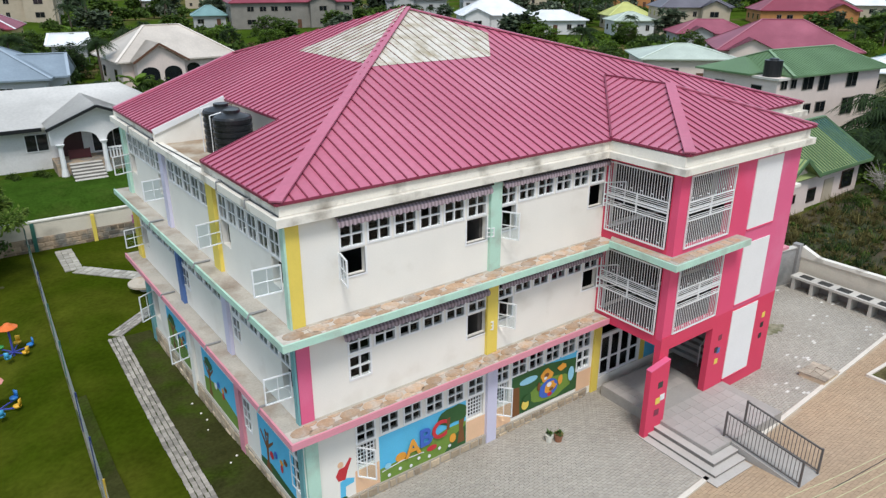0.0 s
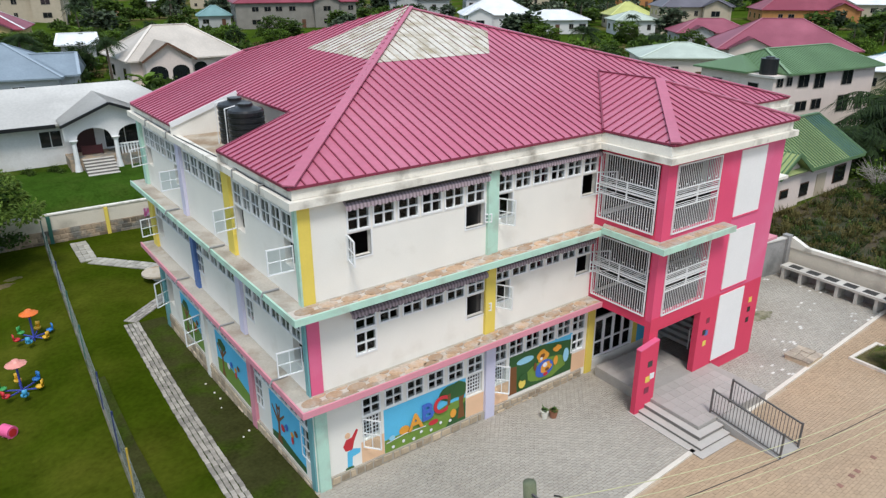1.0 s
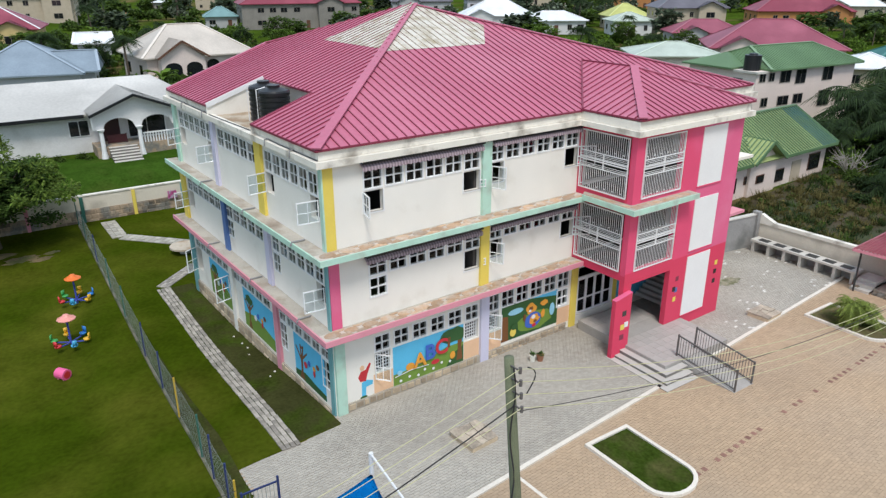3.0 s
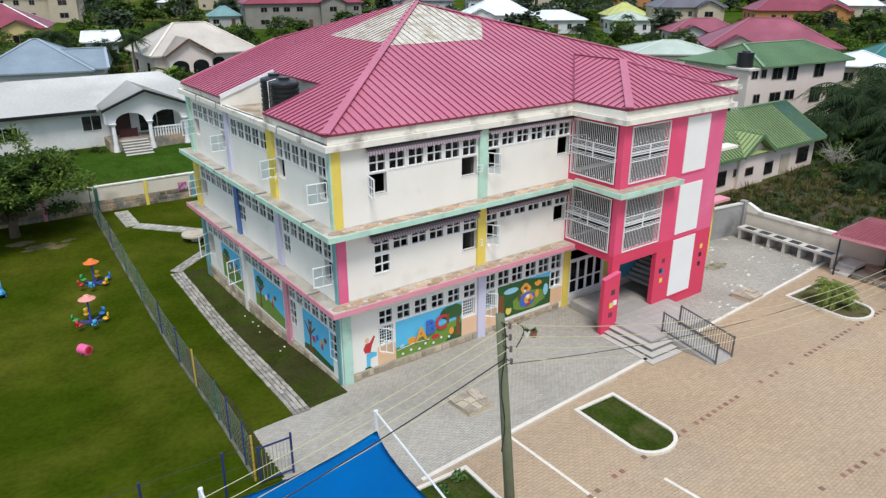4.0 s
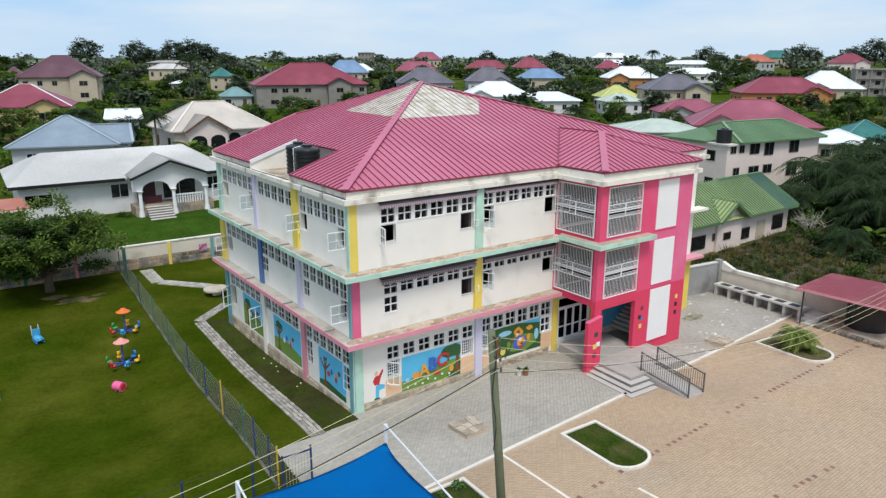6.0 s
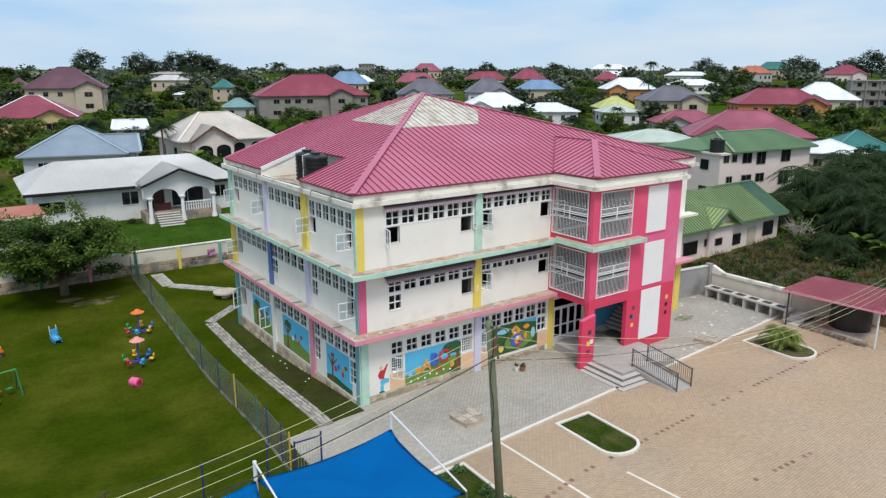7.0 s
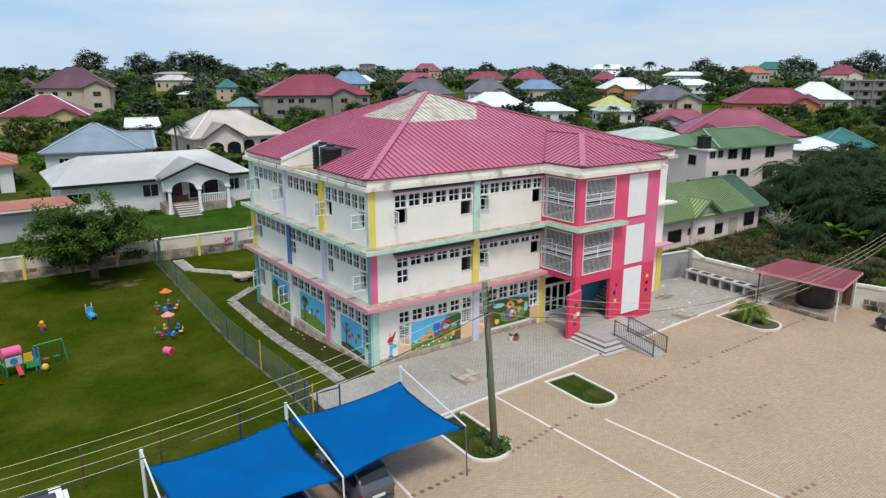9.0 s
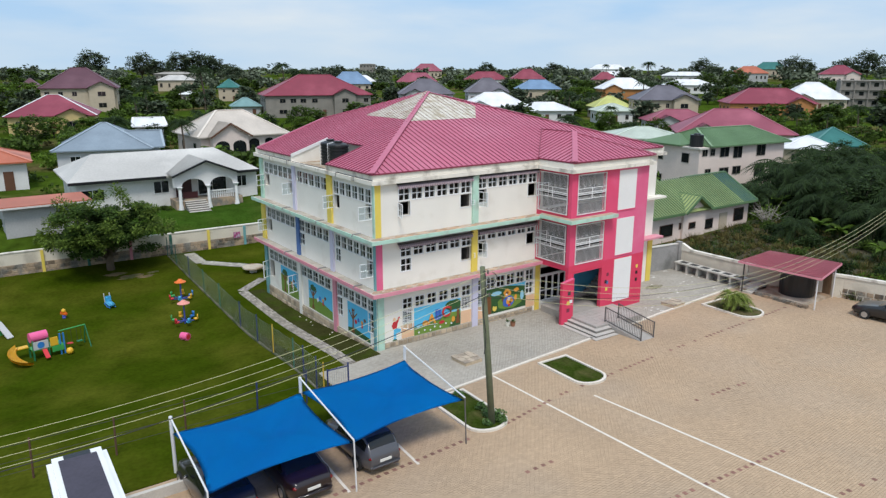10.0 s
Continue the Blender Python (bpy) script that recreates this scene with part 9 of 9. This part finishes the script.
PROTO = {"a": tree_proto(21, 7, 3.4, 2800, 0.42, "deep", 0.75, 0.12, 34), "b": tree_proto(22, 6.4, 3.8, 2800, 0.42, "mid", 0.65, 0.12, 34), "c": tree_proto(23, 8, 3.2, 2800, 0.42, "deep", 0.85, 0.14, 36), "d": tree_proto(24, 5.6, 3.2, 2600, 0.38, "bright", 0.65, 0.12, 32),
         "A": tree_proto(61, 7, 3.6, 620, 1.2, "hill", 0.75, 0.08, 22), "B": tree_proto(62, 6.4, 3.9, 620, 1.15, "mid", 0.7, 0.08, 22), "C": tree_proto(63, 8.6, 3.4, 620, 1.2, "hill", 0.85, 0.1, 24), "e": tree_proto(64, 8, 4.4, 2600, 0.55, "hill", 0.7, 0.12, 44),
         "p": palm_proto(31, 6.5, 30, 3.0), "q": palm_proto(32, 1.9, 40, 3.6), "n": banana_proto(41), "X": bush_proto(54, "mid", 260, 0.42), "Z": bush_proto(55, "bright", 260, 0.4), "x": bush_proto(51, "deep"), "y": bush_proto(52, "mid"), "z": bush_proto(53, "bright")}
LABEL = {"X": "rounded mid-green bush between houses", "Z": "rounded bright green bush between houses", "a": "dark leafy tree between the houses", "b": "green leafy tree between the houses", "c": "tall dark tree among the houses", "d": "bright green tree among the houses", "p": "tall palm with drooping fronds",
         "A": "round dark tree among distant houses", "B": "round green tree among distant houses", "C": "tall dark tree among distant houses", "e": "great dark tree standing on the skyline",
         "q": "short oil palm with long fronds", "n": "broad-leaved green banana plant in the thicket", "x": "dense dark green bush on open ground", "y": "dense mid-green bush on open ground", "z": "bright green leafy bush on open ground"}
for k, o in PROTO.items():
    tagged(o, LABEL[k], group="trees and bushes")
first = dict(PROTO)


def plant(k, x, y, s=1.0, turn=None, rq=random.Random(77)):
    m = pose(x, y, terrain(x, y) - 0.05, 0, 0, rq.uniform(0, 360) if turn is None else turn)
    if k in first:
        ob = first.pop(k)
        ob.matrix_basis = m
    else:
        ob = copy_thing(PROTO[k], m)
    ob.scale = (s * rq.uniform(0.9, 1.1), s * rq.uniform(0.9, 1.1), s)
    return ob


def free(x, y, margin):
    """Clear of every house, the school grounds and the open ground before the houses."""
    for hx, hy, w, d, turn in HOUSES:
        c, s = math.cos(radians(turn)), math.sin(radians(turn))
        u, v = (x - hx) * c + (y - hy) * s, -(x - hx) * s + (y - hy) * c
        if abs(u) < w / 2 + margin and -margin - (0.75 if hy < 100 else 0.25) * w < v < d + margin:
            return False
    return not (-44 < x < 41 and -44 < y < 53)


vq = random.Random(5)
# thicket east of the car park: palms and dark trees in close ranks, low growth before it
THICKET = [(46, 2), (47.5, 10), (51, 17), (57, 24), (66, 33), (78, 37.5), (93, 41), (112, 38), (112, -6), (60, -8)]
LITTER = mat("leaf_litter", (0.07, 0.05, 0.026), 0.95, 0.5, 0.6, 5, 0.6, stain=(0.034, 0.042, 0.014), stain_at=(0.4, 0.6), stain_scale=0.3)
draped("undergrowth", [(41.3, 3), (55, -8), (112, -8), (112, 37), (92, 41), (78, 37.4), (66, 33), (60, 29.6), (48, 28.0), (41.3, 27)], 0.05, LITTER, "brown leaf litter and earth under the thicket", category="ground")
bs = thing("bare_shrub", (57.5, 27.0, terrain(57.5, 27.0)), "leafless shrub with pale grey branches", "shrub")
bq = random.Random(8)
TWIG = mat("bare_grey_twig", (0.33, 0.3, 0.26), 0.9, 0.2, 4, 20, 0.2)
for i in range(24):
    a, e, L_ = bq.uniform(0, 6.28), bq.uniform(0.6, 1.35), bq.uniform(1.6, 3.2)
    d = Vector((math.cos(a) * math.cos(e), math.sin(a) * math.cos(e), math.sin(e)))
    p1_ = d * L_ * 0.5 + Vector((bq.uniform(-0.2, 0.2), bq.uniform(-0.2, 0.2), 0.1))
    bm = bmesh.new()
    tube(bm, [(0, 0, 0), p1_, d * L_ + Vector((0, 0, -0.25))], 0.03, 5, 0.008)
    for k in range(4):
        tube(bm, [p1_, p1_ + Vector((bq.uniform(-0.7, 0.7), bq.uniform(-0.7, 0.7), bq.uniform(0, 0.5)))], 0.02, 4, 0.006)
    part("branch", bm, TWIG, bs, local=True)
x = 46.0
while x < 112:
    y = -8.0
    while y < 42:
        px_, py_ = x + vq.uniform(-1.4, 1.4), y + vq.uniform(-1.4, 1.4)
        if inside(px_, py_, THICKET) and free(px_, py_, 0.8):
            k = vq.choice("qqqaabcqaqx" if x > 56 else "qqnxxxqaq")
            plant(k, px_, py_, {"q": vq.uniform(0.95, 1.45), "a": vq.uniform(0.6, 0.85), "b": vq.uniform(0.6, 0.8), "c": vq.uniform(0.5, 0.75), "d": vq.uniform(0.55, 0.75), "n": vq.uniform(0.9, 1.2)}.get(k, vq.uniform(1.2, 2.0)))
        y += 4.0
    x += 4.0
# tall dark palms and trees before the neighbours
for k, x, y, sc in (("q", 63, 26, 1.5), ("q", 66.5, 29, 1.7), ("q", 70, 31.5, 1.8), ("a", 74, 31, 0.85), ("q", 77.5, 30, 1.9), ("q", 67, 23.5, 1.6), ("q", 71.5, 26.5, 1.8), ("a", 62, 20.5, 0.7), ("q", 60.5, 22.5, 1.25), ("q", 74, 23, 1.7), ("c", 81, 32, 0.75), ("q", 84, 34, 1.9), ("q", 58.5, 17.5, 1.2), ("q", 64, 16.5, 1.5), ("a", 69.5, 19, 0.8), ("q", 77, 17.5, 1.8), ("n", 61.5, 28.5, 1.1), ("n", 57, 21.5, 0.8), ("n", 56, 19, 0.8), ("b", 66, 31.2, 0.6), ("d", 63.5, 30.2, 0.5), ("y", 56, 26.4, 0.7), ("y", 53.5, 26.8, 0.55), ("x", 54.8, 24.5, 0.8), ("y", 58, 24.5, 0.8), ("x", 51, 23, 0.6), ("y", 49, 18.5, 0.7), ("x", 52.5, 19.5, 0.9), ("y", 55, 16, 0.8), ("n", 52, 13.5, 0.8), ("q", 54.5, 22.3, 0.7), ("x", 47, 14, 0.8)):
    plant(k, x, y, sc)
n = 0
while n < 68:
    x, y = vq.uniform(42, 62), vq.uniform(4, 33)
    if free(x, y, 0.5):
        k = vq.choice("xyxxzxx")
        plant(k, x, y, vq.uniform(0.35, 0.9) * (1 + 0.5 * (x > 50)))
        n += 1
# among the houses
n = 0
while n < 250:
    ang, dist = radians(vq.uniform(18, 112)), 62 + 110 * vq.random()
    x, y = -4 + math.cos(ang) * dist, -6 + math.sin(ang) * dist
    k = vq.choice("abdbddzyyzzpnqd")
    if free(x, y, 2.2 if k in "abcd" else 0.8) and not (22 < x < 60 and 52 < y < 66) and not (x < 2 and y < 84):
        plant(k, x, y, vq.uniform(0.55, 0.95) if k in "abcdp" else vq.uniform(1.0, 2.0) if k in "xyz" else vq.uniform(0.9, 1.4))
        n += 1
def mass(name, label, category, items):
    """Many far plants as one object: items are (prototype, x, y, scale)."""
    vs, fs, mi, mats = [], [], [], []
    for proto, x, y, sc in items:
        c = vq.uniform(0, 6.28)
        ca, sa, z = math.cos(c) * sc, math.sin(c) * sc, terrain(x, y) - 0.05
        for me in ([proto.data] if proto.data else [o.data for o in proto.children if o.data]):
            if me.materials[0] not in mats:
                mats.append(me.materials[0])
            m_ = mats.index(me.materials[0])
            co = np.empty(len(me.vertices) * 3)
            me.vertices.foreach_get("co", co)
            co = co.reshape(-1, 3)
            k = sum(len(v) for v in vs)
            vs.append(np.stack([x + co[:, 0] * ca - co[:, 1] * sa, y + co[:, 0] * sa + co[:, 1] * ca, z + co[:, 2] * sc], 1))
            for p in me.polygons:
                fs.append(tuple(i + k for i in p.vertices))
                mi.append(m_)
    me = bpy.data.meshes.new(name)
    me.from_pydata(np.concatenate(vs).tolist(), [], fs)
    for m_ in mats:
        me.materials.append(m_)
    me.polygons.foreach_set("material_index", mi)
    return tagged(new(name, me), label, category, kind="stuff")


WEED = []
for j, lf in enumerate(("mid", "bright", "dry")):
    a_, b_ = leaf_ball(0.45, 42, 0.24, 300 + j, 0.9)
    WEED.append(raw("weeds", [v + Vector((0, 0, 0.12)) for v in a_], b_, LEAF[lf]))
class Proto:
    def __init__(self, data):
        self.data = data
WEED = [Proto(w) for w in WEED]
items = []
while len(items) < 520:
    x, y = vq.uniform(41.5, 64), vq.uniform(0, 34)
    if free(x, y, 0.2):
        items.append((vq.choice(WEED), x, y, vq.uniform(0.5, 1.6)))
while len(items) < 800:
    x, y = vq.uniform(39.5, 61), vq.uniform(19, 28.6)
    if y < 27.4 + (x - 40) * 0.13:
        items.append((vq.choice(WEED[:1] + WEED[2:] * 2), x, y, vq.uniform(0.35, 1.0)))
while len(items) < 2050:
    ang, dist = radians(vq.uniform(16, 114)), 58 + 130 * vq.random()
    x, y = -4 + math.cos(ang) * dist, -6 + math.sin(ang) * dist
    if free(x, y, 0.3) and not (0 < x < 22 and y < 62):
        items.append((vq.choice(WEED), x, y, vq.uniform(0.7, 2.6)))
TUFT = []
for j, lf in enumerate(("deep", "dry", "mid")):
    tq, vs, fs = random.Random(400 + j), [], []
    for i in range(46):
        a, r_, l_ = tq.uniform(0, 6.28), tq.uniform(0, 0.35), tq.uniform(0.3, 0.75)
        b_ = Vector((math.cos(a * 3) * r_, math.sin(a * 3) * r_, 0))
        e_ = b_ + Vector((math.cos(a) * l_ * 0.6, math.sin(a) * l_ * 0.6, l_ * tq.uniform(0.4, 0.9)))
        s_ = Vector((-math.sin(a), math.cos(a), 0)) * 0.035
        k = len(vs)
        vs += [b_ - s_, b_ + s_, e_]
        fs.append((k, k + 1, k + 2))
    TUFT.append(Proto(raw("weeds", vs, fs, LEAF[lf])))
while len(items) < 3300:
    x, y = vq.uniform(39.6, 64), vq.uniform(6, 29.5)
    if y < 27.6 + (x - 40) * 0.06 and x > 38.9 + max(0, 16 - y) * 0.42:
        items.append((TUFT[1] if vq.random() < 0.45 * (x < 54) + 0.1 else vq.choice((TUFT[0], TUFT[0], TUFT[2])), x, y, vq.uniform(0.5, 1.3)))
mass("weeds", "low green weeds and scrub on rough ground", "weeds", items)
items = []
while len(items) < 300:
    ang, dist = radians(vq.uniform(16, 114)), 75 + 200 * vq.random()
    x, y = -4 + math.cos(ang) * dist, -6 + math.sin(ang) * dist
    if free(x, y, 0.6):
        items.append((PROTO[vq.choice("XZXZX")], x, y, vq.uniform(0.8, 2.3)))
mass("scrub", "dense bushes between the distant houses", "scrub", items)
items = []
while len(items) < 430:
    ang, dist = radians(vq.uniform(14, 116)), 165 + 330 * vq.random()
    x, y = -4 + math.cos(ang) * dist, -6 + math.sin(ang) * dist
    if free(x, y, 2.5):
        items.append((PROTO[vq.choice("ABBBBCp" if dist < 300 else "ABB")], x, y, vq.uniform(0.6, 1.1)))
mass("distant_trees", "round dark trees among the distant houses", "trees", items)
for k, (x, y) in zip("ABCXZ", ((205, 250), (262, 262), (180, 285), (118, 160), (66, 150))):
    plant(k, x, y, 1.0)
# known clumps
for k, x, y, s in (("e", 98, 720, 3.3), ("e", 90, 700, 1.9), ("e", 124, 640, 3.0), ("e", 134, 630, 2.2), ("e", 148, 610, 3.0), ("e", 160, 600, 3.1), ("e", 172, 600, 2.6), ("p", 88, 215, 1.9), ("p", 196, 162, 1.3), ("p", 150, 142, 1.0), ("p", 30, 175, 1.2), ("b", 20, 118, 0.8), ("x", 21, 100, 2.0), ("y", 12, 104, 2.2), ("b", 14, 126, 0.75), ("y", 24, 80, 1.6), ("x", 30, 82, 1.7),
                   ("a", 215, 200, 1.0), ("d", 152, 150, 0.9), ("p", 126, 112, 0.75), ("n", 86, 166, 1.6), ("n", 92, 165, 1.7), ("n", 97, 163, 1.6), ("y", 16.5, 58.5, 0.5), ("y", 25.6, 84.5, 1.5), ("x", 28.4, 84.0, 1.3), ("y", 21.5, 84, 1.6), ("x", 31.5, 84.5, 1.3), ("n", 19, 82, 1.3), ("p", 17.5, 92, 0.8), ("y", 5.5, 61.3, 0.45), ("y", 7.3, 61.0, 0.5), ("x", 13, 100, 2.2), ("x", 7, 101, 2.0), ("a", 16, 104, 0.7), ("p", 22, 98, 0.85)):
    plant(k, x, y, s)
# single trees breaking the skyline
for k, x, y, s in (("p", 155, 400, 2.1), ("p", 395, 330, 2.1), ("p", 64, 245, 2.1), ("e", 326, 425, 2.0), ("e", 431, 303, 1.9), ("e", 446, 316, 1.6), ("e", 536, 391, 2.4), ("e", 558, 321, 2.6), ("e", 574, 318, 2.2), ("e", 615, 289, 3.0), ("e", 600, 300, 2.2), ("b", 327, 215, 2.0), ("b", 318, 226, 1.7),
                   ("d", 178, 175, 1.5), ("e", 225, 480, 1.9), ("e", 205, 470, 1.6), ("e", 150, 480, 1.7), ("e", 250, 520, 1.8), ("d", 10, 246, 1.6), ("d", 2, 238, 1.5), ("b", 20, 252, 1.4), ("p", 470, 440, 1.6), ("e", 480, 520, 1.7)):
    plant(k, x, y, s)
bm = bmesh.new()
sq = random.Random(3)
ring = lambda r, z: [bm.verts.new((math.cos(k * 0.524) * r * sq.uniform(0.8, 1.15), math.sin(k * 0.524) * r * 0.7 * sq.uniform(0.8, 1.15), z + sq.uniform(-0.15, 0.15))) for k in range(12)]
rs = [ring(7.5, -0.5), ring(5.5, 0.5), ring(3, 1.2), ring(0.8, 1.7)]
for a, b in zip(rs, rs[1:]):
    for k in range(12):
        bm.faces.new((a[k], a[(k + 1) % 12], b[(k + 1) % 12], b[k]))
bm.faces.new(rs[-1])
solid("soil_mound", bm, mat("red_soil", (0.36, 0.2, 0.1), 0.95, 0.2, 0.5, 4, 0.4), "low mound of reddish building soil", "soil mound", at=(57, 282, terrain(57, 282)), smooth=True)
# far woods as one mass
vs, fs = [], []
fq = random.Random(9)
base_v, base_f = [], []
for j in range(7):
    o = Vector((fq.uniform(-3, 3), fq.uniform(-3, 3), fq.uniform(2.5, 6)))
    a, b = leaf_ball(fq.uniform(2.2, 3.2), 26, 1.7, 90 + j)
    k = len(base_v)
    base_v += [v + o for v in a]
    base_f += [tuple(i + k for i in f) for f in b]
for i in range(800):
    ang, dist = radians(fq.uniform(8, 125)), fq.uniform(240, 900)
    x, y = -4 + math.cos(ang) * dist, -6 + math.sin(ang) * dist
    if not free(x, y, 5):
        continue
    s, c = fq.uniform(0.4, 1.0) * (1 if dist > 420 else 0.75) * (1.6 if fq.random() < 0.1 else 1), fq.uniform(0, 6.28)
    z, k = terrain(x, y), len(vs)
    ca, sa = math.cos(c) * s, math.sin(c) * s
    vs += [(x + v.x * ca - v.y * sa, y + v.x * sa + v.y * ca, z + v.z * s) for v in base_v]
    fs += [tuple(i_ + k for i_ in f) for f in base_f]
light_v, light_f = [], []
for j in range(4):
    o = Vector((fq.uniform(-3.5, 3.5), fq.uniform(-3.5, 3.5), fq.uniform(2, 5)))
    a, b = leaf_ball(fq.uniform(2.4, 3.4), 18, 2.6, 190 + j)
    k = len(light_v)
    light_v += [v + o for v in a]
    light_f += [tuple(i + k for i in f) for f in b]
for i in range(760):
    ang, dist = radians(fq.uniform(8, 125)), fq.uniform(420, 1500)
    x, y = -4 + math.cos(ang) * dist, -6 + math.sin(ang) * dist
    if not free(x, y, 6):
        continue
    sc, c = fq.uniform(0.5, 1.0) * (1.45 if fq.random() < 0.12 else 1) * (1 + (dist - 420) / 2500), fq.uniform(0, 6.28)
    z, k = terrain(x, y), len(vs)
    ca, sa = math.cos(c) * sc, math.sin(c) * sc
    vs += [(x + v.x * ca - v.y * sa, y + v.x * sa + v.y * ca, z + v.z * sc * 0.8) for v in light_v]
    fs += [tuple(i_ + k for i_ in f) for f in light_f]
# Paler, greyer leaves here carry the distance haze in their colour.
fw = new("far_woods", raw("far_woods", vs, fs, mat("hazed_far_foliage", (0.11, 0.132, 0.088), 0.8, 0.35, 0.1, 2, 0.0, per_island=0.6, spec=0.15)))
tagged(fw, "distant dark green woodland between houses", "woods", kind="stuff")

# the school stands a little turned to the forecourt
school.matrix_basis = pose(XL, YF, 0, 0, 0, TURN_DEG)

# ---- paving blocks ----
FORE_PLAN = [(5.3, 13.3), (9, YLINE(9)), (40, YLINE(40)), (40, 23), (33, 27), (33, 21.45), (9.3, 20.7), (9.2, 20.0), (5.3, 19.6)]
pavers(FORE, FORE_PLAN, 3.8, 0.22, 0.11, 0.04, GREYPAVE, (12, 15.5, 15.4, 17.6), lambda x, y, q: x > 27 and round(x * 0.75 + y * 0.3) % 2 == 0 and round(y * 0.75 - x * 0.3) % 2 == 0 and q.random() < 0.11)
COURT_PLAN = [(-14, -9), (45.9, -9), (43.8, 0), (41.75, 8.2), (40.95, 11), (39.9, 13.2), (40, YLINE(40) - 0.15), (9, YLINE(9) - 0.15), (-14, 13.4)]
pavers(COURT, COURT_PLAN, 3.8, 0.24, 0.12, 0.03, TANPAVE, (12, 15.5, 10.5, 13), g=0.0042)

bm = bmesh.new()
mq = random.Random(6)
slab(bm, [(32.0 + math.cos(k * 0.1571) * 0.85 * mq.uniform(0.75, 1.1), 19.9 + math.sin(k * 0.1571) * 0.42 * mq.uniform(0.75, 1.1)) for k in range(40)], 0.03, 0.045)
solid("moss_patch", bm, mat("thin_moss", (0.27, 0.25, 0.18), 0.95, 0.4, 2, 12, 0.4, stain=(0.15, 0.15, 0.08), stain_at=(0.46, 0.6), stain_scale=2.2), "dark mossy patch on the forecourt paving", "moss")
